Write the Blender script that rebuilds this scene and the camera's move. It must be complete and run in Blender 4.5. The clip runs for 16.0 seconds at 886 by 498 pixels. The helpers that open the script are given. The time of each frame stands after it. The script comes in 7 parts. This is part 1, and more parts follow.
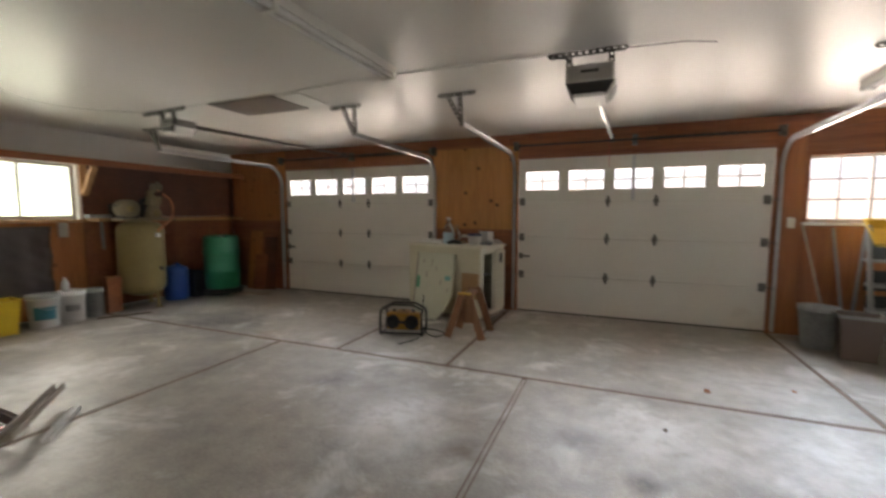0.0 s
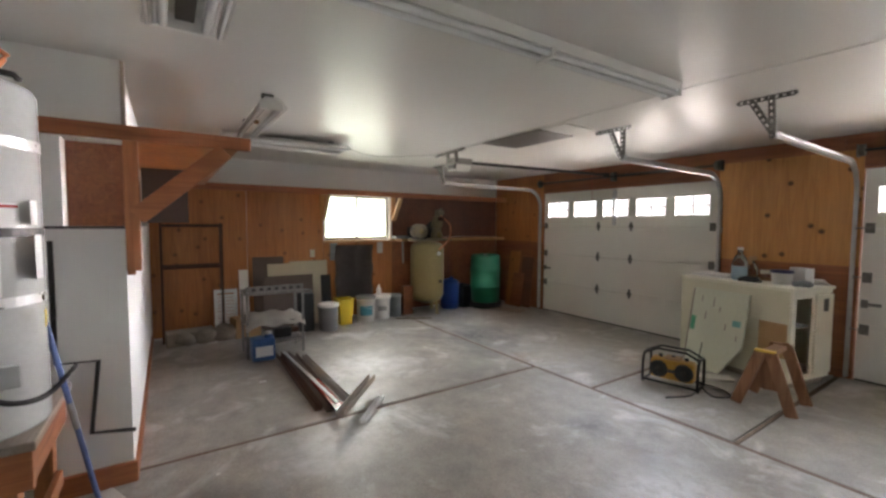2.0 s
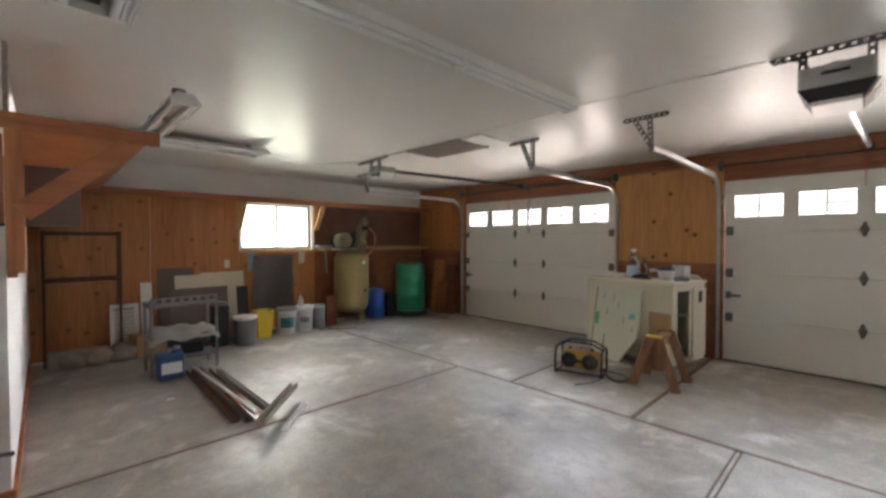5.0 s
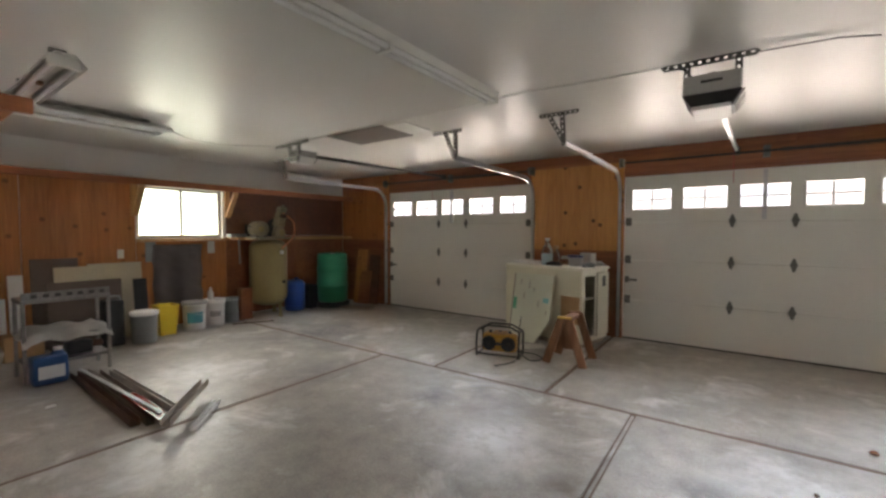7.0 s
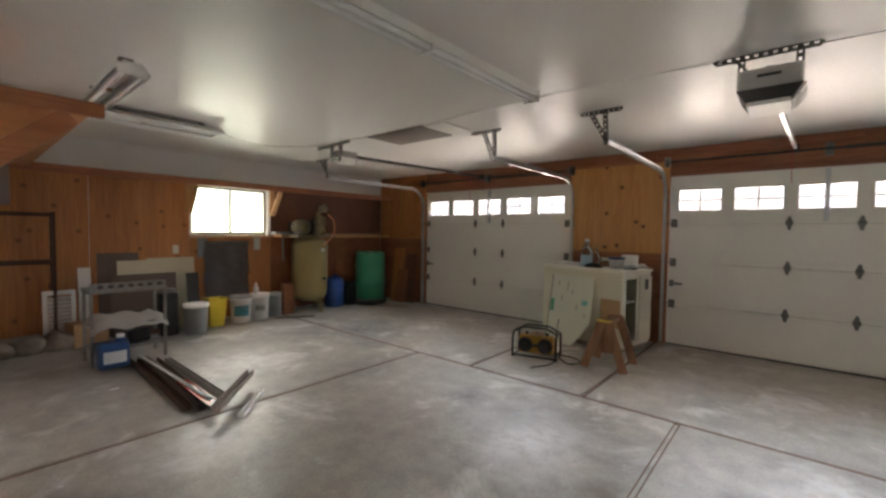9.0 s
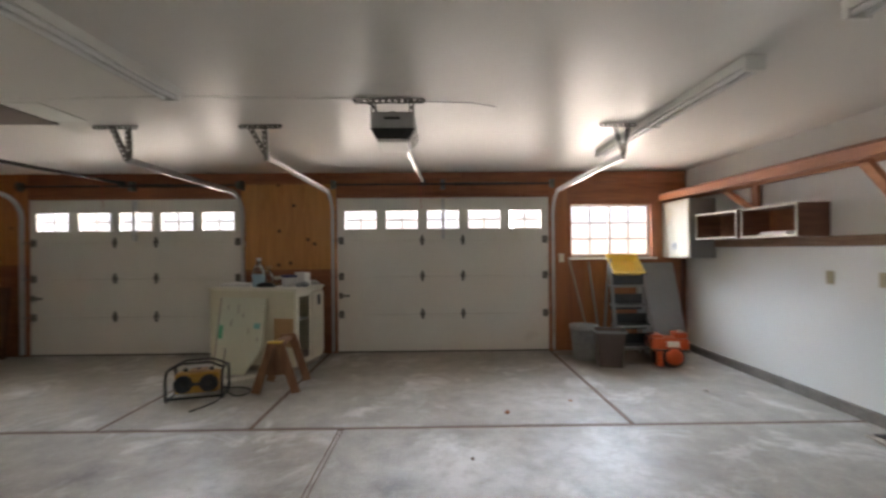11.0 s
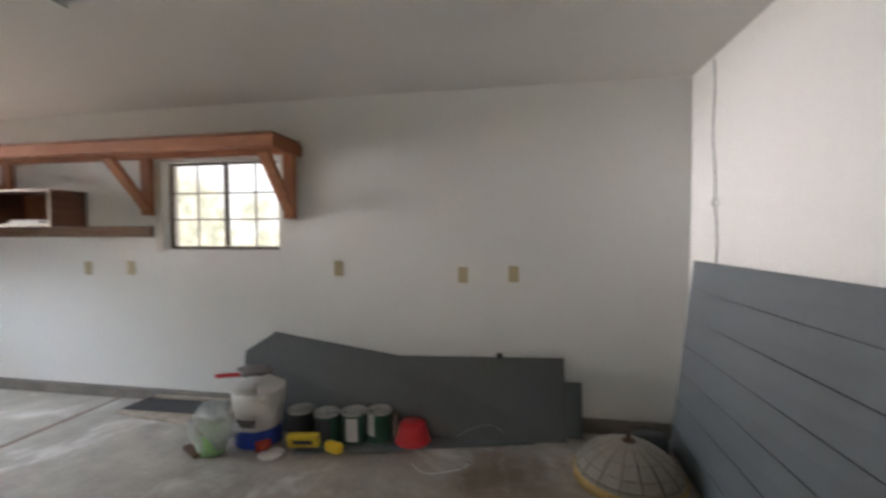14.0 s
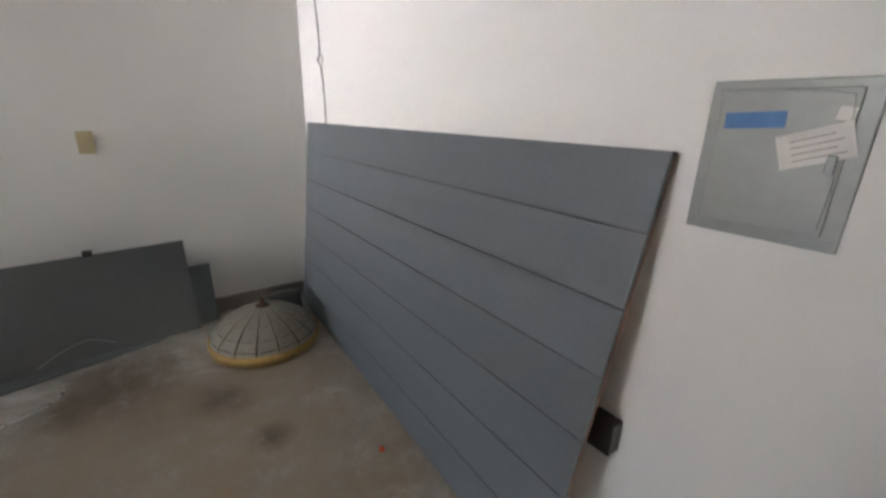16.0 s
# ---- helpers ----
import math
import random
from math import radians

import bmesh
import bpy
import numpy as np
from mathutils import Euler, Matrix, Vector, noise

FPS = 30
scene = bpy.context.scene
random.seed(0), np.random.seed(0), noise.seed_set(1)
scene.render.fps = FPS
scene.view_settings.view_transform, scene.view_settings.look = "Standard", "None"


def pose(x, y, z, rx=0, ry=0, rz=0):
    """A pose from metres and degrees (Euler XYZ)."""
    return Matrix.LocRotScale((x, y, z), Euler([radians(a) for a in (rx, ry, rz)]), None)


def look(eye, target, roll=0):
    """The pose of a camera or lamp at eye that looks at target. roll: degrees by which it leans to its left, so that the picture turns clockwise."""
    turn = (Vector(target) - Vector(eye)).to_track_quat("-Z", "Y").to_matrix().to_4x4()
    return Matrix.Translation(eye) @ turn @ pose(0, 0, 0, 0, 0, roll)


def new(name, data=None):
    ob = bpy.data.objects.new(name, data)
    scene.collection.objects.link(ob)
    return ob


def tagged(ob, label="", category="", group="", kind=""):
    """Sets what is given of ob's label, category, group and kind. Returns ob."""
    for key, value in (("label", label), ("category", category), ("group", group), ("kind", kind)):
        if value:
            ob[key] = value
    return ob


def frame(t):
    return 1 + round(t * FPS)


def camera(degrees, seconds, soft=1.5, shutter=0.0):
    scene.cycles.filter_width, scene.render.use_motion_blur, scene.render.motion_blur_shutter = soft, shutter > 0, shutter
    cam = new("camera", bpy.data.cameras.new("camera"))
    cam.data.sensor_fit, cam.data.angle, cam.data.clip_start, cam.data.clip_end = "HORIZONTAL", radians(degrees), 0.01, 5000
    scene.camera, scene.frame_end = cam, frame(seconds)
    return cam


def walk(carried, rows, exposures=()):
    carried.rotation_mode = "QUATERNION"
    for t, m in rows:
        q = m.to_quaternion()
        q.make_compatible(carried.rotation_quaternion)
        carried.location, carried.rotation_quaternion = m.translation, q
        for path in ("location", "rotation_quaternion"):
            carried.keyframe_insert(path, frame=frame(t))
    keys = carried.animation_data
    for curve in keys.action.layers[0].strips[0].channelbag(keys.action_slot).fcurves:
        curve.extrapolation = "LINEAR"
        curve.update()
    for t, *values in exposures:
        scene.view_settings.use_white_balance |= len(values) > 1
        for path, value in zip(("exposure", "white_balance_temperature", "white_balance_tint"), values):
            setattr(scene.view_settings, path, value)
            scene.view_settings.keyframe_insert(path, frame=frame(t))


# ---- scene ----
cam = camera(93.9, 16.0, soft=2.7, shutter=0.35)
PATH = [
    (0, (0.27, 0.43, 1.326), (-0.493, 2.271, 1.156), 0.1),
    (0.5, (0.254, 0.382, 1.36), (-0.885, 2.026, 1.375), -0.1),
    (1, (0.209, 0.354, 1.403), (-1.291, 1.675, 1.432), 0.5),
    (1.5, (0.162, 0.339, 1.406), (-1.525, 1.398, 1.226), 0.3),
    (2, (0.125, 0.483, 1.494), (-1.535, 1.592, 1.378), 0.3),
    (2.5, (0.109, 0.507, 1.498), (-1.676, 1.405, 1.403), 0.3),
    (3, (0.092, 0.372, 1.46), (-1.736, 1.18, 1.414), 0.3),
    (3.5, (0.091, 0.23, 1.414), (-1.737, 1.037, 1.503), 0.0),
    (4, (0.115, 0.277, 1.398), (-1.735, 1.035, 1.341), -0.2),
    (4.5, (0.143, 0.404, 1.388), (-1.446, 1.598, 1.165), -0.2),
    (5, (0.223, 0.425, 1.388), (-1.215, 1.815, 1.345), -0.1),
    (5.2, (0.246, 0.379, 1.415), (-1.214, 1.743, 1.503), -0.2),
    (7.5, (0.227, 0.408, 1.327), (-0.891, 2.063, 1.216), 0.4),
    (8, (0.206, 0.374, 1.319), (-1.139, 1.85, 1.202), 0.6),
    (10.3, (0.337, 0.461, 1.376), (-0.362, 2.335, 1.415), -0.1),
    (10.5, (0.36, 0.484, 1.36), (-0.122, 2.424, 1.402), -0.2),
    (11, (0.387, 0.535, 1.349), (0.412, 2.535, 1.355), -0.5),
    (11.5, (0.422, 0.565, 1.369), (0.757, 2.536, 1.322), -0.4),
    (12, (0.407, 0.577, 1.373), (0.916, 2.51, 1.31), -0.3),
    (12.5, (0.427, 0.565, 1.389), (1.196, 2.411, 1.39), -0.2),
    (13, (0.59, 0.519, 1.424), (1.932, 1.999, 1.498), -0.2),
    (13.5, (0.673, 0.485, 1.374), (2.448, 1.405, 1.445), -0.4),
    (14, (0.76, 0.418, 1.372), (2.729, 0.76, 1.298), -0.2),
    (14.5, (0.807, 0.35, 1.347), (2.783, 0.17, 1.097), 0.3),
    (15, (0.794, 0.297, 1.296), (2.662, -0.364, 1.025), 1.1),
    (15.5, (0.794, 0.279, 1.268), (2.484, -0.735, 0.927), 1.3),
    (16, (0.867, 0.251, 1.274), (2.387, -0.889, 0.653), 1.6),
]
TINT = 20
EXPOSURES = [(t, s, k, TINT) for t, s, k in ((0, 0.45, 7200), (1, 0.72, 6800), (2, 0.9, 6650), (2.5, 0.92, 6650), (3.5, 1.0, 6700), (4, 0.95, 6700), (5, 0.92, 6700), (7.5, 0.65, 7000), (8, 0.68, 7000), (10.5, 0.48, 6950),
                                             (11.5, 0.25, 6950), (12.5, 0.25, 7100), (13.5, 0.4, 7000), (14, 0.37, 6950), (14.5, 0.4, 6950), (15, 0.56, 6850), (15.5, 0.6, 6800), (16, 0.65, 6800))]
walk(cam, [(t, look(eye, target, roll)) for t, eye, target, roll in PATH], EXPOSURES)

# ---- light ----
world = bpy.data.worlds.new("sky")
scene.world = world
world.use_nodes = True
wn = world.node_tree.nodes
sky = wn.new("ShaderNodeTexSky")
sky.sky_type, sky.sun_disc = "NISHITA", False
sky.sun_elevation, sky.sun_rotation = radians(52), radians(180)
world.node_tree.links.new(sky.outputs[0], wn["Background"].inputs[0])
wn["Background"].inputs[1].default_value = 0.12


def sun_lamp(strength, elevation, azimuth):
    d = bpy.data.lights.new("sun", "SUN")
    d.energy, d.angle, d.color = strength, radians(0.6), (1, 0.95, 0.87)
    ob = new("sun", d)
    ob.matrix_world = pose(0, 0, 12, 90 - elevation, 0, azimuth)
    return ob


sun_lamp(3.5, 52, 0)


def window_lamp(name, m, w, h, power, color, spread=86):
    """Area lamp just outside the glass, standing in for daylight through an opening."""
    d = bpy.data.lights.new(name, "AREA")
    d.shape, d.size, d.size_y, d.energy, d.color = "RECTANGLE", w, h, power, color
    d.spread = math.radians(spread)
    ob = new(name, d)
    ob.matrix_world = m
    return ob


# lamps for sky falling steeply in, and for light thrown up by the sunlit driveway
for name, x, w, h, z, sky, bounce, tone in (("front", 2.71, 1.2, 0.95, 1.62, 80, 30, (0.64, 0.84, 1.0)), ("door_left", -3.59, 2.75, 0.42, 1.78, 88, 76, (0.74, 0.89, 1.0)),
                                            ("door_right", 0.46, 2.75, 0.42, 1.78, 100, 80, (0.76, 0.90, 1.0))):
    window_lamp("skylight_" + name, look((x, 6.42, z + 0.06), (x, 5.42, z - 1.13)), w, h, sky, tone)
    window_lamp("ground_bounce_" + name, look((x, 6.42, z - 0.06), (x, 5.42, z + 0.86)), w, h, bounce, (1.0, 0.94, 0.85))
window_lamp("skylight_left", look((-6.56, 3.09, 1.66), (-5.4, 3.05, 0.55)), 1.3, 0.95, 13, (0.93, 1.0, 0.90))
window_lamp("ground_bounce_left", look((-6.56, 3.09, 1.58), (-5.4, 3.0, 2.35)), 1.3, 0.95, 7, (0.88, 1.0, 0.80))
# added fill lamps: narrow low cones that brighten the heater and back walls
window_lamp("low_fill_door_left", look((-4.05, 6.42, 1.76), (-3.0, -0.5, 1.50)), 1.6, 0.36, 38, (0.95, 0.98, 1.0), 38)
window_lamp("low_fill_door_right", look((1.55, 6.42, 1.76), (2.1, -0.6, 1.55)), 0.5, 0.36, 7.5, (0.95, 0.98, 1.0), 30)
window_lamp("low_fill_front", look((2.85, 6.42, 1.62), (3.5, -0.6, 1.40)), 0.8, 0.9, 8.5, (0.94, 0.97, 1.0), 26)

# ---- materials ----


def surface(name, base, rough=0.6, metal=0.0, vary=0.18, scale=2.5, fine=45.0, bump=0.15, stain=None, stain_at=(0.58, 0.72),
            stain_scale=1.4, stretch=(1, 1, 1), gloss_vary=0.12, coat=0.0):
    """Paint, plastic, metal, cloth: a colour that drifts at two scales, uneven gloss and fine relief."""
    m = bpy.data.materials.new(name)
    m.use_nodes = True
    n, k = m.node_tree.nodes, m.node_tree.links.new
    p = n["Principled BSDF"]
    tc, info = n.new("ShaderNodeTexCoord"), n.new("ShaderNodeObjectInfo")
    shift = n.new("ShaderNodeVectorMath")
    shift.operation = "ADD"
    k(tc.outputs["Object"], shift.inputs[0])
    k(info.outputs["Random"], shift.inputs[1])
    mp = n.new("ShaderNodeMapping")
    mp.inputs["Scale"].default_value = stretch
    k(shift.outputs[0], mp.inputs[0])
    big, small = n.new("ShaderNodeTexNoise"), n.new("ShaderNodeTexNoise")
    big.inputs["Scale"].default_value, big.inputs["Detail"].default_value = scale, 6
    small.inputs["Scale"].default_value, small.inputs["Detail"].default_value = fine, 4
    k(mp.outputs[0], big.inputs[0])
    k(mp.outputs[0], small.inputs[0])
    ramp = n.new("ShaderNodeValToRGB")
    lo = [max(0, c * (1 - vary)) for c in base]
    hi = [min(1, c * (1 + vary)) for c in base]
    ramp.color_ramp.elements[0].position, ramp.color_ramp.elements[1].position = 0.15, 0.85
    ramp.color_ramp.elements[0].color, ramp.color_ramp.elements[1].color = (*lo, 1), (*hi, 1)
    k(big.outputs[0], ramp.inputs[0])
    mix = n.new("ShaderNodeMix")
    mix.data_type, mix.blend_type = "RGBA", "OVERLAY"
    mix.inputs[0].default_value = 0.35 * min(1, vary * 4)
    k(ramp.outputs[0], mix.inputs[6])
    k(small.outputs[0], mix.inputs[7])
    out = mix.outputs[2]
    if stain:
        blot = n.new("ShaderNodeTexNoise")
        blot.inputs["Scale"].default_value, blot.inputs["Detail"].default_value, blot.inputs["Roughness"].default_value = stain_scale, 8, 0.62
        k(tc.outputs["Object"], blot.inputs[0])
        edge = n.new("ShaderNodeMapRange")
        edge.inputs[1].default_value, edge.inputs[2].default_value = stain_at
        k(blot.outputs[0], edge.inputs[0])
        mix2 = n.new("ShaderNodeMix")
        mix2.data_type = "RGBA"
        mix2.inputs[7].default_value = (*stain, 1)
        k(edge.outputs[0], mix2.inputs[0])
        k(out, mix2.inputs[6])
        out = mix2.outputs[2]
    k(out, p.inputs["Base Color"])
    rr = n.new("ShaderNodeMapRange")
    rr.inputs[3].default_value, rr.inputs[4].default_value = max(0.03, rough - gloss_vary), min(1, rough + gloss_vary)
    k(big.outputs[0], rr.inputs[0])
    k(rr.outputs[0], p.inputs["Roughness"])
    p.inputs["Metallic"].default_value = metal
    p.inputs["Coat Weight"].default_value = coat
    if bump:
        b = n.new("ShaderNodeBump")
        b.inputs["Strength"].default_value, b.inputs["Distance"].default_value = bump, 0.004
        k(small.outputs[0], b.inputs["Height"])
        k(b.outputs[0], p.inputs["Normal"])
    return m


def timber(name, dark, light, along=2, rough=0.6, grain=26.0, knots=0.0, bump=0.2):
    """Sawn wood or plywood: grain stretched along one axis, broad figure, optional dark knots."""
    m = bpy.data.materials.new(name)
    m.use_nodes = True
    n, k = m.node_tree.nodes, m.node_tree.links.new
    p = n["Principled BSDF"]
    tc, info = n.new("ShaderNodeTexCoord"), n.new("ShaderNodeObjectInfo")
    off = n.new("ShaderNodeVectorMath")
    off.operation = "SCALE"
    comb = n.new("ShaderNodeCombineXYZ")
    for i in range(3):
        k(info.outputs["Random"], comb.inputs[i])
    k(comb.outputs[0], off.inputs[0])
    off.inputs["Scale"].default_value = 7.3
    add = n.new("ShaderNodeVectorMath")
    k(tc.outputs["Object"], add.inputs[0])
    k(off.outputs[0], add.inputs[1])
    mp = n.new("ShaderNodeMapping")
    s = [1.0, 1.0, 1.0]
    s[along] = 0.07
    mp.inputs["Scale"].default_value = s
    k(add.outputs[0], mp.inputs[0])
    g, broad = n.new("ShaderNodeTexNoise"), n.new("ShaderNodeTexNoise")
    g.inputs["Scale"].default_value, g.inputs["Detail"].default_value, g.inputs["Distortion"].default_value = grain, 8, 1.2
    broad.inputs["Scale"].default_value, broad.inputs["Detail"].default_value = 3.2, 4
    k(mp.outputs[0], g.inputs[0])
    k(mp.outputs[0], broad.inputs[0])
    mean = n.new("ShaderNodeMath")
    mean.operation = "MULTIPLY_ADD"
    mean.inputs[1].default_value = 0.55
    half = n.new("ShaderNodeMath")
    half.operation = "MULTIPLY"
    half.inputs[1].default_value = 0.45
    k(broad.outputs[0], half.inputs[0])
    k(g.outputs[0], mean.inputs[0])
    k(half.outputs[0], mean.inputs[2])
    ramp = n.new("ShaderNodeValToRGB")
    ramp.color_ramp.elements[0].position, ramp.color_ramp.elements[1].position = 0.36, 0.64
    ramp.color_ramp.elements[0].color, ramp.color_ramp.elements[1].color = (*dark, 1), (*light, 1)
    k(mean.outputs[0], ramp.inputs[0])
    out = ramp.outputs[0]
    if knots:
        xyz, plan, wide = n.new("ShaderNodeSeparateXYZ"), n.new("ShaderNodeCombineXYZ"), n.new("ShaderNodeMath")
        k(add.outputs[0], xyz.inputs[0])
        k(xyz.outputs[0], wide.inputs[0])
        k(xyz.outputs[1], wide.inputs[1])
        k(wide.outputs[0], plan.inputs[0])
        k(xyz.outputs[2], plan.inputs[1])
        v = n.new("ShaderNodeTexVoronoi")
        v.voronoi_dimensions = "2D"
        v.inputs["Scale"].default_value = 3.8
        k(plan.outputs[0], v.inputs["Vector"])
        kr = n.new("ShaderNodeMapRange")
        kr.inputs[1].default_value, kr.inputs[2].default_value, kr.inputs[3].default_value, kr.inputs[4].default_value = 0.06, 0.13, knots, 0
        k(v.outputs["Distance"], kr.inputs[0])
        some, keep, have = n.new("ShaderNodeSeparateColor"), n.new("ShaderNodeMath"), n.new("ShaderNodeMath")
        keep.operation, have.operation = "GREATER_THAN", "MULTIPLY"
        keep.inputs[1].default_value = 0.4
        k(v.outputs["Color"], some.inputs[0])
        k(some.outputs[0], keep.inputs[0])
        k(keep.outputs[0], have.inputs[0])
        k(kr.outputs[0], have.inputs[1])
        mix = n.new("ShaderNodeMix")
        mix.data_type = "RGBA"
        mix.inputs[7].default_value = (*[c * 0.25 for c in dark], 1)
        k(have.outputs[0], mix.inputs[0])
        k(out, mix.inputs[6])
        out = mix.outputs[2]
    k(out, p.inputs["Base Color"])
    p.inputs["Roughness"].default_value = rough
    b = n.new("ShaderNodeBump")
    b.inputs["Strength"].default_value, b.inputs["Distance"].default_value = bump, 0.003
    k(g.outputs[0], b.inputs["Height"])
    k(b.outputs[0], p.inputs["Normal"])
    return m


def glass(name, tint=(1, 1, 1), rough=0.0):
    m = bpy.data.materials.new(name)
    m.use_nodes = True
    p = m.node_tree.nodes["Principled BSDF"]
    p.inputs["Base Color"].default_value = (*tint, 1)
    p.inputs["Transmission Weight"].default_value, p.inputs["Roughness"].default_value, p.inputs["IOR"].default_value = 1, rough, 1.45
    return m


def concrete(name):
    """Worn garage slab: mottled grey, chalky pale patches, oily dark patches, semi-gloss where it is worn smooth."""
    m = surface(name, (0.322, 0.292, 0.252), rough=0.40, vary=0.26, scale=1.3, fine=70, bump=0.12, stain=(0.17, 0.15, 0.13), stain_at=(0.61, 0.80), stain_scale=1.1, gloss_vary=0.14)
    n, k = m.node_tree.nodes, m.node_tree.links.new
    p = n["Principled BSDF"]
    old = p.inputs["Base Color"].links[0].from_socket
    tc = n.new("ShaderNodeTexCoord")
    t = n.new("ShaderNodeTexNoise")
    t.inputs["Scale"].default_value, t.inputs["Detail"].default_value, t.inputs["Roughness"].default_value, t.inputs["Distortion"].default_value = 1.7, 10, 0.65, 0.6
    k(tc.outputs["Object"], t.inputs[0])
    r = n.new("ShaderNodeMapRange")
    r.inputs[1].default_value, r.inputs[2].default_value, r.inputs[4].default_value = 0.54, 0.66, 0.75
    k(t.outputs[0], r.inputs[0])
    mix = n.new("ShaderNodeMix")
    mix.data_type = "RGBA"
    mix.inputs[7].default_value = (0.60, 0.585, 0.56, 1)
    k(r.outputs[0], mix.inputs[0])
    k(old, mix.inputs[6])
    last = mix.outputs[2]
    mott = n.new("ShaderNodeTexNoise")
    mott.inputs["Scale"].default_value, mott.inputs["Detail"].default_value, mott.inputs["Roughness"].default_value = 5.0, 9, 0.72
    k(tc.outputs["Object"], mott.inputs[0])
    mr = n.new("ShaderNodeMapRange")
    mr.inputs[1].default_value, mr.inputs[2].default_value, mr.inputs[3].default_value, mr.inputs[4].default_value = 0.30, 0.70, 0.74, 1.24
    k(mott.outputs[0], mr.inputs[0])
    mul = n.new("ShaderNodeVectorMath")
    mul.operation = "SCALE"
    k(last, mul.inputs[0])
    k(mr.outputs[0], mul.inputs["Scale"])
    last = mul.outputs[0]
    wob = n.new("ShaderNodeTexNoise")
    wob.inputs["Scale"].default_value, wob.inputs["Detail"].default_value = 4.0, 6
    k(tc.outputs["Object"], wob.inputs[0])
    grit = n.new("ShaderNodeTexNoise")
    grit.inputs["Scale"].default_value, grit.inputs["Detail"].default_value, grit.inputs["Roughness"].default_value = 9.0, 8, 0.7
    k(tc.outputs["Object"], grit.inputs[0])
    for x, y, r, amount, colour in STAINS:
        dist = n.new("ShaderNodeVectorMath")
        dist.operation = "DISTANCE"
        dist.inputs[1].default_value = (x, y, 0)
        k(tc.outputs["Object"], dist.inputs[0])
        ragged = n.new("ShaderNodeMath")
        ragged.operation = "MULTIPLY_ADD"
        ragged.inputs[1].default_value = r * 2.2
        k(wob.outputs[0], ragged.inputs[0])
        k(dist.outputs["Value"], ragged.inputs[2])
        fade = n.new("ShaderNodeMapRange")
        fade.inputs[1].default_value, fade.inputs[2].default_value, fade.inputs[3].default_value, fade.inputs[4].default_value = r * 1.3, r * 2.9, min(1.0, amount * 1.3), 0
        k(ragged.outputs[0], fade.inputs[0])
        worn = n.new("ShaderNodeMath")
        worn.operation = "MULTIPLY"
        k(fade.outputs[0], worn.inputs[0])
        gm = n.new("ShaderNodeMapRange")
        gm.inputs[1].default_value, gm.inputs[2].default_value = 0.25, 0.54
        k(grit.outputs[0], gm.inputs[0])
        k(gm.outputs[0], worn.inputs[1])
        mixs = n.new("ShaderNodeMix")
        mixs.data_type = "RGBA"
        mixs.inputs[7].default_value = (*colour, 1)
        k(worn.outputs[0], mixs.inputs[0])
        k(last, mixs.inputs[6])
        last = mixs.outputs[2]
    k(last, p.inputs["Base Color"])
    return m


OIL, RUSTY, CHALK, DAMP, TAN = (0.085, 0.08, 0.08), (0.22, 0.13, 0.07), (0.66, 0.65, 0.63), (0.135, 0.10, 0.072), (0.31, 0.235, 0.16)
STAINS = ((-4.2, 3.95, 0.42, 0.75, OIL), (-5.2, 3.95, 0.30, 0.5, OIL), (-3.6, 3.6, 0.25, 0.4, OIL), (-1.75, 3.1, 0.12, 0.6, OIL), (-1.25, 2.95, 0.16, 0.5, DAMP), (-1.0, 2.75, 0.28, 0.55, CHALK),
          (0.14, 2.9, 0.10, 0.7, OIL), (0.45, 2.6, 0.07, 0.7, OIL), (0.57, 3.15, 0.30, 0.5, CHALK), (1.85, 3.1, 0.14, 0.5, DAMP), (1.5, 3.2, 0.35, 0.45, CHALK), (-2.6, 1.35, 0.28, 0.5, CHALK),
          (-4.0, 2.25, 0.30, 0.5, CHALK), (3.12, 0.42, 0.20, 1.0, DAMP), (2.75, 0.35, 0.18, 0.9, DAMP), (2.4, 0.9, 0.35, 0.5, DAMP), (-0.45, 2.5, 0.10, 0.6, DAMP), (-5.3, 4.7, 0.40, 0.4, CHALK),
          (2.3, 1.9, 0.5, 0.35, DAMP), (-2.3, 0.6, 0.18, 0.5, OIL), (-3.2, 3.8, 0.14, 0.5, RUSTY), (2.9, -0.25, 0.3, 0.5, DAMP), (2.5, 0.1, 0.55, 0.7, TAN), (1.7, 0.0, 0.5, 0.7, TAN), (2.2, 1.0, 0.6, 0.5, TAN), (-4.6, 3.3, 0.35, 0.45, OIL), (-3.0, 2.9, 0.3, 0.4, OIL), (0.2, 1.9, 0.22, 0.5, CHALK), (1.2, 4.3, 0.4, 0.4, CHALK), (3.08, 0.47, 0.16, 1.0, DAMP), (3.02, 0.66, 0.09, 1.0, DAMP), (2.37, -0.02, 0.06, 1.0, DAMP), (2.75, 0.10, 0.10, 0.8, DAMP))

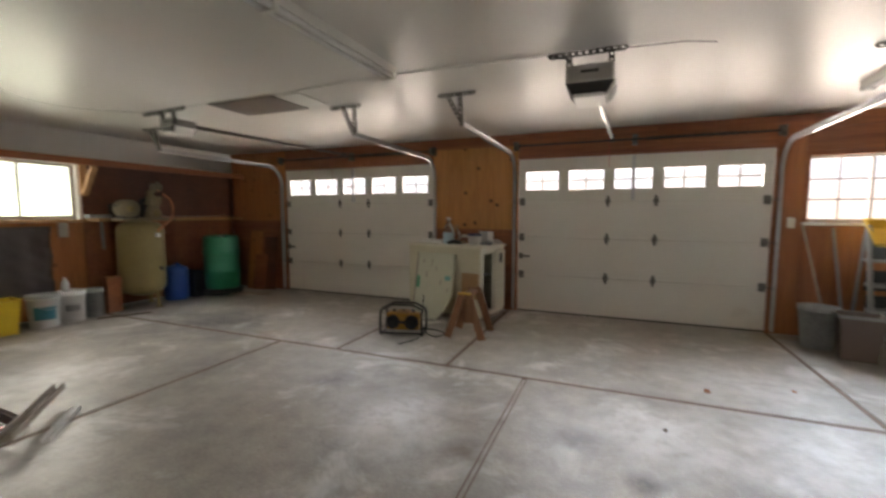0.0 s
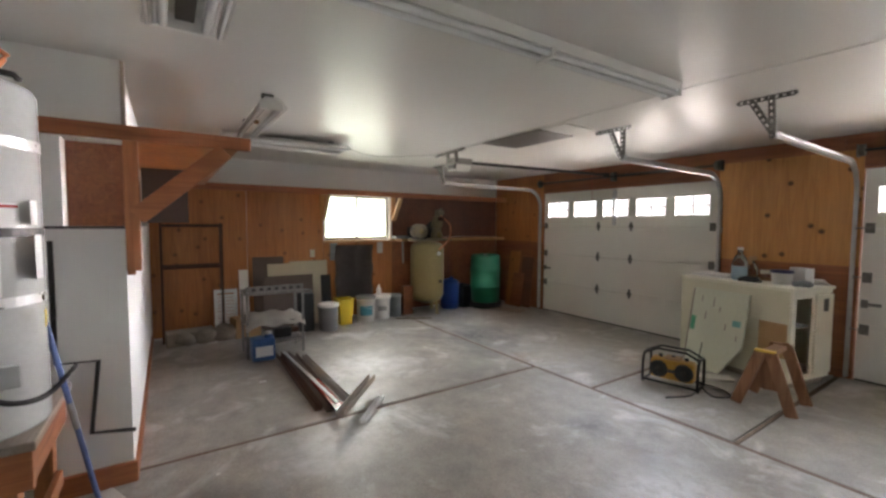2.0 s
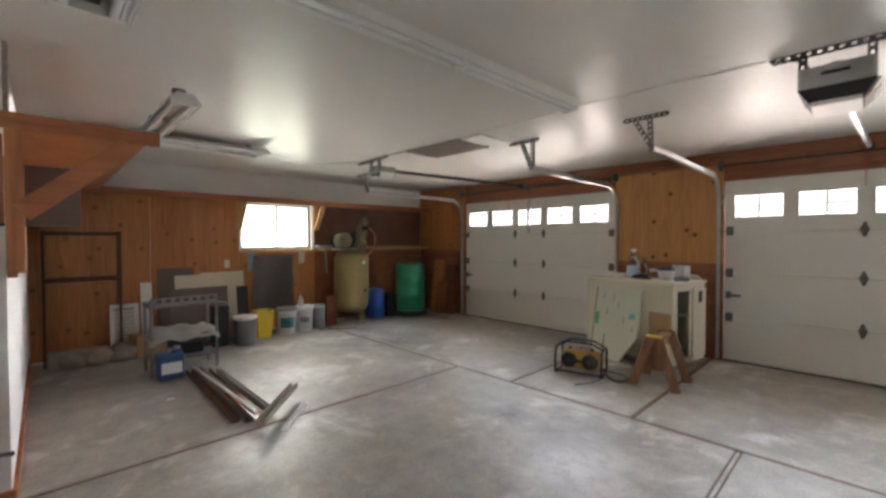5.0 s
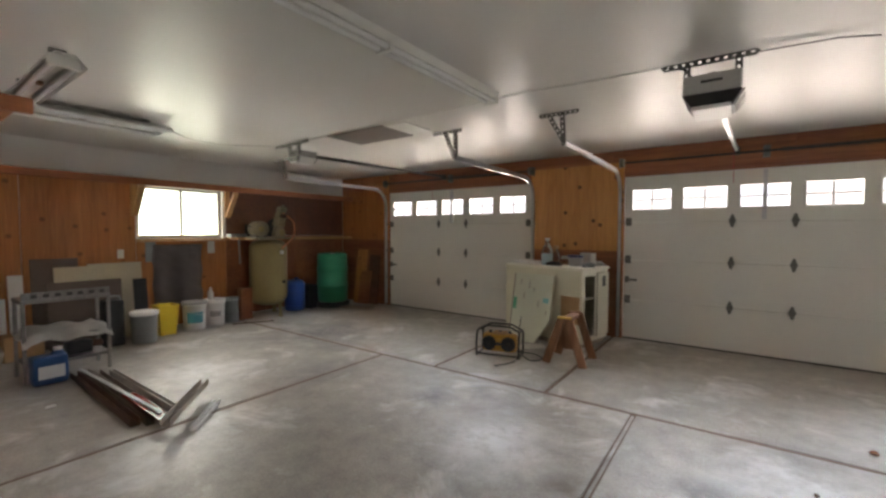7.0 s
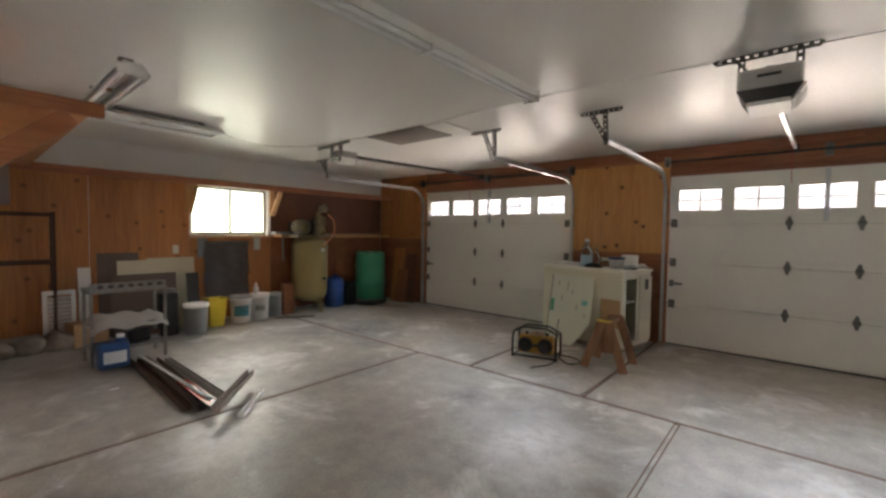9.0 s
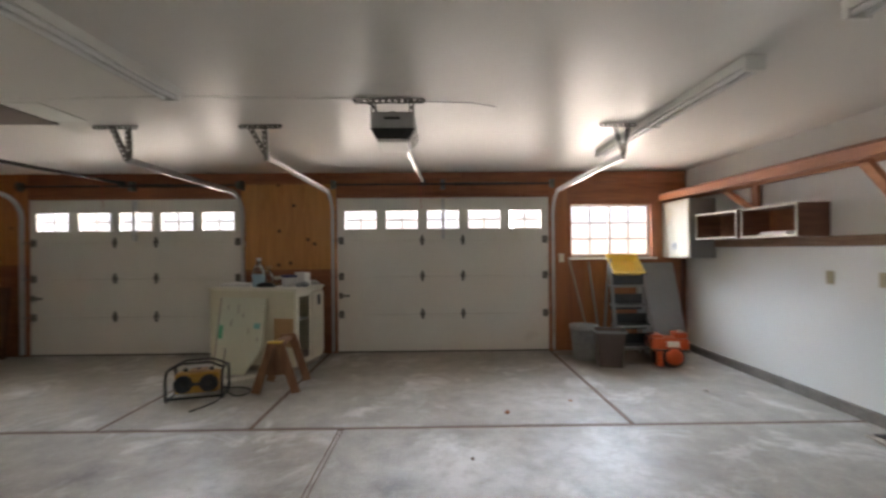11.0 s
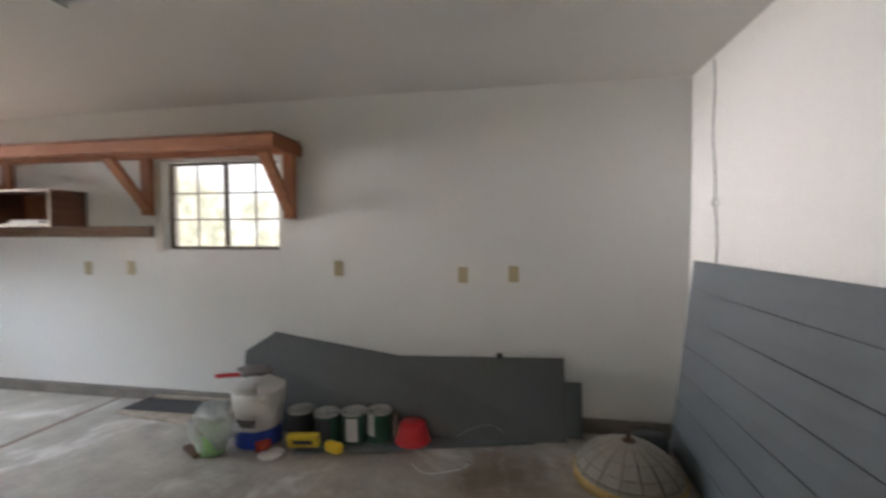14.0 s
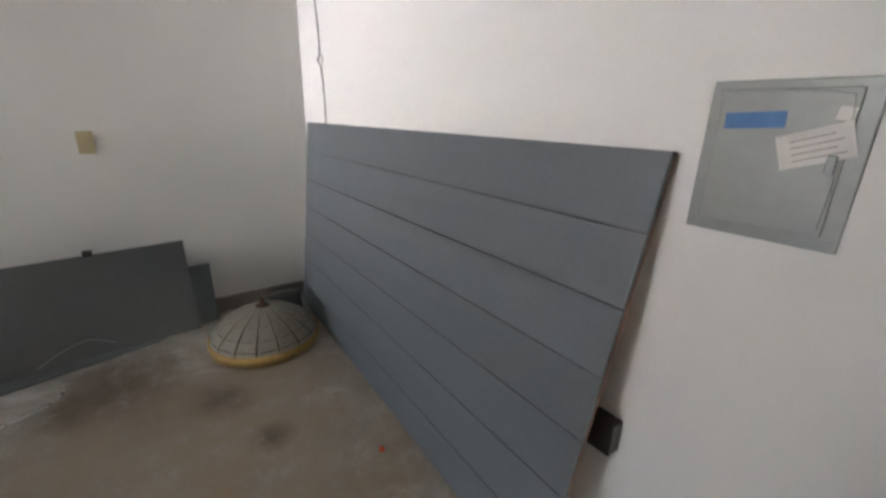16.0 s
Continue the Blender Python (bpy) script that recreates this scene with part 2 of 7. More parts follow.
M = {
    "concrete": concrete("concrete"),
    "joint": surface("joint_wood", (0.17, 0.115, 0.085), rough=0.8, vary=0.3, scale=6, bump=0.3),
    "ceiling": surface("ceiling_semigloss", (0.68, 0.665, 0.625), rough=0.34, vary=0.03, scale=0.7, fine=7, bump=0.10, gloss_vary=0.03),
    "white_wall": surface("white_wall", (0.82, 0.82, 0.79), rough=0.5, vary=0.03, scale=1.1, fine=90, bump=0.06, gloss_vary=0.08),
    "door_white": surface("door_white", (0.73, 0.71, 0.65), rough=0.42, vary=0.04, scale=1.6, fine=60, bump=0.05, stain=(0.55, 0.51, 0.43), stain_at=(0.64, 0.85)),
    "ply": timber("plywood_aged", (0.34, 0.118, 0.034), (0.54, 0.215, 0.065), along=2, knots=0.6, rough=0.45),
    "ply_red": timber("plywood_red", (0.19, 0.062, 0.026), (0.34, 0.125, 0.05), along=0, rough=0.5),
    "ply_mid": timber("plywood_brown", (0.23, 0.078, 0.028), (0.40, 0.150, 0.052), along=2, rough=0.45),
    "ply_new": timber("plywood_pale", (0.41, 0.175, 0.050), (0.58, 0.275, 0.085), along=2, knots=1.0, rough=0.5),
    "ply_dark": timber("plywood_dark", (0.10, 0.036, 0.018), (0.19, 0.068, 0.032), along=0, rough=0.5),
    "beam_x": timber("beam_x", (0.25, 0.085, 0.034), (0.44, 0.165, 0.065), along=0),
    "beam_y": timber("beam_y", (0.25, 0.085, 0.034), (0.44, 0.165, 0.065), along=1),
    "beam_z": timber("beam_z", (0.27, 0.095, 0.038), (0.46, 0.18, 0.070), along=2),
    "pine": timber("pine", (0.42, 0.22, 0.09), (0.62, 0.38, 0.17), along=0),
    "dusty_wood": timber("dusty_wood", (0.26, 0.21, 0.17), (0.42, 0.36, 0.30), along=0, rough=0.8),
    "curb": surface("curb", (0.20, 0.18, 0.16), rough=0.85, vary=0.3, scale=5, bump=0.4),
    "steel": surface("galvanised", (0.55, 0.56, 0.57), rough=0.36, metal=1, vary=0.12, scale=9, bump=0.05),
    "dark_steel": surface("dark_steel", (0.07, 0.065, 0.06), rough=0.5, metal=0.7, vary=0.3, scale=8),
    "fixture": surface("fixture_white", (0.74, 0.74, 0.70), rough=0.35, vary=0.05),
    "tube": surface("tube_glass", (0.80, 0.81, 0.80), rough=0.12, vary=0.02, bump=0),
    "bronze": surface("window_bronze", (0.10, 0.075, 0.055), rough=0.4, metal=0.4, vary=0.2),
    "frame_tan": surface("window_tan", (0.30, 0.24, 0.19), rough=0.4, metal=0.2, vary=0.2),
    "glass": glass("window_glass"),
    "grey_paint": surface("grey_paint", (0.122, 0.141, 0.150), rough=0.5, vary=0.09, scale=2.0, fine=80, bump=0.1, stain=(0.16, 0.18, 0.20), stain_at=(0.62, 0.9)),
    "grey_dark": surface("grey_dark", (0.055, 0.062, 0.062), rough=0.5, vary=0.12, scale=2.2),
}

# ---- mesh helpers ----


def bx(bm, x0, x1, y0, y1, z0, z1, bevel=0.0, m=None):
    """A box, optionally bevelled and moved by m."""
    r = bmesh.ops.create_cube(bm, size=1.0)
    v = r["verts"]
    for q in v:
        q.co = Vector(((x0 + x1) / 2 + q.co.x * (x1 - x0), (y0 + y1) / 2 + q.co.y * (y1 - y0), (z0 + z1) / 2 + q.co.z * (z1 - z0)))
    if bevel:
        edges = list({e for q in v for e in q.link_edges})
        r = bmesh.ops.bevel(bm, geom=edges, offset=bevel, segments=2, affect="EDGES", profile=0.6)
        v = list({q for f in r["faces"] for q in f.verts} | {q for q in v if q.is_valid})
    if m is not None:
        bmesh.ops.transform(bm, matrix=m, verts=v)
    return bm


def rod(bm, p0, p1, r0, r1=None, seg=14, caps=True):
    """A straight bar or cone from p0 to p1."""
    a, b = Vector(p0), Vector(p1)
    d = b - a
    m = Matrix.Translation((a + b) / 2) @ d.to_track_quat("Z", "Y").to_matrix().to_4x4()
    bmesh.ops.create_cone(bm, cap_ends=caps, segments=seg, radius1=r0, radius2=r0 if r1 is None else r1, depth=d.length, matrix=m)
    return bm


def beam(bm, p0, p1, w, h, bevel=0.004, up=(0, 0, 1)):
    """A square bar from p0 to p1, w across and h along up."""
    a, b = Vector(p0), Vector(p1)
    d = (b - a)
    x = d.normalized()
    y = Vector(up).cross(x)
    y.normalize()
    z = x.cross(y)
    rot = Matrix((x, y, z)).transposed().to_4x4()
    bx(bm, -d.length / 2, d.length / 2, -w / 2, w / 2, -h / 2, h / 2, bevel, Matrix.Translation((a + b) / 2) @ rot)
    return bm


def lathe(bm, prof, seg=28, m=None):
    """Turns a profile of (radius, z) round the z axis."""
    rings = []
    for r, z in prof:
        if r < 1e-5:
            rings.append([bm.verts.new((0, 0, z))])
        else:
            rings.append([bm.verts.new((r * math.cos(2 * math.pi * i / seg), r * math.sin(2 * math.pi * i / seg), z)) for i in range(seg)])
    for a, b in zip(rings, rings[1:]):
        for i in range(seg):
            j = (i + 1) % seg
            if len(a) == 1 and len(b) == 1:
                continue
            if len(a) == 1:
                f = bm.faces.new((a[0], b[j], b[i]))
            elif len(b) == 1:
                f = bm.faces.new((a[i], a[j], b[0]))
            else:
                f = bm.faces.new((a[i], a[j], b[j], b[i]))
            f.smooth = True
    if m is not None:
        bmesh.ops.transform(bm, matrix=m, verts=[v for r in rings for v in r])
    return bm


def pipe(bm, pts, r, seg=8):
    """A bent bar through the points."""
    pts = [Vector(p) for p in pts]
    rings = []
    up = Vector((0.13, 0.21, 0.97))
    for i, p in enumerate(pts):
        d = (pts[min(i + 1, len(pts) - 1)] - pts[max(i - 1, 0)]).normalized()
        s = d.cross(up)
        if s.length < 0.05:
            s = d.cross(Vector((1, 0, 0)))
        s.normalize()
        t = s.cross(d)
        rings.append([bm.verts.new(p + r * (math.cos(2 * math.pi * k / seg) * s + math.sin(2 * math.pi * k / seg) * t)) for k in range(seg)])
    for a, b in zip(rings, rings[1:]):
        for i in range(seg):
            f = bm.faces.new((a[i], a[(i + 1) % seg], b[(i + 1) % seg], b[i]))
            f.smooth = True
    bm.faces.new(rings[0][::-1])
    bm.faces.new(rings[-1])
    return bm


def smooth_path(pts, n=6):
    """Catmull-Rom through the points."""
    p = [Vector(q) for q in pts]
    p = [p[0] * 2 - p[1]] + p + [p[-1] * 2 - p[-2]]
    out = []
    for i in range(1, len(p) - 2):
        for k in range(n):
            t = k / n
            a, b, c, d = p[i - 1], p[i], p[i + 1], p[i + 2]
            out.append(0.5 * ((2 * b) + (c - a) * t + (2 * a - 5 * b + 4 * c - d) * t * t + (3 * b - a - 3 * c + d) * t ** 3))
    out.append(p[-2])
    return out


def slab(bm, pts, thick, normal=None):
    """A flat board with the given outline, thickened along its normal."""
    vs = [bm.verts.new(p) for p in pts]
    f = bm.faces.new(vs)
    f.normal_update()
    nrm = Vector(normal) if normal else f.normal.copy()
    r = bmesh.ops.extrude_face_region(bm, geom=[f])
    bmesh.ops.translate(bm, vec=nrm.normalized() * thick, verts=[g for g in r["geom"] if isinstance(g, bmesh.types.BMVert)])
    return bm


def BM():
    return bmesh.new()


def part(name, bm, material, parent=None, label="", m=None):
    """Links a bmesh as ONE mesh object under a thing or a part."""
    me = bpy.data.meshes.new(name)
    bmesh.ops.recalc_face_normals(bm, faces=bm.faces)
    bm.to_mesh(me)
    bm.free()
    me.materials.append(M[material] if isinstance(material, str) else material)
    ob = new(name, me)
    if parent is not None:
        ob.parent = parent
    if m is not None:
        ob.matrix_basis = m
    if label:
        ob["label"] = label
    return ob


def thing(name, m, label, category, group="", kind=""):
    ob = new(name)
    ob.matrix_basis = m
    ob.empty_display_size = 0.05
    return tagged(ob, label, category, group, kind)


def share(ob, m, parent=None):
    """Another piece on the same mesh."""
    o = new(ob.name.split(".")[0], ob.data)
    o.parent = parent if parent is not None else ob.parent
    o.matrix_basis = m
    return o


def pierced(bm, axis, at, thick, u0, u1, z0, z1, holes):
    """A wall in the plane axis = at, thickened away by thick, with holes (u0, u1, z0, z1) that go through it."""
    us = sorted({u0, u1, *[h for q in holes for h in q[:2]]})
    zs = sorted({z0, z1, *[h for q in holes for h in q[2:]]})

    def solid(i, j):
        if not (0 <= i < len(us) - 1 and 0 <= j < len(zs) - 1):
            return False
        u, z = (us[i] + us[i + 1]) / 2, (zs[j] + zs[j + 1]) / 2
        return not any(a < u < b and c < z < d for a, b, c, d in holes)

    cache = {}

    def vert(u, z, d):
        key = (round(u, 4), round(z, 4), d)
        if key not in cache:
            cache[key] = bm.verts.new((at + d * thick, u, z) if axis == "x" else (u, at + d * thick, z))
        return cache[key]

    for i in range(len(us) - 1):
        for j in range(len(zs) - 1):
            if not solid(i, j):
                continue
            a, b, c, d = us[i], us[i + 1], zs[j], zs[j + 1]
            for s in (0, 1):
                bm.faces.new([vert(*q, s) for q in ((a, c), (b, c), (b, d), (a, d))])
            for di, dj, e in ((-1, 0, ((a, c), (a, d))), (1, 0, ((b, c), (b, d))), (0, -1, ((a, c), (b, c))), (0, 1, ((a, d), (b, d)))):
                if not solid(i + di, j + dj):
                    bm.faces.new([vert(*e[0], 0), vert(*e[1], 0), vert(*e[1], 1), vert(*e[0], 1)])
    return bm


# ---- the room ----
XL, XR, YF, H = -6.25, 3.71, 6.03, 2.39
YB, YB2, JOG = -0.68, -0.52, -0.3       # back wall, and its nearer stretch by the heater
SX, SY = -2.815, 0.29                   # corner of the white block

floor = tagged(part("floor", bx(BM(), XL - 0.2, XR + 0.2, -0.95, YF + 0.3, -0.12, -0.014), "joint"), "worn grey concrete garage floor with wooden joints", "floor", kind="structure")
G = 0.022
for x0, x1, y0, y1 in ((XL - 0.1, -2.92, -0.9, 3.7), (-2.92, -0.36, -0.9, 3.7), (-0.36, XR + 0.1, -0.9, 3.7),
                       (XL - 0.1, -2.22, 3.7, YF + 0.2), (-2.22, -1.06, 3.7, YF + 0.2), (-1.06, 1.88, 3.7, YF + 0.2), (1.88, XR + 0.1, 3.7, YF + 0.2)):
    part("slab", bx(BM(), x0 + G, x1 - G, y0 + G, y1 - G, -0.10, 0.0, 0.005), "concrete", floor)
for x0, x1, y0, y1 in ((XL, XR, 3.682, 3.718), (-2.935, -2.905, -0.6, 3.67), (-0.381, -0.370, -0.6, 3.67), (-0.350, -0.339, -0.6, 3.67), (-2.235, -2.205, 3.73, YF), (-1.075, -1.045, 3.73, YF), (1.862, 1.898, 3.73, YF)):
    part("joint_strip", bx(BM(), x0, x1, y0, y1, -0.06, -0.003, 0.003), "joint", floor, "brown wooden expansion strip")

part("filler_strip", bx(BM(), -0.3695, -0.3505, -0.6, 3.67, -0.06, -0.004, 0.003), "concrete", floor, "concrete filler between two thin strips")

ceiling = tagged(part("ceiling", bx(BM(), XL - 0.2, XR + 0.2, -0.95, YF + 0.25, H, H + 0.15), "ceiling"), "white semi-gloss painted ceiling", "ceiling", kind="structure")

DOORS = ((-4.98, -2.20), (-0.95, 1.87))
DH = 2.05
WF = (2.17, 3.25, 1.24, 1.945)
WR = (2.22, 3.25, 1.25, 1.955)
WL = (2.54, 3.645, 1.245, 1.955)
front = tagged(part("wall_front", pierced(BM(), "y", YF, 0.16, XL - 0.2, XR + 0.2, -0.1, H, [(DOORS[0][0], DOORS[0][1], -0.1, DH), (DOORS[1][0], DOORS[1][1], -0.1, DH), WF]), "ply_red"),
               "front garage wall sheathed in stained plywood", "wall", kind="structure")
right = tagged(part("wall_right", pierced(BM(), "x", XR, 0.16, -0.95, YF, -0.1, H, [WR]), "white_wall"), "white painted wall with a window", "wall", kind="structure")
left = tagged(part("wall_left", pierced(BM(), "x", XL, -0.16, -0.95, YF, -0.1, H, [WL]), "white_wall"), "wall clad in plywood below and white above", "wall", kind="structure")
tagged(part("wall_back", slab(BM(), [(JOG, YB + 0.022, -0.1), (XR, YB - 0.035, -0.1), (XR, YB - 0.27, -0.1), (JOG, YB - 0.27, -0.1)], H + 0.1, (0, 0, 1)), "white_wall"), "plain white painted back wall", "wall", kind="structure")
tagged(part("wall_heater", bx(bx(BM(), SX, JOG, YB2 - 0.16, YB2, -0.1, H), JOG - 0.1, JOG, YB - 0.27, YB2 - 0.16, -0.1, H), "white_wall"), "white painted wall behind the water heater", "wall", kind="structure")
block = BM()
pierced(block, "x", SX, -0.14, YB2 - 0.16, SY, -0.1, H, [(0.03, SY, 1.462, 1.95)])
bx(block, XL, SX - 0.14, SY - 0.14, SY, -0.1, 1.462)
bx(block, XL, SX - 0.14, SY - 0.14, SY, 2.0, H)
tagged(part("wall_block", block, "white_wall"), "white painted stub wall with an open niche", "wall", kind="structure")
niche = tagged(part("niche_lining", bx(bx(BM(), SX - 0.16, SX - 0.142, -0.1, SY - 0.01, 1.45, 1.96), XL, SX - 0.14, SY - 0.10, SY - 0.06, 1.462, 2.0), "ply_red"), "reddish plywood lining inside the wall niche", "panel", kind="structure")

# plywood sheets of the front wall
YP = YF - 0.012


def sheet(x0, x1, z0, z1, mat, wall=front):
    return part("plywood_sheet", bx(BM(), x0, x1, YP, YF - 0.0005, z0, z1, 0.002), mat, wall)


sheet(-2.195, -0.955, 1.11, 2.235, "ply_new")
sheet(-2.195, -0.955, 0.02, 1.106, "ply_red")
sheet(XL + 0.014, -4.985, 1.20, 2.385, "ply")
sheet(XL + 0.014, -4.985, 0.02, 1.196, "ply_red")
sheet(1.875, 2.12, 0.02, 2.235, "ply_mid")
sheet(2.124, XR - 0.002, 0.02, 1.19, "ply_mid")
sheet(2.124, XR - 0.002, 1.995, 2.235, "ply_red")
sheet(3.29, XR - 0.002, 1.194, 1.991, "ply_mid")
for x0, x1 in ((-4.98, -3.3), (-3.296, -1.1), (-1.096, 0.7), (0.704, 2.4), (2.404, XR - 0.002)):
    sheet(x0, x1, 2.239, 2.388, "ply_red")
for a, b in DOORS:
    sheet(a, b, DH + 0.02, 2.235, "ply_red")

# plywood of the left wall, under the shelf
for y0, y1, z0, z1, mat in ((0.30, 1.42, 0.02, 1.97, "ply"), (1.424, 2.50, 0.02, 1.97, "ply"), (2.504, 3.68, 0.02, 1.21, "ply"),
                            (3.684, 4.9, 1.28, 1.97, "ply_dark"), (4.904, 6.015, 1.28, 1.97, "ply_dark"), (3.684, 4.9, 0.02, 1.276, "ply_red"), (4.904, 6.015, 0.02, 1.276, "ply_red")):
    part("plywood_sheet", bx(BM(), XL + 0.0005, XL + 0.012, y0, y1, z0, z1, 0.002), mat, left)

# concrete curb along the right and back walls
tagged(part("baseboard", bx(BM(), XR - 0.035, XR, YB - 0.034, YF - 0.02, 0, 0.095, 0.006), "curb"), "dark bare concrete curb under the white wall", "curb", kind="structure")
tagged(part("baseboard", slab(BM(), [(1.0, YB + 0.029, 0), (XR - 0.036, YB - 0.005, 0), (XR - 0.036, YB - 0.034, 0), (1.0, YB, 0)], 0.09, (0, 0, 1)), "curb"), "dark bare concrete curb under the back wall", "curb", kind="structure")
tagged(part("baseboard", bx(bx(BM(), SX, SX + 0.03, -0.06, SY + 0.02, 0, 0.12, 0.006), XL, SX, SY, SY + 0.02, 0, 0.08, 0.004), "beam_y"), "brown wooden kickboard at the stub wall", "trim", kind="structure")

# ---- outside ----
ground = tagged(part("ground", bx(BM(), -400, 400, -400, 400, -0.4, -0.13), surface("ground_dry", (0.32, 0.27, 0.20), rough=0.9, vary=0.25, scale=0.4)), "dry pale ground and driveway outside", "ground", kind="structure")


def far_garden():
    """Self-lit sheet for the bright hazy garden beyond the side window: pale sky, sunlit leaves, fence."""
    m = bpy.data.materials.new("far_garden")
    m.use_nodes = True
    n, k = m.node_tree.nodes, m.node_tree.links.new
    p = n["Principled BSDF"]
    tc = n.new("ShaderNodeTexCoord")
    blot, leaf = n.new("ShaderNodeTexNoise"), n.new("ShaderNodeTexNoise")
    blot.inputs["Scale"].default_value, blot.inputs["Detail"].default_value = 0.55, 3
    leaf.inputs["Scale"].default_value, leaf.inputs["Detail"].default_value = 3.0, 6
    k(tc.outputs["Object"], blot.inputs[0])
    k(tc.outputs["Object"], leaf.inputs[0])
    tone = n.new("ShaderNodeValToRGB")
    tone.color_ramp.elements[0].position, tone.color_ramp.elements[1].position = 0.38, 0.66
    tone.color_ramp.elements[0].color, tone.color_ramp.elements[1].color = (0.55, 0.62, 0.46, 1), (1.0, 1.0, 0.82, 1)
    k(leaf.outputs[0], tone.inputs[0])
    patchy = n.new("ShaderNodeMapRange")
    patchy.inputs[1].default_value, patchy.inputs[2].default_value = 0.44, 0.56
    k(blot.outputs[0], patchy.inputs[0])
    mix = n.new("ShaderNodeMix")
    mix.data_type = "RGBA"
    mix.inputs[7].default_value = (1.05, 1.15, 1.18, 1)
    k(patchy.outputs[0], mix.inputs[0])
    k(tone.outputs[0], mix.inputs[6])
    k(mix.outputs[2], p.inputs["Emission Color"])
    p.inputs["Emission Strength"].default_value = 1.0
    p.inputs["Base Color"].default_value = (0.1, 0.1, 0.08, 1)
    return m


# emissive sheet: the garden's daylight is its own glow
tagged(part("backdrop", bx(BM(), 12.0, 12.1, -8, 22, -0.13, 9), far_garden()), "glowing backdrop of a hazy garden beyond the side window", "backdrop", kind="structure")
eave = tagged(part("eave", bx(BM(), XR + 0.17, XR + 1.3, 0.5, 6.2, 2.32, 2.36), "fixture"), "white slatted eave outside the side window", "eave", kind="structure")
for i in range(12):
    part("rafter", bx(BM(), XR + 0.17, XR + 1.3, 0.7 + i * 0.45, 0.75 + i * 0.45, 2.20, 2.318), "fixture", eave)


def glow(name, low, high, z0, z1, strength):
    """Self-lit overexposed outdoors: a pale sky above a lighter or darker belt, with soft blotches."""
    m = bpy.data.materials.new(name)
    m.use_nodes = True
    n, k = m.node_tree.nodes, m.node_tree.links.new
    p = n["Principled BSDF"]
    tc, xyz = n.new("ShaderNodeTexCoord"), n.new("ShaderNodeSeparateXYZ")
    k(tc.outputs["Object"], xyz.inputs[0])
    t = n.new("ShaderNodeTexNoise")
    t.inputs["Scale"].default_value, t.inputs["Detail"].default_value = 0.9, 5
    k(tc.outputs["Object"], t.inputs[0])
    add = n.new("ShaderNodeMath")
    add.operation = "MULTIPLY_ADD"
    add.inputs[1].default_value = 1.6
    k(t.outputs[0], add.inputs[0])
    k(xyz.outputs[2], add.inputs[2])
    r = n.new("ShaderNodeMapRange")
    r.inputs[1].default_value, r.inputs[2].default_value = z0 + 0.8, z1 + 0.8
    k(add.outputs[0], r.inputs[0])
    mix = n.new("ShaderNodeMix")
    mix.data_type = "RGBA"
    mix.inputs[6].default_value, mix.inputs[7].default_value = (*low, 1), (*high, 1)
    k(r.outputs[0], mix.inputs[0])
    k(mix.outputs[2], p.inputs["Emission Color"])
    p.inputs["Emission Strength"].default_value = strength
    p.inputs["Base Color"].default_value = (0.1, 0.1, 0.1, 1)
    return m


# both sheets emit the outdoor brightness themselves and light the windows
tagged(part("backdrop", bx(BM(), -30, 11.5, 15.0, 15.1, -0.13, 8), glow("far_street", (1.0, 0.90, 0.80), (0.86, 0.95, 1.08), 1.5, 2.6, 1.05)), "glowing backdrop of overexposed pale street and sky beyond the garage doors", "backdrop", kind="structure")
tagged(part("backdrop", bx(BM(), -15.1, -15.0, -8, 14.9, -0.13, 8), glow("far_hedge", (0.72, 0.86, 0.62), (0.90, 1.0, 0.90), 1.0, 3.4, 1.3)), "glowing backdrop of overexposed pale greenery beyond the side window", "backdrop", kind="structure")

# ---- windows ----


def window(name, axis, at, u0, u1, z0, z1, cols, rows, inward, label, frame_mat="bronze", t=0.016):
    """A two-sash slider in an opening: outer frame, sill, a meeting rail, muntins and one pane for each sash."""
    w = thing(name, pose((at if axis == "x" else (u0 + u1) / 2), (at if axis == "y" else (u0 + u1) / 2), z0, 0, 0, 90 if axis == "x" else 0), label, "window", kind="structure")
    s = 1 if axis == "y" else -1
    hw, h, d = (u1 - u0) / 2, z1 - z0, 0.03
    out = inward * -0.09 if axis == "y" else inward * 0.09
    fr = BM()
    for a, b, c, e in ((-hw, -hw + t, 0, h), (hw - t, hw, 0, h), (-hw + t, hw - t, 0, t * 1.6), (-hw + t, hw - t, h - t, h)):
        bx(fr, a, b, out - d / 2, out + d / 2, c, e, 0.003)
    part("window_frame", fr, frame_mat, w)
    part("meeting_rail", bx(BM(), -0.012, 0.012, out - 0.02, out + 0.02, t * 1.6, h - t, 0.003), frame_mat, w)
    for k in (0, 1):
        a, b = (-hw + t, -0.012) if k == 0 else (0.012, hw - t)
        y = out + (0.010 if k else -0.010)
        p = part("pane", bx(BM(), a, b, y - 0.002, y + 0.002, t * 1.6, h - t), "glass", w)
        p.visible_shadow = False
        mu = BM()
        for i in range(1, cols):
            u = a + (b - a) * i / cols
            bx(mu, u - t * 0.31, u + t * 0.31, y - 0.006, y + 0.006, t * 1.6 + 0.001, h - t - 0.001)
        for i in range(1, rows):
            z = 0.03 + (h - 0.06) * i / rows
            bx(mu, a, b, y - 0.0055, y + 0.0055, z - t * 0.36, z + t * 0.36)
        if cols * rows > 1:
            part("muntin", mu, frame_mat, w)
        else:
            mu.free()
    return w


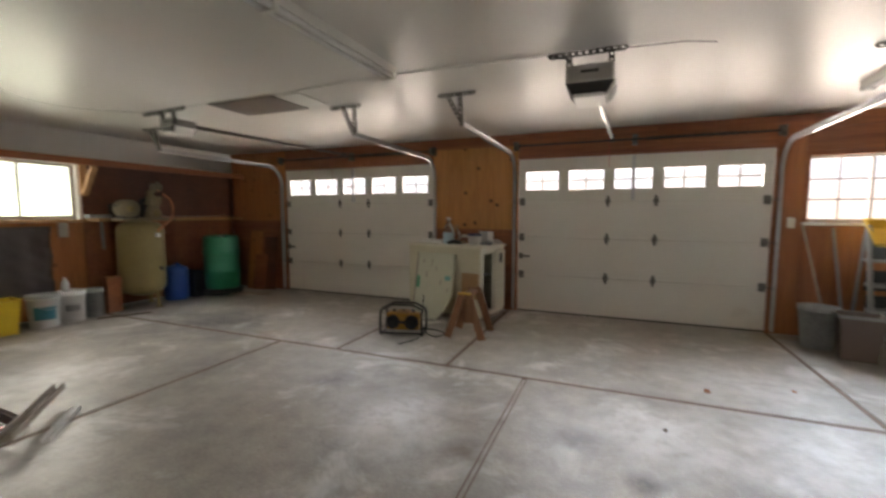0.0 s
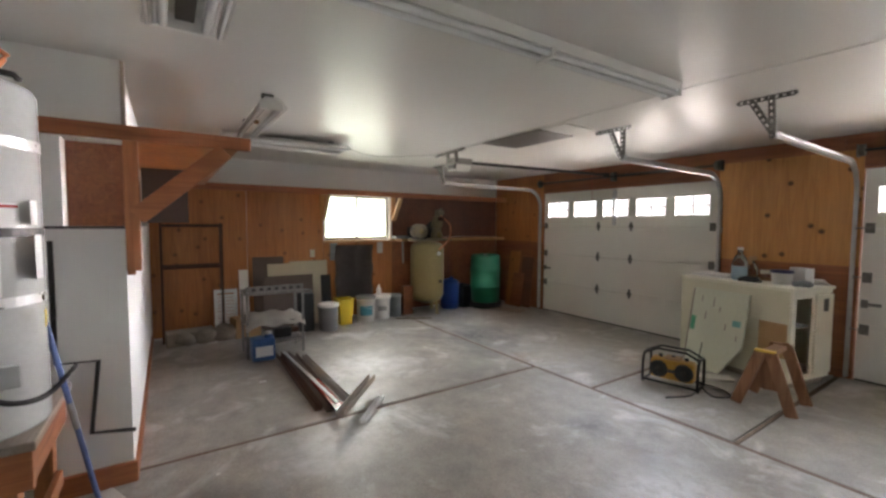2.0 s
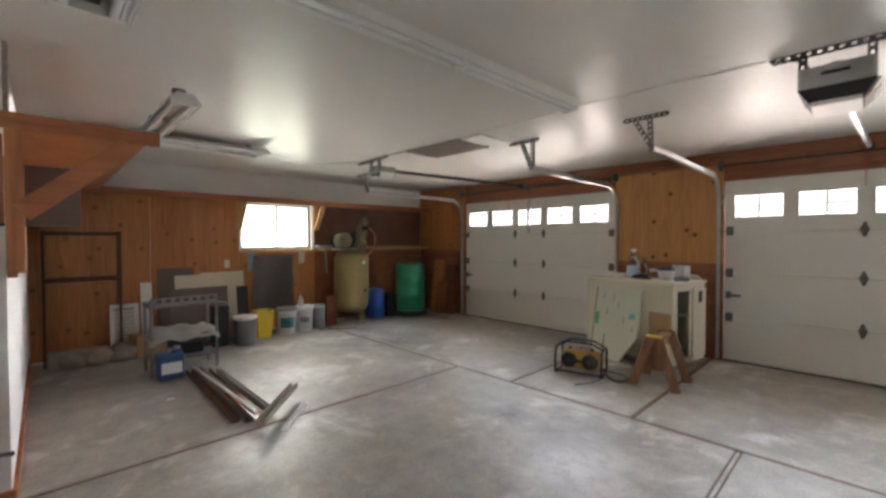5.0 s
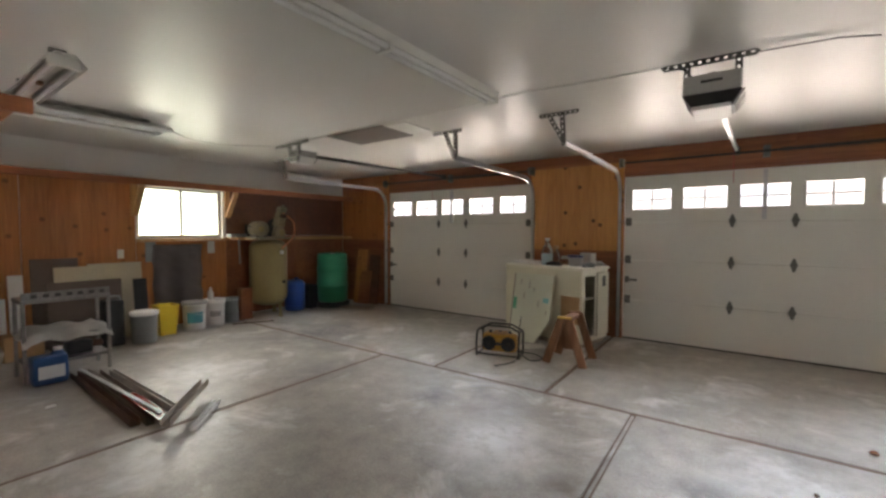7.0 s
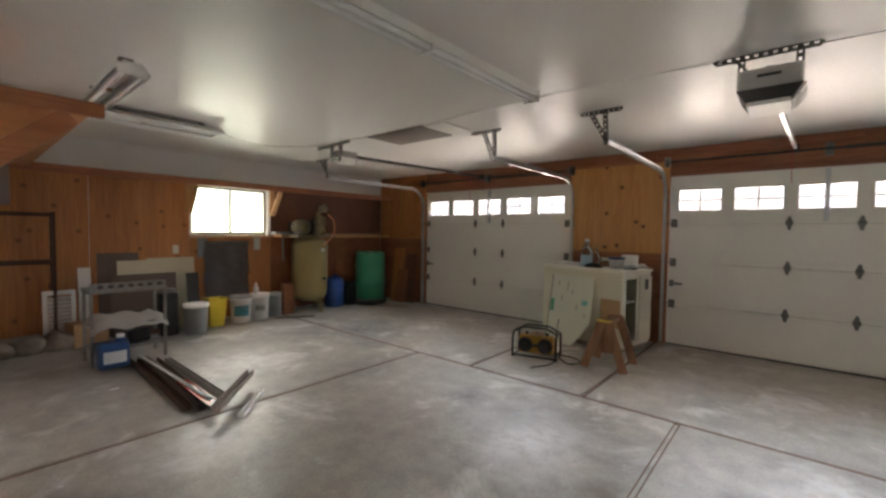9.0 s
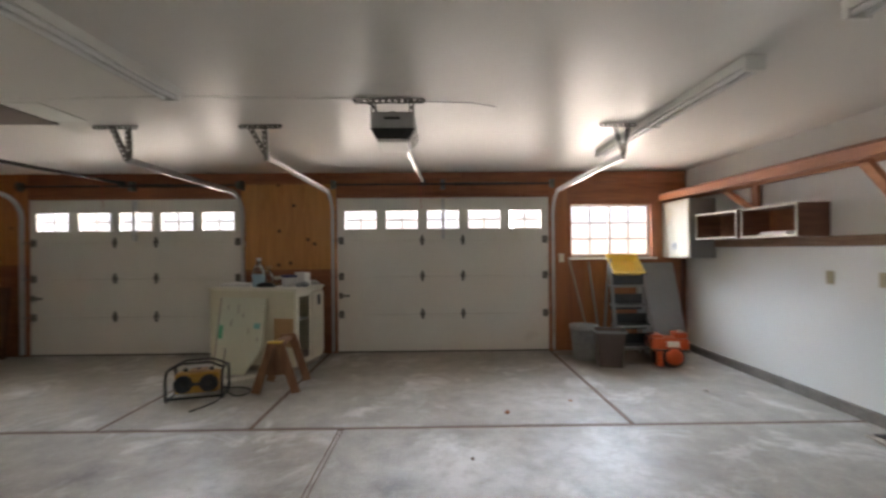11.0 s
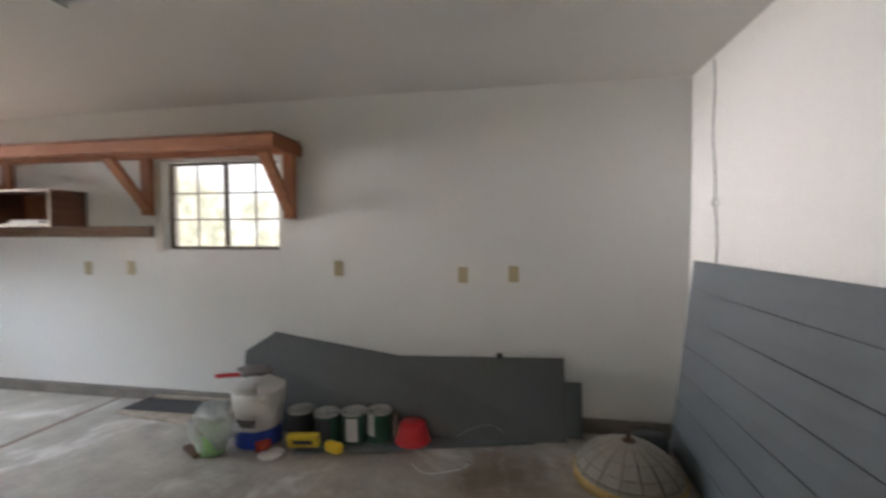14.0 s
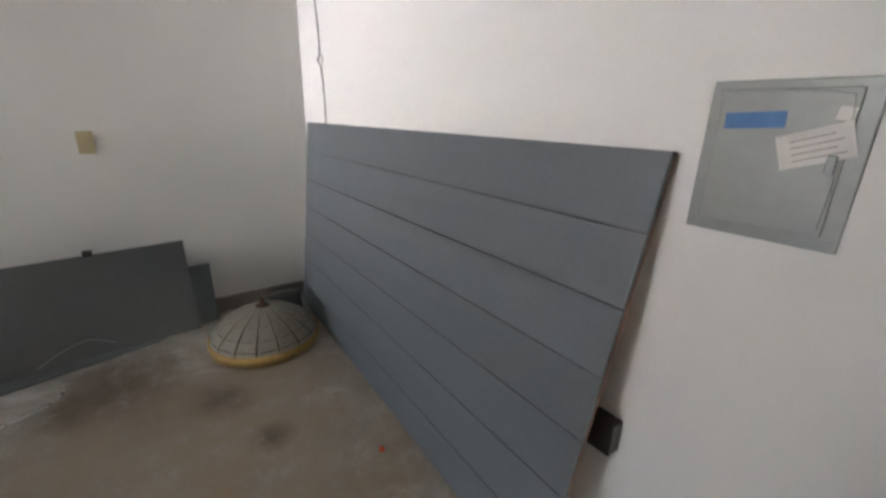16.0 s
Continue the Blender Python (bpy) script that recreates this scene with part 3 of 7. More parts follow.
window("window_1", "y", YF, *WF, 2, 3, -1, "bronze sliding window with muntins in the front wall", "frame_tan", 0.024)
window("window_2", "x", XR, *WR, 2, 3, -1, "bronze sliding window with muntins in the white wall")
window("window_3", "x", XL, *WL, 1, 1, 1, "two-pane sliding window with a pale frame", "dusty_wood", 0.03)

tagged(part("window_sill", bx(BM(), WF[0] - 0.05, WF[1] + 0.05, YF - 0.05, YF - 0.0125, WF[2] - 0.03, WF[2] - 0.004, 0.004), "door_white"), "pale painted sill under the front window", "sill", kind="structure")
tagged(part("window_trim", bx(BM(), XR - 0.014, XR - 0.0005, WR[1] + 0.004, WR[1] + 0.06, WR[2] - 0.02, WR[3], 0.003), "door_white"), "pale wooden trim strip beside the side window", "trim", kind="structure")

# ---- more materials ----
M.update({
    "hinge_steel": surface("hinge_steel", (0.17, 0.165, 0.155), rough=0.42, metal=0.9, vary=0.2, scale=14),
    "rubber": surface("black_rubber", (0.02, 0.02, 0.02), rough=0.75, vary=0.3),
    "opener_grey": surface("opener_grey", (0.50, 0.49, 0.46), rough=0.45, vary=0.06),
    "opener_dark": surface("opener_dark", (0.035, 0.030, 0.028), rough=0.4, vary=0.2),
    "lens": surface("opener_lens", (0.78, 0.78, 0.74), rough=0.3, vary=0.04),
    "black": surface("black_plastic", (0.018, 0.018, 0.02), rough=0.45, vary=0.25),
    "hatch": surface("hatch_board", (0.115, 0.10, 0.085), rough=0.3, vary=0.12, scale=2),
})
M.update({
    "pine_y": timber("pine_y", (0.42, 0.22, 0.09), (0.62, 0.38, 0.17), along=1),
    "brown_grey": surface("brown_grey", (0.085, 0.068, 0.058), rough=0.6, vary=0.15),
    "cab_side": surface("cabinet_side", (0.30, 0.29, 0.27), rough=0.55, vary=0.12),
    "cream_paint": surface("cream_paint", (0.74, 0.70, 0.58), rough=0.42, vary=0.05, stain=(0.58, 0.50, 0.38), stain_at=(0.66, 0.9), stain_scale=4),
    "cubby_wood": timber("cubby_wood", (0.11, 0.045, 0.025), (0.20, 0.085, 0.045), along=0),
    "paper": surface("paper", (0.78, 0.77, 0.74), rough=0.8, vary=0.04),
})
M["weathered"] = timber("weathered_rail", (0.16, 0.085, 0.05), (0.30, 0.18, 0.11), along=1, rough=0.75)
M["red_paint"] = surface("red_paint", (0.45, 0.03, 0.025), rough=0.4, vary=0.15)
M["brown_paper"] = surface("brown_paper", (0.36, 0.22, 0.12), rough=0.8, vary=0.2)
M["ivory"] = surface("ivory_plastic", (0.52, 0.44, 0.27), rough=0.4, vary=0.1)
M["pine_z"] = timber("pine_z", (0.42, 0.22, 0.09), (0.62, 0.38, 0.17), along=2)

# ---- garage doors, tracks and openers ----
ZJ = (0.012, 0.508, 1.012, 1.486, 2.05)


def garage_door(x0, x1, label):
    w, cx = x1 - x0, (x0 + x1) / 2
    d = thing("garage_door", pose(cx, YF + 0.015, 0), label, "garage door", "sectional garage doors")
    hw = w / 2 - 0.006
    for i in range(3):
        s = BM()
        bx(s, -hw, hw, 0, 0.045, ZJ[i] + 0.004, ZJ[i + 1] - 0.004, 0.008)
        sec = part("section", s, "door_white", d)
        lip = BM()
        bx(lip, -hw + 0.02, hw - 0.02, -0.003, -0.0005, ZJ[i + 1] - 0.05, ZJ[i + 1] - 0.012, 0.002)
        bx(lip, -hw + 0.02, hw - 0.02, -0.003, -0.0005, ZJ[i] + 0.012, ZJ[i] + 0.05, 0.002)
        part("rolled_edge", lip, "door_white", sec)
        part("weather_strip", bx(BM(), -hw, hw, 0.014, 0.040, ZJ[i + 1] - 0.016, ZJ[i + 1] + 0.016), "door_white", sec)
    pitch = 0.548 * w / 2.82
    ww = 0.42 * w / 2.82
    holes = [((k - 2) * pitch - ww / 2, (k - 2) * pitch + ww / 2, 1.64, 1.875) for k in range(5)]
    top = part("section", pierced(BM(), "y", 0, 0.045, -hw, hw, ZJ[3] + 0.004, ZJ[4], holes), "door_white", d, "top section with five windows")
    for a, b, c, e in holes:
        f = BM()
        for p, q, r, t in ((a - 0.025, a, c - 0.025, e + 0.025), (b, b + 0.025, c - 0.025, e + 0.025), (a, b, c - 0.025, c), (a, b, e, e + 0.025)):
            bx(f, p, q, -0.012, -0.0005, r, t, 0.003)
        u = (a + b) / 2
        bx(f, u - 0.011, u + 0.011, 0.026, 0.038, c, e)
        z = (c + e) / 2
        bx(f, a, b, 0.027, 0.037, z - 0.011, z + 0.011)
        fr = part("window_frame", f, "door_white", top)
        pane = part("pane", bx(BM(), a, b, 0.018, 0.022, c, e), "glass", top)
        pane.visible_shadow = False
    for j in (1, 2, 3):
        z = ZJ[j]
        for x in (-hw + 0.05, -0.28, 0.26, hw - 0.05):
            h = BM()
            edge = abs(x) > 1
            if edge:
                bx(h, x - 0.035, x + 0.035, -0.012, -0.001, z - 0.05, z + 0.05, 0.004)
                sg = 1 if x > 0 else -1
                rod(h, (x, -0.03, z), (x + sg * 0.11, -0.03, z), 0.007)
                rod(h, (x + sg * 0.085, -0.03, z), (x + sg * 0.105, -0.03, z), 0.022)
            else:
                slab(h, [(x - 0.035, -0.001, z), (x - 0.018, -0.001, z + 0.038), (x - 0.012, -0.001, z + 0.07), (x + 0.012, -0.001, z + 0.07), (x + 0.018, -0.001, z + 0.038),
                         (x + 0.035, -0.001, z), (x + 0.018, -0.001, z - 0.038), (x + 0.012, -0.001, z - 0.07), (x - 0.012, -0.001, z - 0.07), (x - 0.018, -0.001, z - 0.038)], 0.008, (0, -1, 0))
                rod(h, (x - 0.03, -0.012, z), (x + 0.03, -0.012, z), 0.009)
            part("roller_hinge" if edge else "hinge", h, "hinge_steel", d)
    part("seal", bx(BM(), -hw, hw, 0.005, 0.04, 0.0, 0.014), "rubber", d, "black rubber bottom seal")
    lk = BM()
    bx(lk, -hw + 0.06, -hw + 0.16, -0.02, -0.001, 0.74, 0.77, 0.003)
    bx(lk, -hw + 0.02, -hw + 0.07, -0.03, -0.001, 0.72, 0.80, 0.004)
    part("slide_lock", lk, "hinge_steel", d)
    st = BM()
    bx(st, -0.02, 0.02, -0.05, -0.001, 1.50, 2.03, 0.003)
    part("operator_bracket", st, "steel", d)
    return d


garage_door(*DOORS[0], "closed off-white sectional garage door with a row of windows")
garage_door(*DOORS[1], "closed cream sectional garage door with a row of windows")


def perforated(bm, p0, p1, w=0.034):
    """A slotted angle iron: a flat strip pierced by holes, with its second leg."""
    a, b = Vector(p0), Vector(p1)
    n = max(2, int((b - a).length / 0.04))
    x = (b - a).normalized()
    side = x.cross(Vector((0, 1, 0)))
    if side.length < 0.1:
        side = x.cross(Vector((1, 0, 0)))
    side.normalize()
    thick = x.cross(side) * 0.0025
    for s in (-1, 1):
        beam(bm, a + side * s * w * 0.36, b + side * s * w * 0.36, 0.003, w * 0.28, 0, side)
    for i in range(n + 1):
        c = a + (b - a) * (i / n)
        q = 0.011
        beam(bm, c - x * q, c + x * q, 0.003, w * 0.5, 0, side)
    beam(bm, a + side * w / 2 - thick * 6, b + side * w / 2 - thick * 6, 0.028, 0.003, 0, side)
    return bm


def door_track(x, sgn, bar, label, drop=True):
    """Vertical and horizontal track of one side of a door, its curve, wall angle and ceiling hanger."""
    t = thing("door_track", pose(x, YF - 0.05, 0), label, "door track", "garage door tracks")
    zc, r = 2.10, 0.30
    pts = [(0, 0, 0.03), (0, 0, zc - r)]
    pts += [(0, -r + r * math.cos(a), zc - r + r * math.sin(a)) for a in [math.pi / 2 * k / 8 for k in range(1, 9)]]
    pts += [(0, -2.02, zc + 0.012)]
    s = BM()
    prof = ((-0.024, -0.003), (0.024, -0.003), (0.024, 0.003), (-0.024, 0.003))
    rings = []
    for i, p in enumerate(pts):
        q = (Vector(pts[min(i + 1, len(pts) - 1)]) - Vector(pts[max(i - 1, 0)])).normalized()
        nrm = Vector((1, 0, 0)).cross(q)
        rings.append([s.verts.new(Vector(p) + nrm * u + Vector((v - 0.02 * sgn * 0, 0, 0))) for u, v in prof])
    for a, b in zip(rings, rings[1:]):
        for i in range(4):
            s.faces.new((a[i], a[(i + 1) % 4], b[(i + 1) % 4], b[i]))
    s.faces.new(rings[0])
    s.faces.new(rings[-1][::-1])
    for off in (-0.024, 0.024):
        side = []
        for i, p in enumerate(pts):
            q = (Vector(pts[min(i + 1, len(pts) - 1)]) - Vector(pts[max(i - 1, 0)])).normalized()
            nrm = Vector((1, 0, 0)).cross(q)
            side.append(Vector(p) + nrm * off + Vector((-0.011 * sgn, 0, 0)))
        for a, b in zip(side, side[1:]):
            beam(s, a, b, 0.024, 0.004, 0, (b - a).cross(Vector((1, 0, 0))))
    part("track", s, "steel", t)
    for z in (0.25, 0.85, 1.45):
        br = BM()
        bx(br, 0.004 * sgn - 0.004, 0.004 * sgn + 0.004, 0.0, 0.048, z - 0.03, z + 0.03)
        bx(br, min(0, 0.05 * sgn), max(0, 0.05 * sgn), 0.043, 0.049, z - 0.03, z + 0.03)
        part("jamb_bracket", br, "steel", t)
    if bar:
        hy = 3.93 - (YF - 0.05)
        h = BM()
        perforated(h, (bar[0] - x, hy, H - 0.018), (bar[1] - x, hy, H - 0.018))
        part("ceiling_bar", h, "hinge_steel", t, "slotted steel angle")
        g = BM()
        mid = (bar[0] + bar[1]) / 2 - x
        perforated(g, (mid - 0.03 * sgn, hy, H - 0.02), (0.01 * sgn, hy, zc + 0.0))
        perforated(g, (mid + 0.09 * sgn, hy + 0.01, H - 0.02), (0.012 * sgn, hy + 0.01, zc + 0.03))
        part("hanger_strut", g, "hinge_steel", t)
    return t


door_track(-5.03, -1, (-5.30, -4.98), "galvanised curved track beside a garage door")
door_track(-2.15, 1, (-2.40, -2.06), "galvanised curved track hung from the ceiling")
door_track(-1.00, -1, (-1.22, -0.89), "galvanised curved track hung from the ceiling")
door_track(1.92, 1, (1.74, 2.03), "galvanised curved track hung from the ceiling")


def spring_shaft(x0, x1, label):
    s = thing("spring_shaft", pose((x0 + x1) / 2, YF - 0.09, 2.215), label, "door spring", "torsion springs")
    hw = (x1 - x0) / 2
    part("shaft", rod(BM(), (-hw, 0, 0), (hw, 0, 0), 0.012), "dark_steel", s)
    c = BM()
    n = 46
    pipe(c, [(0.12 + 0.9 * i / (n * 4), 0.024 * math.cos(i * math.pi / 2), 0.024 * math.sin(i * math.pi / 2)) for i in range(n * 4)], 0.004, 4)
    part("coil", c, "dark_steel", s)
    for x in (-hw + 0.03, hw - 0.03):
        d = BM()
        rod(d, (x - 0.02, 0, 0), (x + 0.02, 0, 0), 0.055, seg=20)
        part("cable_drum", d, "hinge_steel", s)
        p = BM()
        sg = 1 if x > 0 else -1
        bx(p, x + sg * 0.035 - 0.003, x + sg * 0.035 + 0.003, -0.02, 0.076, -0.06, 0.06)
        part("bearing_plate", p, "hinge_steel", s)
    part("centre_bracket", bx(BM(), -0.03, 0.03, 0.0, 0.076, -0.06, 0.06, 0.004), "hinge_steel", s)
    return s


spring_shaft(-5.02, -2.16, "dark torsion spring shaft above a garage door")
spring_shaft(-0.99, 1.91, "dark torsion spring shaft above a garage door")


def opener(x, y, tilt, bar, rail_to, label, antenna, size=1.0):
    """A ceiling-hung opener; size: of its housing."""
    o = thing("door_opener", pose(x, y, 2.06, 0, 0, tilt), label, "garage door opener", "garage door openers")
    b = BM()
    bx(b, -0.15, 0.15, -0.02, 0.34, 0.09, 0.235, 0.016)
    body = part("housing", b, "opener_grey" if antenna else "cab_side", o, "", Matrix.Translation((0, 0, 0.235 * (1 - size * 0.8))) @ Matrix.Diagonal((size, size, size * 0.8, 1)))
    s = BM()
    v = [(-0.15, -0.02, 0.092), (0.15, -0.02, 0.092), (0.10, 0.01, 0.0), (-0.10, 0.01, 0.0), (-0.15, 0.34, 0.092), (0.15, 0.34, 0.092), (0.10, 0.32, 0.0), (-0.10, 0.32, 0.0)]
    vs = [s.verts.new(p) for p in v]
    for q in ((0, 1, 2, 3), (4, 7, 6, 5), (0, 4, 5, 1), (3, 2, 6, 7), (0, 3, 7, 4), (1, 5, 6, 2)):
        s.faces.new([vs[i] for i in q])
    part("lower_cover", s, "opener_dark", body)
    part("light_lens", bx(BM(), -0.10, 0.10, -0.012, 0.30, -0.026, 0.004, 0.008), "lens", body, "frosted white light cover")
    part("light_lens", slab(BM(), [(0.155, 0.02, 0.10), (0.155, 0.32, 0.10), (0.105, 0.30, -0.01), (0.105, 0.03, -0.01)], 0.01, (1, 0, 0)), "lens", body, "frosted white side lens")
    part("grille", bx(BM(), -0.055, 0.055, -0.026, -0.019, 0.165, 0.185, 0.003), "opener_dark", body)
    part("cap", lathe(BM(), ((0.0, 0.252), (0.035, 0.25), (0.045, 0.236), (0.045, 0.23)), 16, Matrix.Translation((0, 0.05, 0))), "opener_dark", body)
    h = BM()
    zc = H - 2.06
    perforated(h, (bar[0] - x, 0.0, zc - 0.018), (bar[1] - x, 0.0, zc - 0.018), 0.04)
    part("ceiling_bar", h, "hinge_steel", o, "slotted steel angle")
    for sx in (-0.13 * size, 0.13 * size):
        g = BM()
        perforated(g, (sx, 0.0, zc - 0.02), (sx, 0.0, 0.18))
        part("hanger_strap", g, "hinge_steel", o)
    r = BM()
    to = Matrix.Rotation(-radians(tilt), 4, "Z") @ Vector((rail_to[0] - x, rail_to[1] - y, rail_to[2] - 2.06))
    beam(r, (0, 0.30, 0.20), to, 0.032, 0.036, 0.003)
    part("rail", r, "steel" if antenna else "dark_steel", o)
    part("header_bracket", bx(BM(), to.x - 0.03, to.x + 0.03, to.y - 0.02, to.y + 0.06, to.z - 0.05, to.z + 0.03, 0.004), "dark_steel", o)
    part("release_cord", pipe(BM(), [(to.x - 0.02, to.y - 0.25, to.z - 0.01), (to.x - 0.02, to.y - 0.24, to.z - 0.22), (to.x - 0.015, to.y - 0.24, to.z - 0.38)], 0.003, 5), "red_paint", o)
    w = BM()
    pipe(w, smooth_path([(-0.13, 0, zc - 0.05), (-0.22, -0.03, zc - 0.03), (-0.27, 0.0, zc - 0.01), (-0.17, 0.01, zc - 0.008), (-0.1, 0.04, 0.24)]), 0.004, 5)
    part("cable", w, "rubber", o)
    if antenna:
        part("antenna_wire", pipe(BM(), [(0.1, 0.0, zc - 0.02), (0.55, 0.06, zc - 0.012), (0.72, 0.09, zc - 0.03)], 0.004, 5), "hinge_steel", o)
    return o


opener(0.085, 3.36, 0, (-0.17, 0.30), (0.20, 5.92, 2.25), "grey ceiling-hung garage door opener with a steel rail", True)
opener(-4.02, 3.36, -4, (-4.42, -3.72), (-3.70, 5.92, 2.25), "grey ceiling-hung garage door opener with a dark rail", False, 0.72)

# wiring stapled along the ceiling
wire = BM()
pipe(wire, smooth_path([(-0.2, 3.36, H - 0.006), (-0.8, 3.32, H - 0.008), (-1.35, 3.30, H - 0.006), (-2.4, 3.35, H - 0.006), (-3.7, 3.36, H - 0.006)]), 0.004, 5)
tagged(part("ceiling_wire", wire, "fixture"), "white wire stapled along the ceiling between openers", "cable")
wire = BM()
pipe(wire, smooth_path([(-4.3, 3.33, H - 0.02), (-4.7, 2.9, H - 0.03), (-4.62, 2.5, H - 0.05), (-4.45, 2.2, H - 0.04), (-4.42, 1.2, H - 0.03)]), 0.0045, 6)
tagged(part("extension_cord", wire, "opener_grey"), "grey cord running from a ceiling fixture to an opener", "cable")

tagged(part("attic_hatch", bx(BM(), -3.42, -2.62, 3.36, 3.86, H - 0.016, H - 0.0005, 0.003), "hatch"), "dark brown glossy attic hatch board in the ceiling", "hatch")
# pale board paints in the bright reflection at the hatch's right end
tagged(part("attic_patch", bx(BM(), -2.61, -2.34, 3.40, 3.80, H - 0.012, H - 0.0005, 0.003), "fixture"), "pale board standing in for the bright reflection on the attic hatch", "hatch")

# ---- fluorescent fixtures ----


def strip_light(x, y0, y1, label, plank=False, turn=0.0):
    t = thing("strip_light", pose(x, (y0 + y1) / 2, H, 0, 0, turn), label, "strip light", "fluorescent strip lights")
    L = (y1 - y0) / 2
    b = BM()
    slab(b, [(-0.06, -L, -0.002), (0.06, -L, -0.002), (0.045, -L, -0.045), (-0.045, -L, -0.045)], 2 * L, (0, 1, 0))
    part("channel", b, "fixture", t)
    for sx in (-0.032, 0.032):
        for a, c in ((-L + 0.03, -0.02), (0.02, L - 0.03)):
            part("tube", rod(BM(), (sx, a, -0.064), (sx, c, -0.064), 0.015), "tube", t)
    for yy in (-L + 0.014, 0.0, L - 0.014):
        part("lamp_holder", bx(BM(), -0.055, 0.055, yy - 0.014, yy + 0.014, -0.084, -0.04, 0.004), "fixture", t)
    if plank:
        part("backing_plank", bx(BM(), -0.085, -0.062, -L * 0.9, L - 0.06, -0.015, -0.0005, 0.003), "dusty_wood", t)
    part("end_cap", bx(BM(), -0.02, 0.02, L - 0.001, L + 0.03, -0.05, -0.01, 0.004), "dark_steel", t)
    return t


strip_light(-1.33, 0.93, 3.19, "long white fluorescent strip light fixed to the ceiling, unlit", False, -1.5)
strip_light(2.11, 2.74, 4.88, "white fluorescent strip light near the front window, unlit")
strip_light(2.205, -0.10, 2.27, "white fluorescent strip light over the bare wall side, unlit", True, 2)


def shop_light(m, L, W, label, tubes=2, drop=0.0):
    """A hooded twin-tube shop light: sloping reflector, spine and tubes, hung under the ceiling."""
    t = thing("shop_light", m, label, "shop light", "hooded shop lights")
    h, w = BM(), W / 2
    prof = [(-w, -0.085), (-w, -0.075), (-w * 0.45, -0.018), (w * 0.45, -0.018), (w, -0.075), (w, -0.085), (w * 0.42, -0.024), (-w * 0.42, -0.024)]
    slab(h, [(-L / 2, y, z) for y, z in prof], L, (1, 0, 0))
    part("reflector", h, "fixture", t)
    part("ballast_cover", bx(BM(), -L / 2 + 0.02, L / 2 - 0.02, -0.035, 0.035, -0.055, -0.024, 0.004), "brown_grey" if 0.25 < W < 0.4 else "fixture", t)
    for i in range(tubes):
        y = (i - (tubes - 1) / 2) * W * 0.52 / max(1, tubes - 1)
        part("tube", rod(BM(), (-L / 2 + 0.04, y, -0.078), (L / 2 - 0.04, y, -0.078), 0.018), "tube", t)
    for sx in (-1, 1):
        part("lamp_holder", bx(BM(), sx * (L / 2 - 0.03) - 0.012, sx * (L / 2 - 0.03) + 0.012, -W * 0.38, W * 0.38, -0.095, -0.03, 0.004), "fixture", t)
        part("mount", bx(BM(), sx * L * 0.36 - 0.02, sx * L * 0.36 + 0.02, -w * 0.4, w * 0.4, -0.018, drop, 0.003), "hinge_steel", t)
    if W > 0.25:
        for y in (-w * 0.86, -w * 0.68, w * 0.68, w * 0.86):
            part("reflector_rib", rod(BM(), (-L / 2 + 0.01, y, -0.083), (L / 2 - 0.01, y, -0.083), 0.009), "tube", t)
    part("starter_clip", bx(BM(), -0.03, 0.02, -w * 0.16, w * 0.16, -0.075, -0.055, 0.004), "brown_paper", t)
    return t


shop_light(pose(-1.37, 0.57, H - 0.005), 1.22, 0.30, "hooded twin-tube shop light overhead, unlit", 2, 0.005)
shop_light(pose(-3.40, 1.09, H - 0.04), 1.15, 0.19, "narrow hooded shop light hung from the ceiling, unlit", 2, 0.04)
shop_light(pose(-4.40, 1.55, H - 0.005, 0, 0, 90), 1.24, 0.42, "wide hooded shop light on the ceiling, unlit", 2, 0.005)

# ---- shelves ----


def knee(parent, mat, p_top, p_bot, w=0.05, h=0.085):
    k = BM()
    beam(k, p_top, p_bot, w, h, 0.004, (0, 1, 0))
    return part("knee_brace", k, mat, parent)


s = thing("wall_shelf", pose(0, 0, 0), "long timber wall shelf with knee braces above a window", "shelf")
part("front_beam", bx(BM(), 3.325, 3.365, 2.02, YF - 0.02, 1.965, 2.050, 0.005), "beam_y", s)
part("end_rail", bx(BM(), 3.366, XR, 2.02, 2.06, 1.962, 2.045, 0.005), "beam_x", s)
part("wall_ledger", bx(BM(), XR - 0.04, XR - 0.001, 2.061, YF - 0.02, 1.985, 2.045, 0.004), "beam_y", s)
part("board", bx(BM(), 3.33, XR - 0.005, 2.03, YF - 0.02, 2.0565, 2.070, 0.003), "ply_red", s)
for y, z in ((2.11, 1.53), (3.37, 1.57), (4.78, 1.72)):
    part("wall_cleat", bx(BM(), XR - 0.045, XR - 0.001, y - 0.045, y + 0.045, z - 0.04, 1.984, 0.004), "beam_z", s)
    knee(s, "beam_z", (3.352, y, 1.945), (3.69, y, z), 0.04)
part("lower_rail", bx(BM(), XR - 0.03, XR - 0.001, 3.34, 5.42, 1.355, 1.442, 0.004), "weathered", s, "rough weathered rail on the wall")

s = thing("wall_shelf", pose(0, 0, 0), "long timber shelf along the plywood wall", "shelf")
part("front_beam", bx(BM(), -5.965, -5.925, SY + 0.02, YF - 0.02, 1.935, 2.02, 0.005), "beam_y", s)
part("board", bx(BM(), XL + 0.013, -5.967, SY + 0.02, YF - 0.02, 1.99, 2.005, 0.003), "ply_red", s)
for y in (2.49, 3.70):
    part("wall_cleat", bx(BM(), XL + 0.0125, XL + 0.05, y - 0.04, y + 0.04, 1.55, 1.988, 0.004), "pine_z", s)
    knee(s, "pine_z", (-5.95, y, 1.925), (XL + 0.06, y, 1.58), 0.04, 0.07)

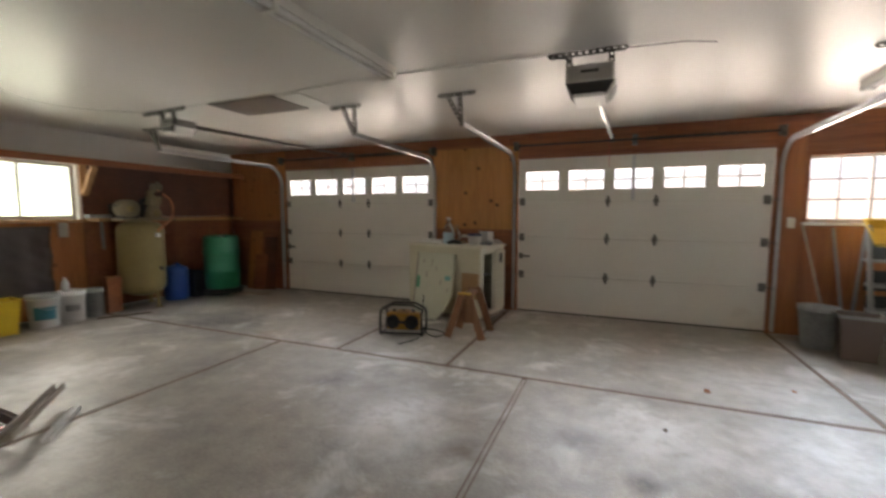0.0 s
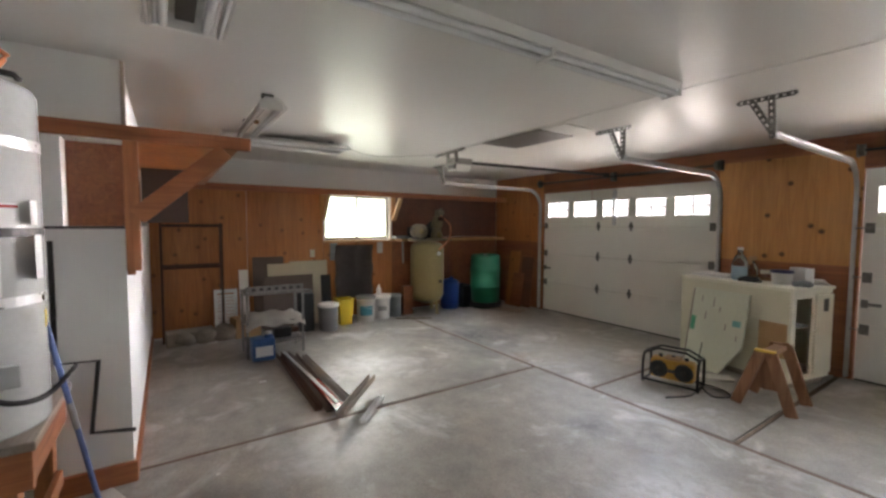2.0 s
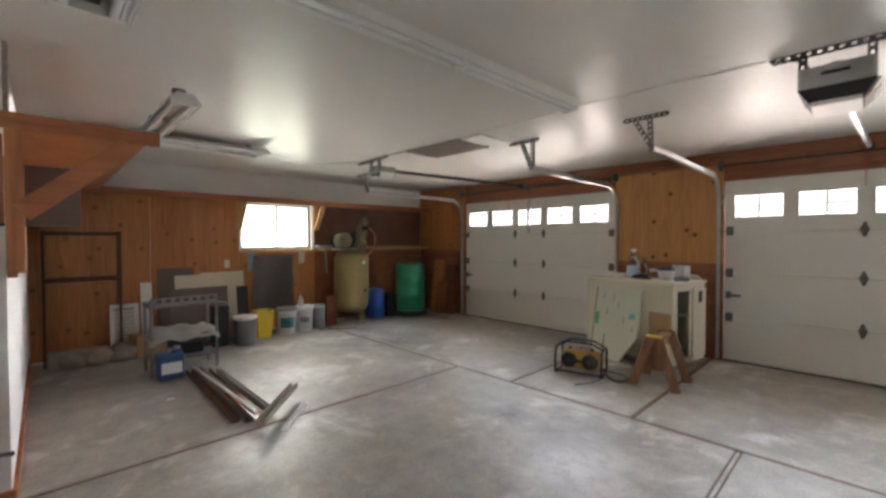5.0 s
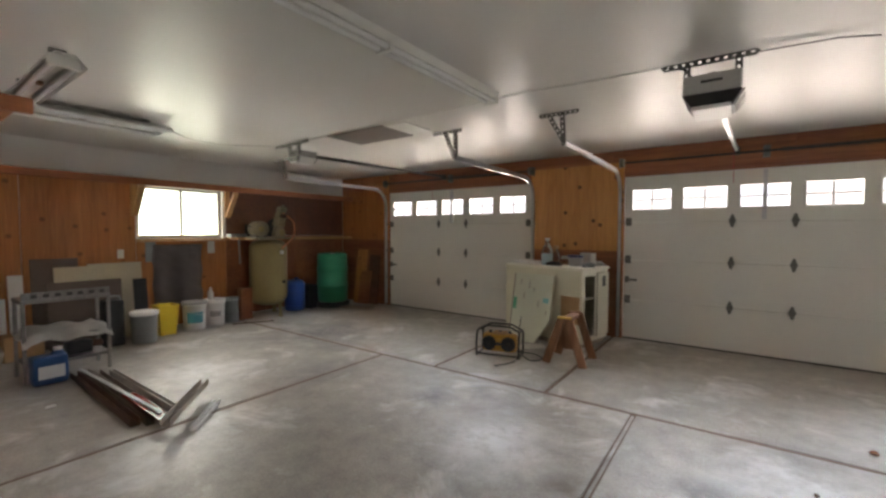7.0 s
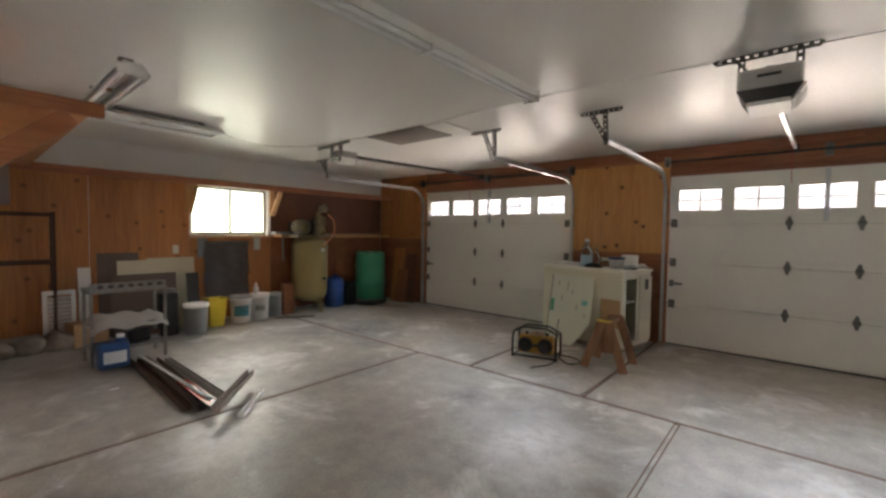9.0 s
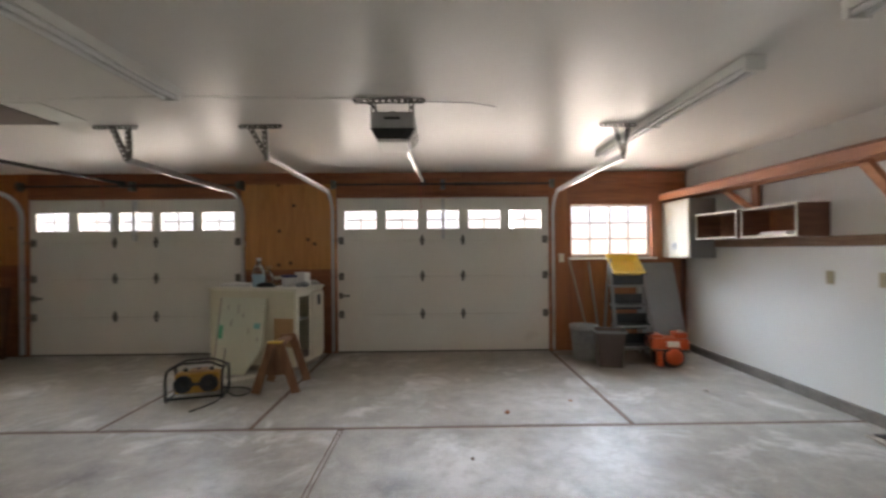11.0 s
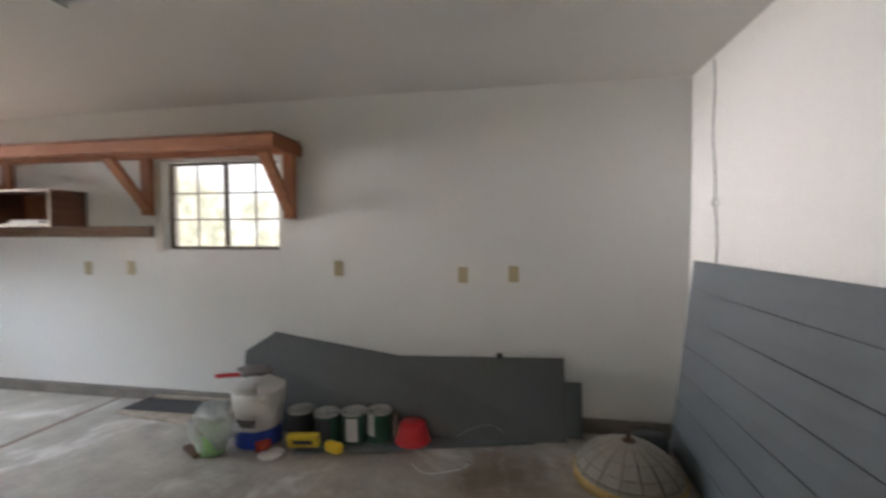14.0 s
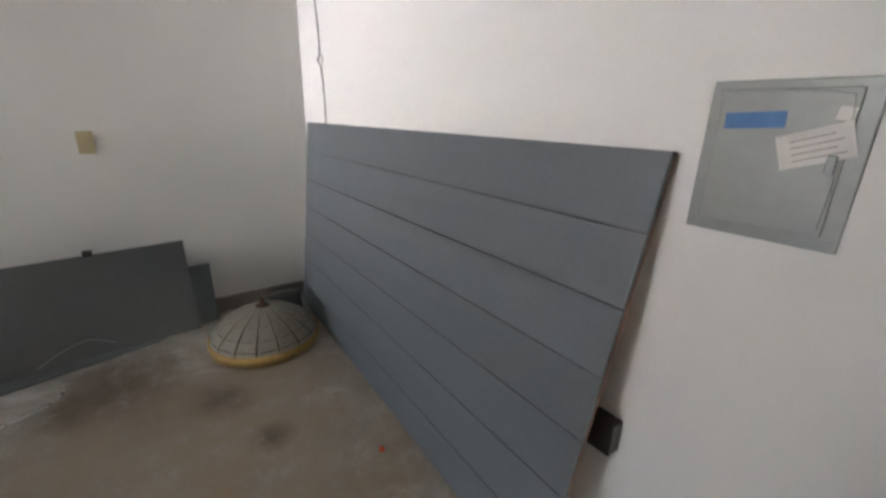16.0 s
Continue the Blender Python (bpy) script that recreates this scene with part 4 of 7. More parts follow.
part("lower_plank", bx(BM(), XL + 0.013, -5.98, 3.72, YF - 0.02, 1.215, 1.255, 0.004), "pine_y", s, "pale plank shelf")

s = thing("corner_shelf", pose(0, 0, 0), "cantilevered timber shelf frame on the stub wall", "shelf")
part("top_beam", bx(BM(), -2.812, -2.772, -0.055, 0.945, 1.955, 2.035, 0.006), "beam_y", s)
part("post", bx(BM(), -2.812, -2.772, 0.292, 0.362, 1.225, 1.954, 0.006), "beam_z", s)
knee(s, "beam_y", (-2.79, 0.80, 1.94), (-2.79, 0.345, 1.53), 0.038, 0.10)
part("back_brace", bx(BM(), -2.86, -2.822, SY + 0.002, SY + 0.04, 1.2, 1.9, 0.004), "beam_z", s)
part("board", bx(BM(), XL + 0.3, -2.813, SY + 0.002, 0.90, 1.985, 2.003, 0.002), "ply", s)
part("corner_strip", bx(BM(), SX - 0.03, SX + 0.012, SY + 0.001, SY + 0.022, 2.036, H - 0.002, 0.003), "dusty_wood", s, "bare wooden corner strip")
tagged(part("niche_ledge", bx(BM(), SX - 0.13, SX + 0.018, -0.05, SY - 0.001, 1.463, 1.478, 0.003), "opener_dark"), "dark ledge at the bottom of the wall niche", "ledge", kind="structure")
tagged(part("hanging_board", bx(BM(), -4.43, -4.40, SY + 0.02, 0.66, 1.50, 1.984, 0.004), "brown_grey"), "grey-brown panel hung under the corner shelf", "panel")

# ---- wall cabinet and open boxes over the white wall ----
c = thing("wall_cabinet", pose(3.38, 5.43, 1.23), "white-fronted wall cabinet beside the front window", "cabinet")
part("body", bx(BM(), 0.02, XR - 3.381, 0.0, 0.57, 0.0, 0.72, 0.003), "cab_side", c)
for a, b in ((0.002, 0.283), (0.287, 0.568)):
    d = part("door", bx(BM(), 0.0, 0.019, a, b, 0.004, 0.716, 0.004), "cream_paint", c)
    part("handle", bx(BM(), -0.018, -0.001, (0.25 if a < 0.1 else 0.30), (0.262 if a < 0.1 else 0.312), 0.10, 0.19, 0.003), "steel", d)


def cubby(y0, y1, z0, z1, label):
    q = thing("open_box", pose(3.42, (y0 + y1) / 2, z0), label, "shelf box", "open wall boxes")
    hw, h, d, t = (y1 - y0) / 2, z1 - z0, XR - 3.422, 0.018
    part("side", bx(BM(), 0.004, d, -hw, -hw + t, 0, h, 0.002), "cubby_wood", q)
    part("side", bx(BM(), 0.004, d, hw - t, hw, 0, h, 0.002), "cubby_wood", q)
    part("top", bx(BM(), 0.004, d, -hw + t, hw - t, h - t, h, 0.002), "cubby_wood", q)
    part("bottom", bx(BM(), 0.004, d, -hw + t, hw - t, 0, t, 0.002), "cubby_wood", q)
    part("back", bx(BM(), d - 0.008, d - 0.001, -hw + t, hw - t, t, h - t), "ply_red", q)
    e = BM()
    for a, b, u, v in ((-hw, -hw + t, 0, h), (hw - t, hw, 0, h), (-hw + t, hw - t, 0, t), (-hw + t, hw - t, h - t, h)):
        bx(e, 0, 0.0035, a, b, u, v)
    part("edge_band", e, "cream_paint", q, "white-painted front edge")
    return q


cubby(4.70, 5.36, 1.447, 1.737, "open dark-wood box with white front edges")
cubby(3.99, 4.64, 1.443, 1.733, "open dark-wood box holding papers")
pp = BM()
for i in range(5):
    bx(pp, 3.45 + 0.006 * i, 3.66, 4.14 + 0.01 * (i % 2), 4.46 - 0.012 * (i % 3), 1.462 + i * 0.007, 1.468 + i * 0.007, 0.001)
tagged(part("paper_stack", pp, "paper"), "loose white papers lying in an open box", "papers")

# ---- outlets ----


def outlet(m, label, mat="ivory"):
    o = thing("wall_outlet", m, label, "outlet", "wall outlets")
    p = part("cover_plate", bx(BM(), -0.035, 0.035, -0.006, 0.0, -0.057, 0.057, 0.003), mat, o)
    for z in (-0.022, 0.022):
        r = part("receptacle", bx(BM(), -0.017, 0.017, -0.009, -0.006, z - 0.014, z + 0.014, 0.003), mat, p)
    return o


for y, z in ((0.426, 1.085), (0.785, 1.075), (1.732, 1.112), (3.571, 1.096), (3.997, 1.09)):
    outlet(pose(XR - 0.0005, y, z, 0, 0, -90), "ivory electrical outlet on the white wall")
outlet(pose(2.03, YP - 0.0005, 1.235), "pale switch plate on the plywood beside the window", "cream_paint")
outlet(pose(XL + 0.0125, 2.33, 1.05, 0, 0, 90), "small pale switch on the plywood wall", "cream_paint")

# ---- loose things: materials ----
M.update({
    "heater": surface("heater_enamel", (0.50, 0.50, 0.475), rough=0.22, vary=0.05, scale=1.5, bump=0.03, gloss_vary=0.05),
    "silver_tape": surface("silver_strap", (0.72, 0.72, 0.70), rough=0.3, metal=0.8, vary=0.1, scale=20),
    "label_white": surface("label_white", (0.70, 0.69, 0.66), rough=0.5, vary=0.04),
    "ink": surface("label_ink", (0.06, 0.055, 0.055), rough=0.5, vary=0.2),
    "ink_red": surface("label_red", (0.42, 0.05, 0.04), rough=0.5, vary=0.2),
    "ink_grey": surface("label_grey", (0.33, 0.32, 0.31), rough=0.5, vary=0.2),
    "copper": surface("copper_pipe", (0.72, 0.28, 0.14), rough=0.35, metal=0.75, vary=0.2, scale=12),
    "black_iron": surface("black_iron", (0.045, 0.04, 0.038), rough=0.6, metal=0.3, vary=0.3),
    "blue_valve": surface("blue_valve", (0.06, 0.07, 0.22), rough=0.4),
    "blue_pole": surface("blue_pole", (0.085, 0.13, 0.30), rough=0.35, vary=0.1),
    "yellow": surface("yellow_plastic", (0.72, 0.50, 0.03), rough=0.4, vary=0.1),
    "yellow_dirty": surface("yellow_dirty", (0.70, 0.44, 0.05), rough=0.5, vary=0.12, stain=(0.45, 0.30, 0.12), stain_scale=6),
    "tank_gold": surface("tank_khaki", (0.27, 0.215, 0.092), rough=0.42, metal=0.15, vary=0.14, scale=3, stain=(0.22, 0.17, 0.09), stain_at=(0.62, 0.85), stain_scale=3),
    "cast": surface("cast_metal", (0.25, 0.215, 0.14), rough=0.5, metal=0.45, vary=0.25, scale=12),
    "green_barrel": surface("green_barrel", (0.012, 0.22, 0.115), rough=0.4, vary=0.14, scale=4),
    "blue_barrel": surface("blue_barrel", (0.015, 0.075, 0.33), rough=0.42, vary=0.15, scale=4),
    "blue_jug": surface("blue_jug", (0.018, 0.07, 0.20), rough=0.35, vary=0.15),
    "bucket_white": surface("bucket_white", (0.72, 0.71, 0.68), rough=0.42, vary=0.06, stain=(0.50, 0.46, 0.40), stain_scale=6),
    "teal_label": surface("teal_label", (0.05, 0.24, 0.30), rough=0.5, vary=0.2),
    "bucket_blue": surface("bucket_blue", (0.02, 0.06, 0.38), rough=0.4, vary=0.1),
    "grey_plastic": surface("grey_plastic", (0.27, 0.275, 0.27), rough=0.5, vary=0.1),
    "galv_dull": surface("dull_zinc", (0.30, 0.32, 0.32), rough=0.55, metal=0.5, vary=0.25, scale=7),
    "taupe": surface("taupe_plastic", (0.125, 0.088, 0.073), rough=0.5, vary=0.1),
    "orange": surface("orange_plastic", (0.55, 0.085, 0.018), rough=0.4, vary=0.12),
    "red_plastic": surface("red_plastic", (0.58, 0.02, 0.025), rough=0.35, vary=0.1),
    "can_green": surface("can_green", (0.015, 0.10, 0.065), rough=0.35, vary=0.2),
    "can_dark": surface("can_dark", (0.035, 0.035, 0.045), rough=0.4, vary=0.2),
    "tin": surface("tin_rim", (0.55, 0.55, 0.53), rough=0.3, metal=0.9, vary=0.15, scale=20),
    "clear": glass("clear_plastic", (0.86, 0.93, 0.95), 0.12),
    "bag_green": surface("bag_green", (0.26, 0.50, 0.20), rough=0.35, vary=0.35, scale=9, bump=0.5),
    "pad": surface("quilted_pad", (0.25, 0.225, 0.22), rough=0.95, vary=0.2, fine=120, bump=0.6),
    "cloth": surface("drop_cloth", (0.60, 0.57, 0.52), rough=0.95, vary=0.12, fine=90, bump=0.5),
    "dusty_cloth": surface("dusty_cloth", (0.30, 0.255, 0.205), rough=0.8, vary=0.3, scale=7, bump=0.4),
    "film": surface("bag_film", (0.78, 0.80, 0.80), rough=0.25, vary=0.06, fine=30, bump=0.6),
    "radio_yellow": surface("radio_yellow", (0.42, 0.21, 0.022), rough=0.45, vary=0.15, stain=(0.30, 0.17, 0.06), stain_scale=8),
    "pale_blue": surface("pale_blue", (0.42, 0.60, 0.68), rough=0.4, vary=0.1),
    "rust": surface("rusty_steel", (0.10, 0.05, 0.03), rough=0.7, metal=0.4, vary=0.4, scale=9),
    "cart_steel": surface("cart_steel", (0.26, 0.25, 0.24), rough=0.45, metal=0.7, vary=0.25, scale=6),
    "cream_board": surface("cream_board", (0.60, 0.53, 0.38), rough=0.6, vary=0.12, stain=(0.40, 0.33, 0.22), stain_scale=3),
    "brown_board": surface("brown_board", (0.14, 0.10, 0.08), rough=0.6, vary=0.15),
    "cabinet_cream": surface("cabinet_cream", (0.66, 0.62, 0.47), rough=0.45, vary=0.06, stain=(0.46, 0.38, 0.24), stain_at=(0.64, 0.86), stain_scale=3.5),
    "panel_green": surface("worn_panel", (0.62, 0.63, 0.50), rough=0.5, vary=0.07, stain=(0.42, 0.40, 0.28), stain_at=(0.66, 0.85), stain_scale=7, stretch=(1, 1, 0.4)),
    "green_tape": surface("green_tape", (0.10, 0.42, 0.24), rough=0.6),
    "teal_tape": surface("teal_tape", (0.22, 0.50, 0.48), rough=0.6),
    "blue_tape": surface("blue_tape", (0.06, 0.17, 0.38), rough=0.6, vary=0.12),
    "cardboard": surface("cardboard", (0.42, 0.26, 0.13), rough=0.85, vary=0.1),
    "shell": surface("capiz_shell", (0.25, 0.23, 0.185), rough=0.4, vary=0.14, scale=9, fine=60),
    "brass": surface("dull_brass", (0.40, 0.25, 0.08), rough=0.5, metal=0.5, vary=0.25),
    "panel_grey": surface("breaker_panel", (0.27, 0.285, 0.27), rough=0.4, metal=0.2, vary=0.06),
    "asphalt_mat": surface("felt_mat", (0.035, 0.035, 0.037), rough=0.9, vary=0.25, scale=6, fine=120, bump=0.5),
    "navy": surface("navy_plastic", (0.03, 0.03, 0.12), rough=0.4),
    "leaf_dry": surface("dry_leaf", (0.30, 0.10, 0.03), rough=0.8, vary=0.3),
    "saw_wood": timber("saw_wood", (0.19, 0.085, 0.04), (0.34, 0.17, 0.085), along=2),
    "grey_sheet": surface("grey_sheet", (0.31, 0.32, 0.32), rough=0.6, vary=0.1),
    "grey_dark2": surface("siding_back", (0.10, 0.108, 0.106), rough=0.55, vary=0.1, scale=2.5),
    "silver_trim": surface("silver_trim", (0.36, 0.33, 0.30), rough=0.5, metal=0.3, vary=0.2, scale=8),
    "maroon": surface("maroon_trim", (0.30, 0.035, 0.02), rough=0.25, vary=0.2),
})


def patch(bm, r, a0, a1, z0, z1, n=10, t=0.0015):
    """A sticker on a round body: a curved sheet with a little thickness."""
    ring = []
    for i in range(n + 1):
        a = radians(a0 + (a1 - a0) * i / n)
        ring.append([bm.verts.new((q * math.cos(a), q * math.sin(a), z)) for q, z in ((r, z0), (r + t, z0), (r + t, z1), (r, z1))])
    for a, b in zip(ring, ring[1:]):
        for i in range(4):
            bm.faces.new((a[i], b[i], b[(i + 1) % 4], a[(i + 1) % 4]))
    bm.faces.new(ring[0])
    bm.faces.new(ring[-1][::-1])
    return bm


# ---- water heater corner ----
HX, HY, HR = -2.33, -0.22, 0.256
w = thing("water_heater", pose(HX, HY, 0.645, 0, 0, 11), "tall grey gas water heater strapped to the white wall", "water heater")
part("tank", lathe(BM(), ((0, 0), (HR - 0.004, 0.0), (HR, 0.01), (HR, 1.375), (HR - 0.012, 1.40), (HR - 0.05, 1.412), (0, 1.425)), 48), "heater", w)
for z, mat, hh in ((1.165, "silver_tape", 0.022), (0.81, "dark_steel", 0.018), (0.535, "silver_tape", 0.020)):
    part("strap", patch(BM(), HR + 0.001, -125, 105, z - hh, z + hh, 28, 0.003), mat, w, "metal earthquake strap")
lab = part("rating_label", patch(BM(), HR + 0.0005, -22, 6, 1.185, 1.385), "label_white", w)
for z0, z1, a1, mat in ((1.345, 1.375, 3, "ink"), (1.305, 1.338, 3, "ink"), (1.255, 1.297, 3, "ink"), (1.195, 1.248, 3, "ink")):
    part("printed_block", patch(BM(), HR + 0.0022, -18, a1, z0, z1, 8, 0.0006), mat, lab)
part("printed_bar", patch(BM(), HR + 0.003, -15, -3, 1.312, 1.330, 6, 0.0006), "ink_grey", lab)
part("printed_bar", patch(BM(), HR + 0.003, -15, 0, 1.268, 1.274, 6, 0.0006), "ink_grey", lab)
part("printed_bar", patch(BM(), HR + 0.003, -9, -3, 1.212, 1.228, 6, 0.0006), "ink_red", lab)
for a0, a1, z0, z1 in ((-42, -22, 0.835, 0.925), (-20, 10, 0.83, 0.925), (12, 46, 0.83, 0.925), (-44, 30, 0.56, 0.735), (-44, 30, 0.74, 0.785)):
    lb = part("notice_label", patch(BM(), HR + 0.0006, a0, a1, z0, z1, 12), "label_white", w)
    rr = random.Random(int(a0 * 7 + z0 * 100))
    if z1 - z0 < 0.15:
        part("printed_bar", patch(BM(), HR + 0.0022, a0 + 1, a1 - 1, z1 - 0.018, z1 - 0.006, 8, 0.0006), "ink_red" if a0 in (-42, 12) else "ink_grey", lb)
    for k in range(5 if z1 - z0 > 0.15 else 2):
        zz = z0 + 0.02 + k * 0.032
        part("printed_bar", patch(BM(), HR + 0.0022, a0 + 4, a0 + (a1 - a0) * rr.uniform(0.4, 0.85), zz, zz + 0.008, 8, 0.0006), "ink_grey", lb)
gv = part("gas_valve", bx(bx(BM(), HR - 0.01, HR + 0.08, -0.075, 0.045, 0.25, 0.34, 0.012), HR, HR + 0.06, -0.03, 0.03, 0.20, 0.26, 0.006), "label_white", w, "white gas control valve")
part("knob", rod(BM(), (HR + 0.08, -0.045, 0.285), (HR + 0.095, -0.045, 0.285), 0.009), "ink_red", gv)
part("knob", rod(BM(), (HR + 0.06, 0.0, 0.225), (HR + 0.085, 0.0, 0.225), 0.014), "black", gv)
part("thermostat_cover", bx(BM(), HR - 0.012, HR + 0.02, 0.09, 0.17, 0.21, 0.30, 0.006), "heater", w)
for a in (-48, -12):
    for k in range(5):
        for zz in (0.06, 0.10, 0.14):
            if a == -48:
                part("vent_slot", patch(BM(), HR + 0.0006, a - 8, a + 12, zz + 0.01 * (k % 2) + k * 0.0, zz + 0.018, 4, 0.002), "ink", w) if k == 0 else None
        if a == -12:
            part("vent_slot", patch(BM(), HR + 0.0006, a + k * 5, a + k * 5 + 2.4, 0.06, 0.15, 2, 0.002), "ink", w)
part("gas_line", pipe(BM(), smooth_path([(HR + 0.03, 0.05, 0.215), (HR + 0.07, 0.14, 0.17), (HR - 0.02, 0.24, 0.15), (0.05, 0.34, 0.20)]), 0.011), "black_iron", w)
part("gas_line", pipe(BM(), smooth_path([(HR + 0.02, -0.075, 0.27), (HR + 0.02, -0.16, 0.24), (HR - 0.10, -0.27, 0.29)]), 0.011), "grey_plastic", w, "grey flexible gas connector")
v = BM()
rod(v, (0, 0, 1.42), (0, 0, 1.50), 0.050, 0.042, 18)
rod(v, (0, 0, 1.50), (-0.01, -0.03, 1.745), 0.042, seg=18)
part("flue_pipe", v, "steel", w)
part("flue_collar", lathe(BM(), ((0.05, 1.722), (0.085, 1.724), (0.10, 1.735), (0.102, 1.744), (0.05, 1.744)), 24, Matrix.Translation((-0.01, -0.03, 0))), "galv_dull", w)
part("foil_joint", lathe(BM(), ((0.046, 1.425), (0.056, 1.45), (0.050, 1.475), (0.057, 1.50), (0.049, 1.53), (0.054, 1.555), (0.046, 1.57)), 18), "silver_tape", w, "shiny foil-wrapped flue joint")
part("supply_pipe", pipe(BM(), [(0.07, -0.33, 1.575), (0.07, -0.17, 1.57), (0.07, -0.03, 1.565)], 0.017), "black_iron", w, "thick dark supply pipe")
part("supply_pipe", pipe(BM(), [(0.09, -0.28, 1.52), (0.09, -0.13, 1.515)], 0.013), "black_iron", w, "dark return pipe")
part("water_pipe", pipe(BM(), [(0.09, -0.13, 1.515), (0.09, -0.03, 1.512), (0.09, -0.055, 1.48), (0.08, -0.07, 1.415)], 0.011), "copper", w)
part("water_pipe", pipe(BM(), [(0.075, -0.03, 1.565), (0.08, 0.06, 1.56), (0.08, 0.145, 1.545), (0.09, 0.175, 1.52), (0.09, 0.165, 1.505), (0.08, 0.115, 1.43)], 0.011), "copper", w)
part("discharge_pipe", pipe(BM(), [(0.13, 0.03, 1.442), (0.13, 0.12, 1.445), (0.13, 0.19, 1.44), (0.14, 0.205, 1.42)], 0.013), "black_iron", w)
vl = part("shutoff_valve", rod(BM(), (0.07, -0.10, 1.575), (0.07, -0.10, 1.64), 0.014), "tin", w)
part("valve_wheel", rod(BM(), (0.07, -0.10, 1.64), (0.07, -0.10, 1.655), 0.030, seg=16), "blue_valve", vl)
tg = BM()
for y0, z0, z1 in ((0.245, 0.62, 0.80), (0.235, 0.84, 0.94)):
    slab(tg, [(0.12, y0, z0), (0.19, y0 - 0.02, z0), (0.19, y0 - 0.02, z1), (0.12, y0, z1)], 0.002, (0, 1, 0))
part("hang_tag", tg, "paper", w, "white paper tags")
part("hang_tag", slab(BM(), [(0.14, 0.25, 0.42), (0.18, 0.245, 0.42), (0.18, 0.245, 0.49), (0.14, 0.25, 0.49)], 0.002, (0, 1, 0)), "yellow", w, "yellow tag")

f = thing("capped_flue", pose(-1.865, -0.245, H), "short metal flue stub hanging from a ceiling collar", "flue")
part("collar", lathe(BM(), ((0.05, -0.001), (0.108, -0.001), (0.104, -0.014), (0.05, -0.018)), 24), "dark_steel", f)
part("stub_pipe", lathe(BM(), ((0.044, -0.01), (0.05, -0.01), (0.058, -0.075), (0.062, -0.08), (0.058, -0.088), (0.05, -0.10), (0.044, -0.10), (0.044, -0.012)), 20), "steel", f)
part("opening", rod(BM(), (0, 0, -0.03), (0, 0, -0.018), 0.044), "black", f)

t = thing("heater_stand", pose(-2.43, -0.25, 0), "rough wooden stand under the water heater", "stand")
part("top", bx(BM(), -0.37, 0.37, -0.265, 0.285, 0.605, 0.643, 0.006), "dusty_wood", t)
part("apron", bx(BM(), 0.31, 0.35, -0.26, 0.27, 0.44, 0.603, 0.005), "beam_y", t)
part("apron", bx(BM(), -0.36, 0.30, 0.22, 0.26, 0.44, 0.603, 0.005), "beam_x", t)
for x, y in ((0.27, 0.175), (0.27, -0.225), (-0.32, 0.175), (-0.32, -0.225)):
    part("leg", bx(BM(), x - 0.045, x + 0.045, y - 0.04, y + 0.04, 0.0, 0.604, 0.005), "beam_z", t)
part("lower_rail", bx(BM(), -0.31, 0.22, 0.215, 0.245, 0.12, 0.20, 0.004), "beam_x", t)

v = thing("shop_vacuum", pose(-1.86, -0.21, 0) @ Matrix.Scale(1.12, 4), "yellow and black shop vacuum on the floor", "vacuum")
part("drum", lathe(BM(), ((0, 0.03), (0.14, 0.03), (0.165, 0.06), (0.175, 0.30), (0.17, 0.31), (0, 0.31)), 28), "grey_plastic", v)
part("rim", lathe(BM(), ((0.165, 0.30), (0.185, 0.305), (0.185, 0.325), (0.165, 0.33)), 28), "yellow", v)
part("head", lathe(BM(), ((0.175, 0.326), (0.178, 0.36), (0.14, 0.41), (0.09, 0.44), (0, 0.45)), 28), "black", v)
part("handle", pipe(BM(), smooth_path([(-0.10, -0.04, 0.425), (-0.06, -0.04, 0.50), (0.05, 0.02, 0.505), (0.10, 0.05, 0.425)]), 0.018), "yellow", v)
for a in (40, 160, 280):
    part("caster", rod(BM(), (0.14 * math.cos(radians(a)), 0.14 * math.sin(radians(a)), 0.0), (0.14 * math.cos(radians(a)), 0.14 * math.sin(radians(a)), 0.032), 0.022), "black", v)
part("hose", pipe(BM(), smooth_path([(0.10, 0.14, 0.20), (0.20, 0.25, 0.10), (0.06, 0.33, 0.04), (-0.18, 0.30, 0.035), (-0.3, 0.2, 0.035)]), 0.025), "black", v)

b = thing("push_broom", pose(-2.56, 0.16, 0), "dusty floor brush with a blue-striped handle leaning on the heater", "broom")
part("pole", rod(BM(), (0, 0, 0.05), (0.25, -0.15, 1.20), 0.012), "blue_pole", b)
part("collar", rod(BM(), (0.10, -0.061, 0.51), (0.13, -0.079, 0.65), 0.014), "grey_plastic", b)
part("brush_head", bx(BM(), -0.10, 0.20, 0.0, 0.09, 0.02, 0.06, 0.012, pose(0, 0, 0, 0, 0, 25)), "cloth", b)
part("bristles", bx(BM(), -0.09, 0.19, 0.005, 0.085, 0.0, 0.022, 0.004, pose(0, 0, 0, 0, 0, 25)), "cream_board", b)

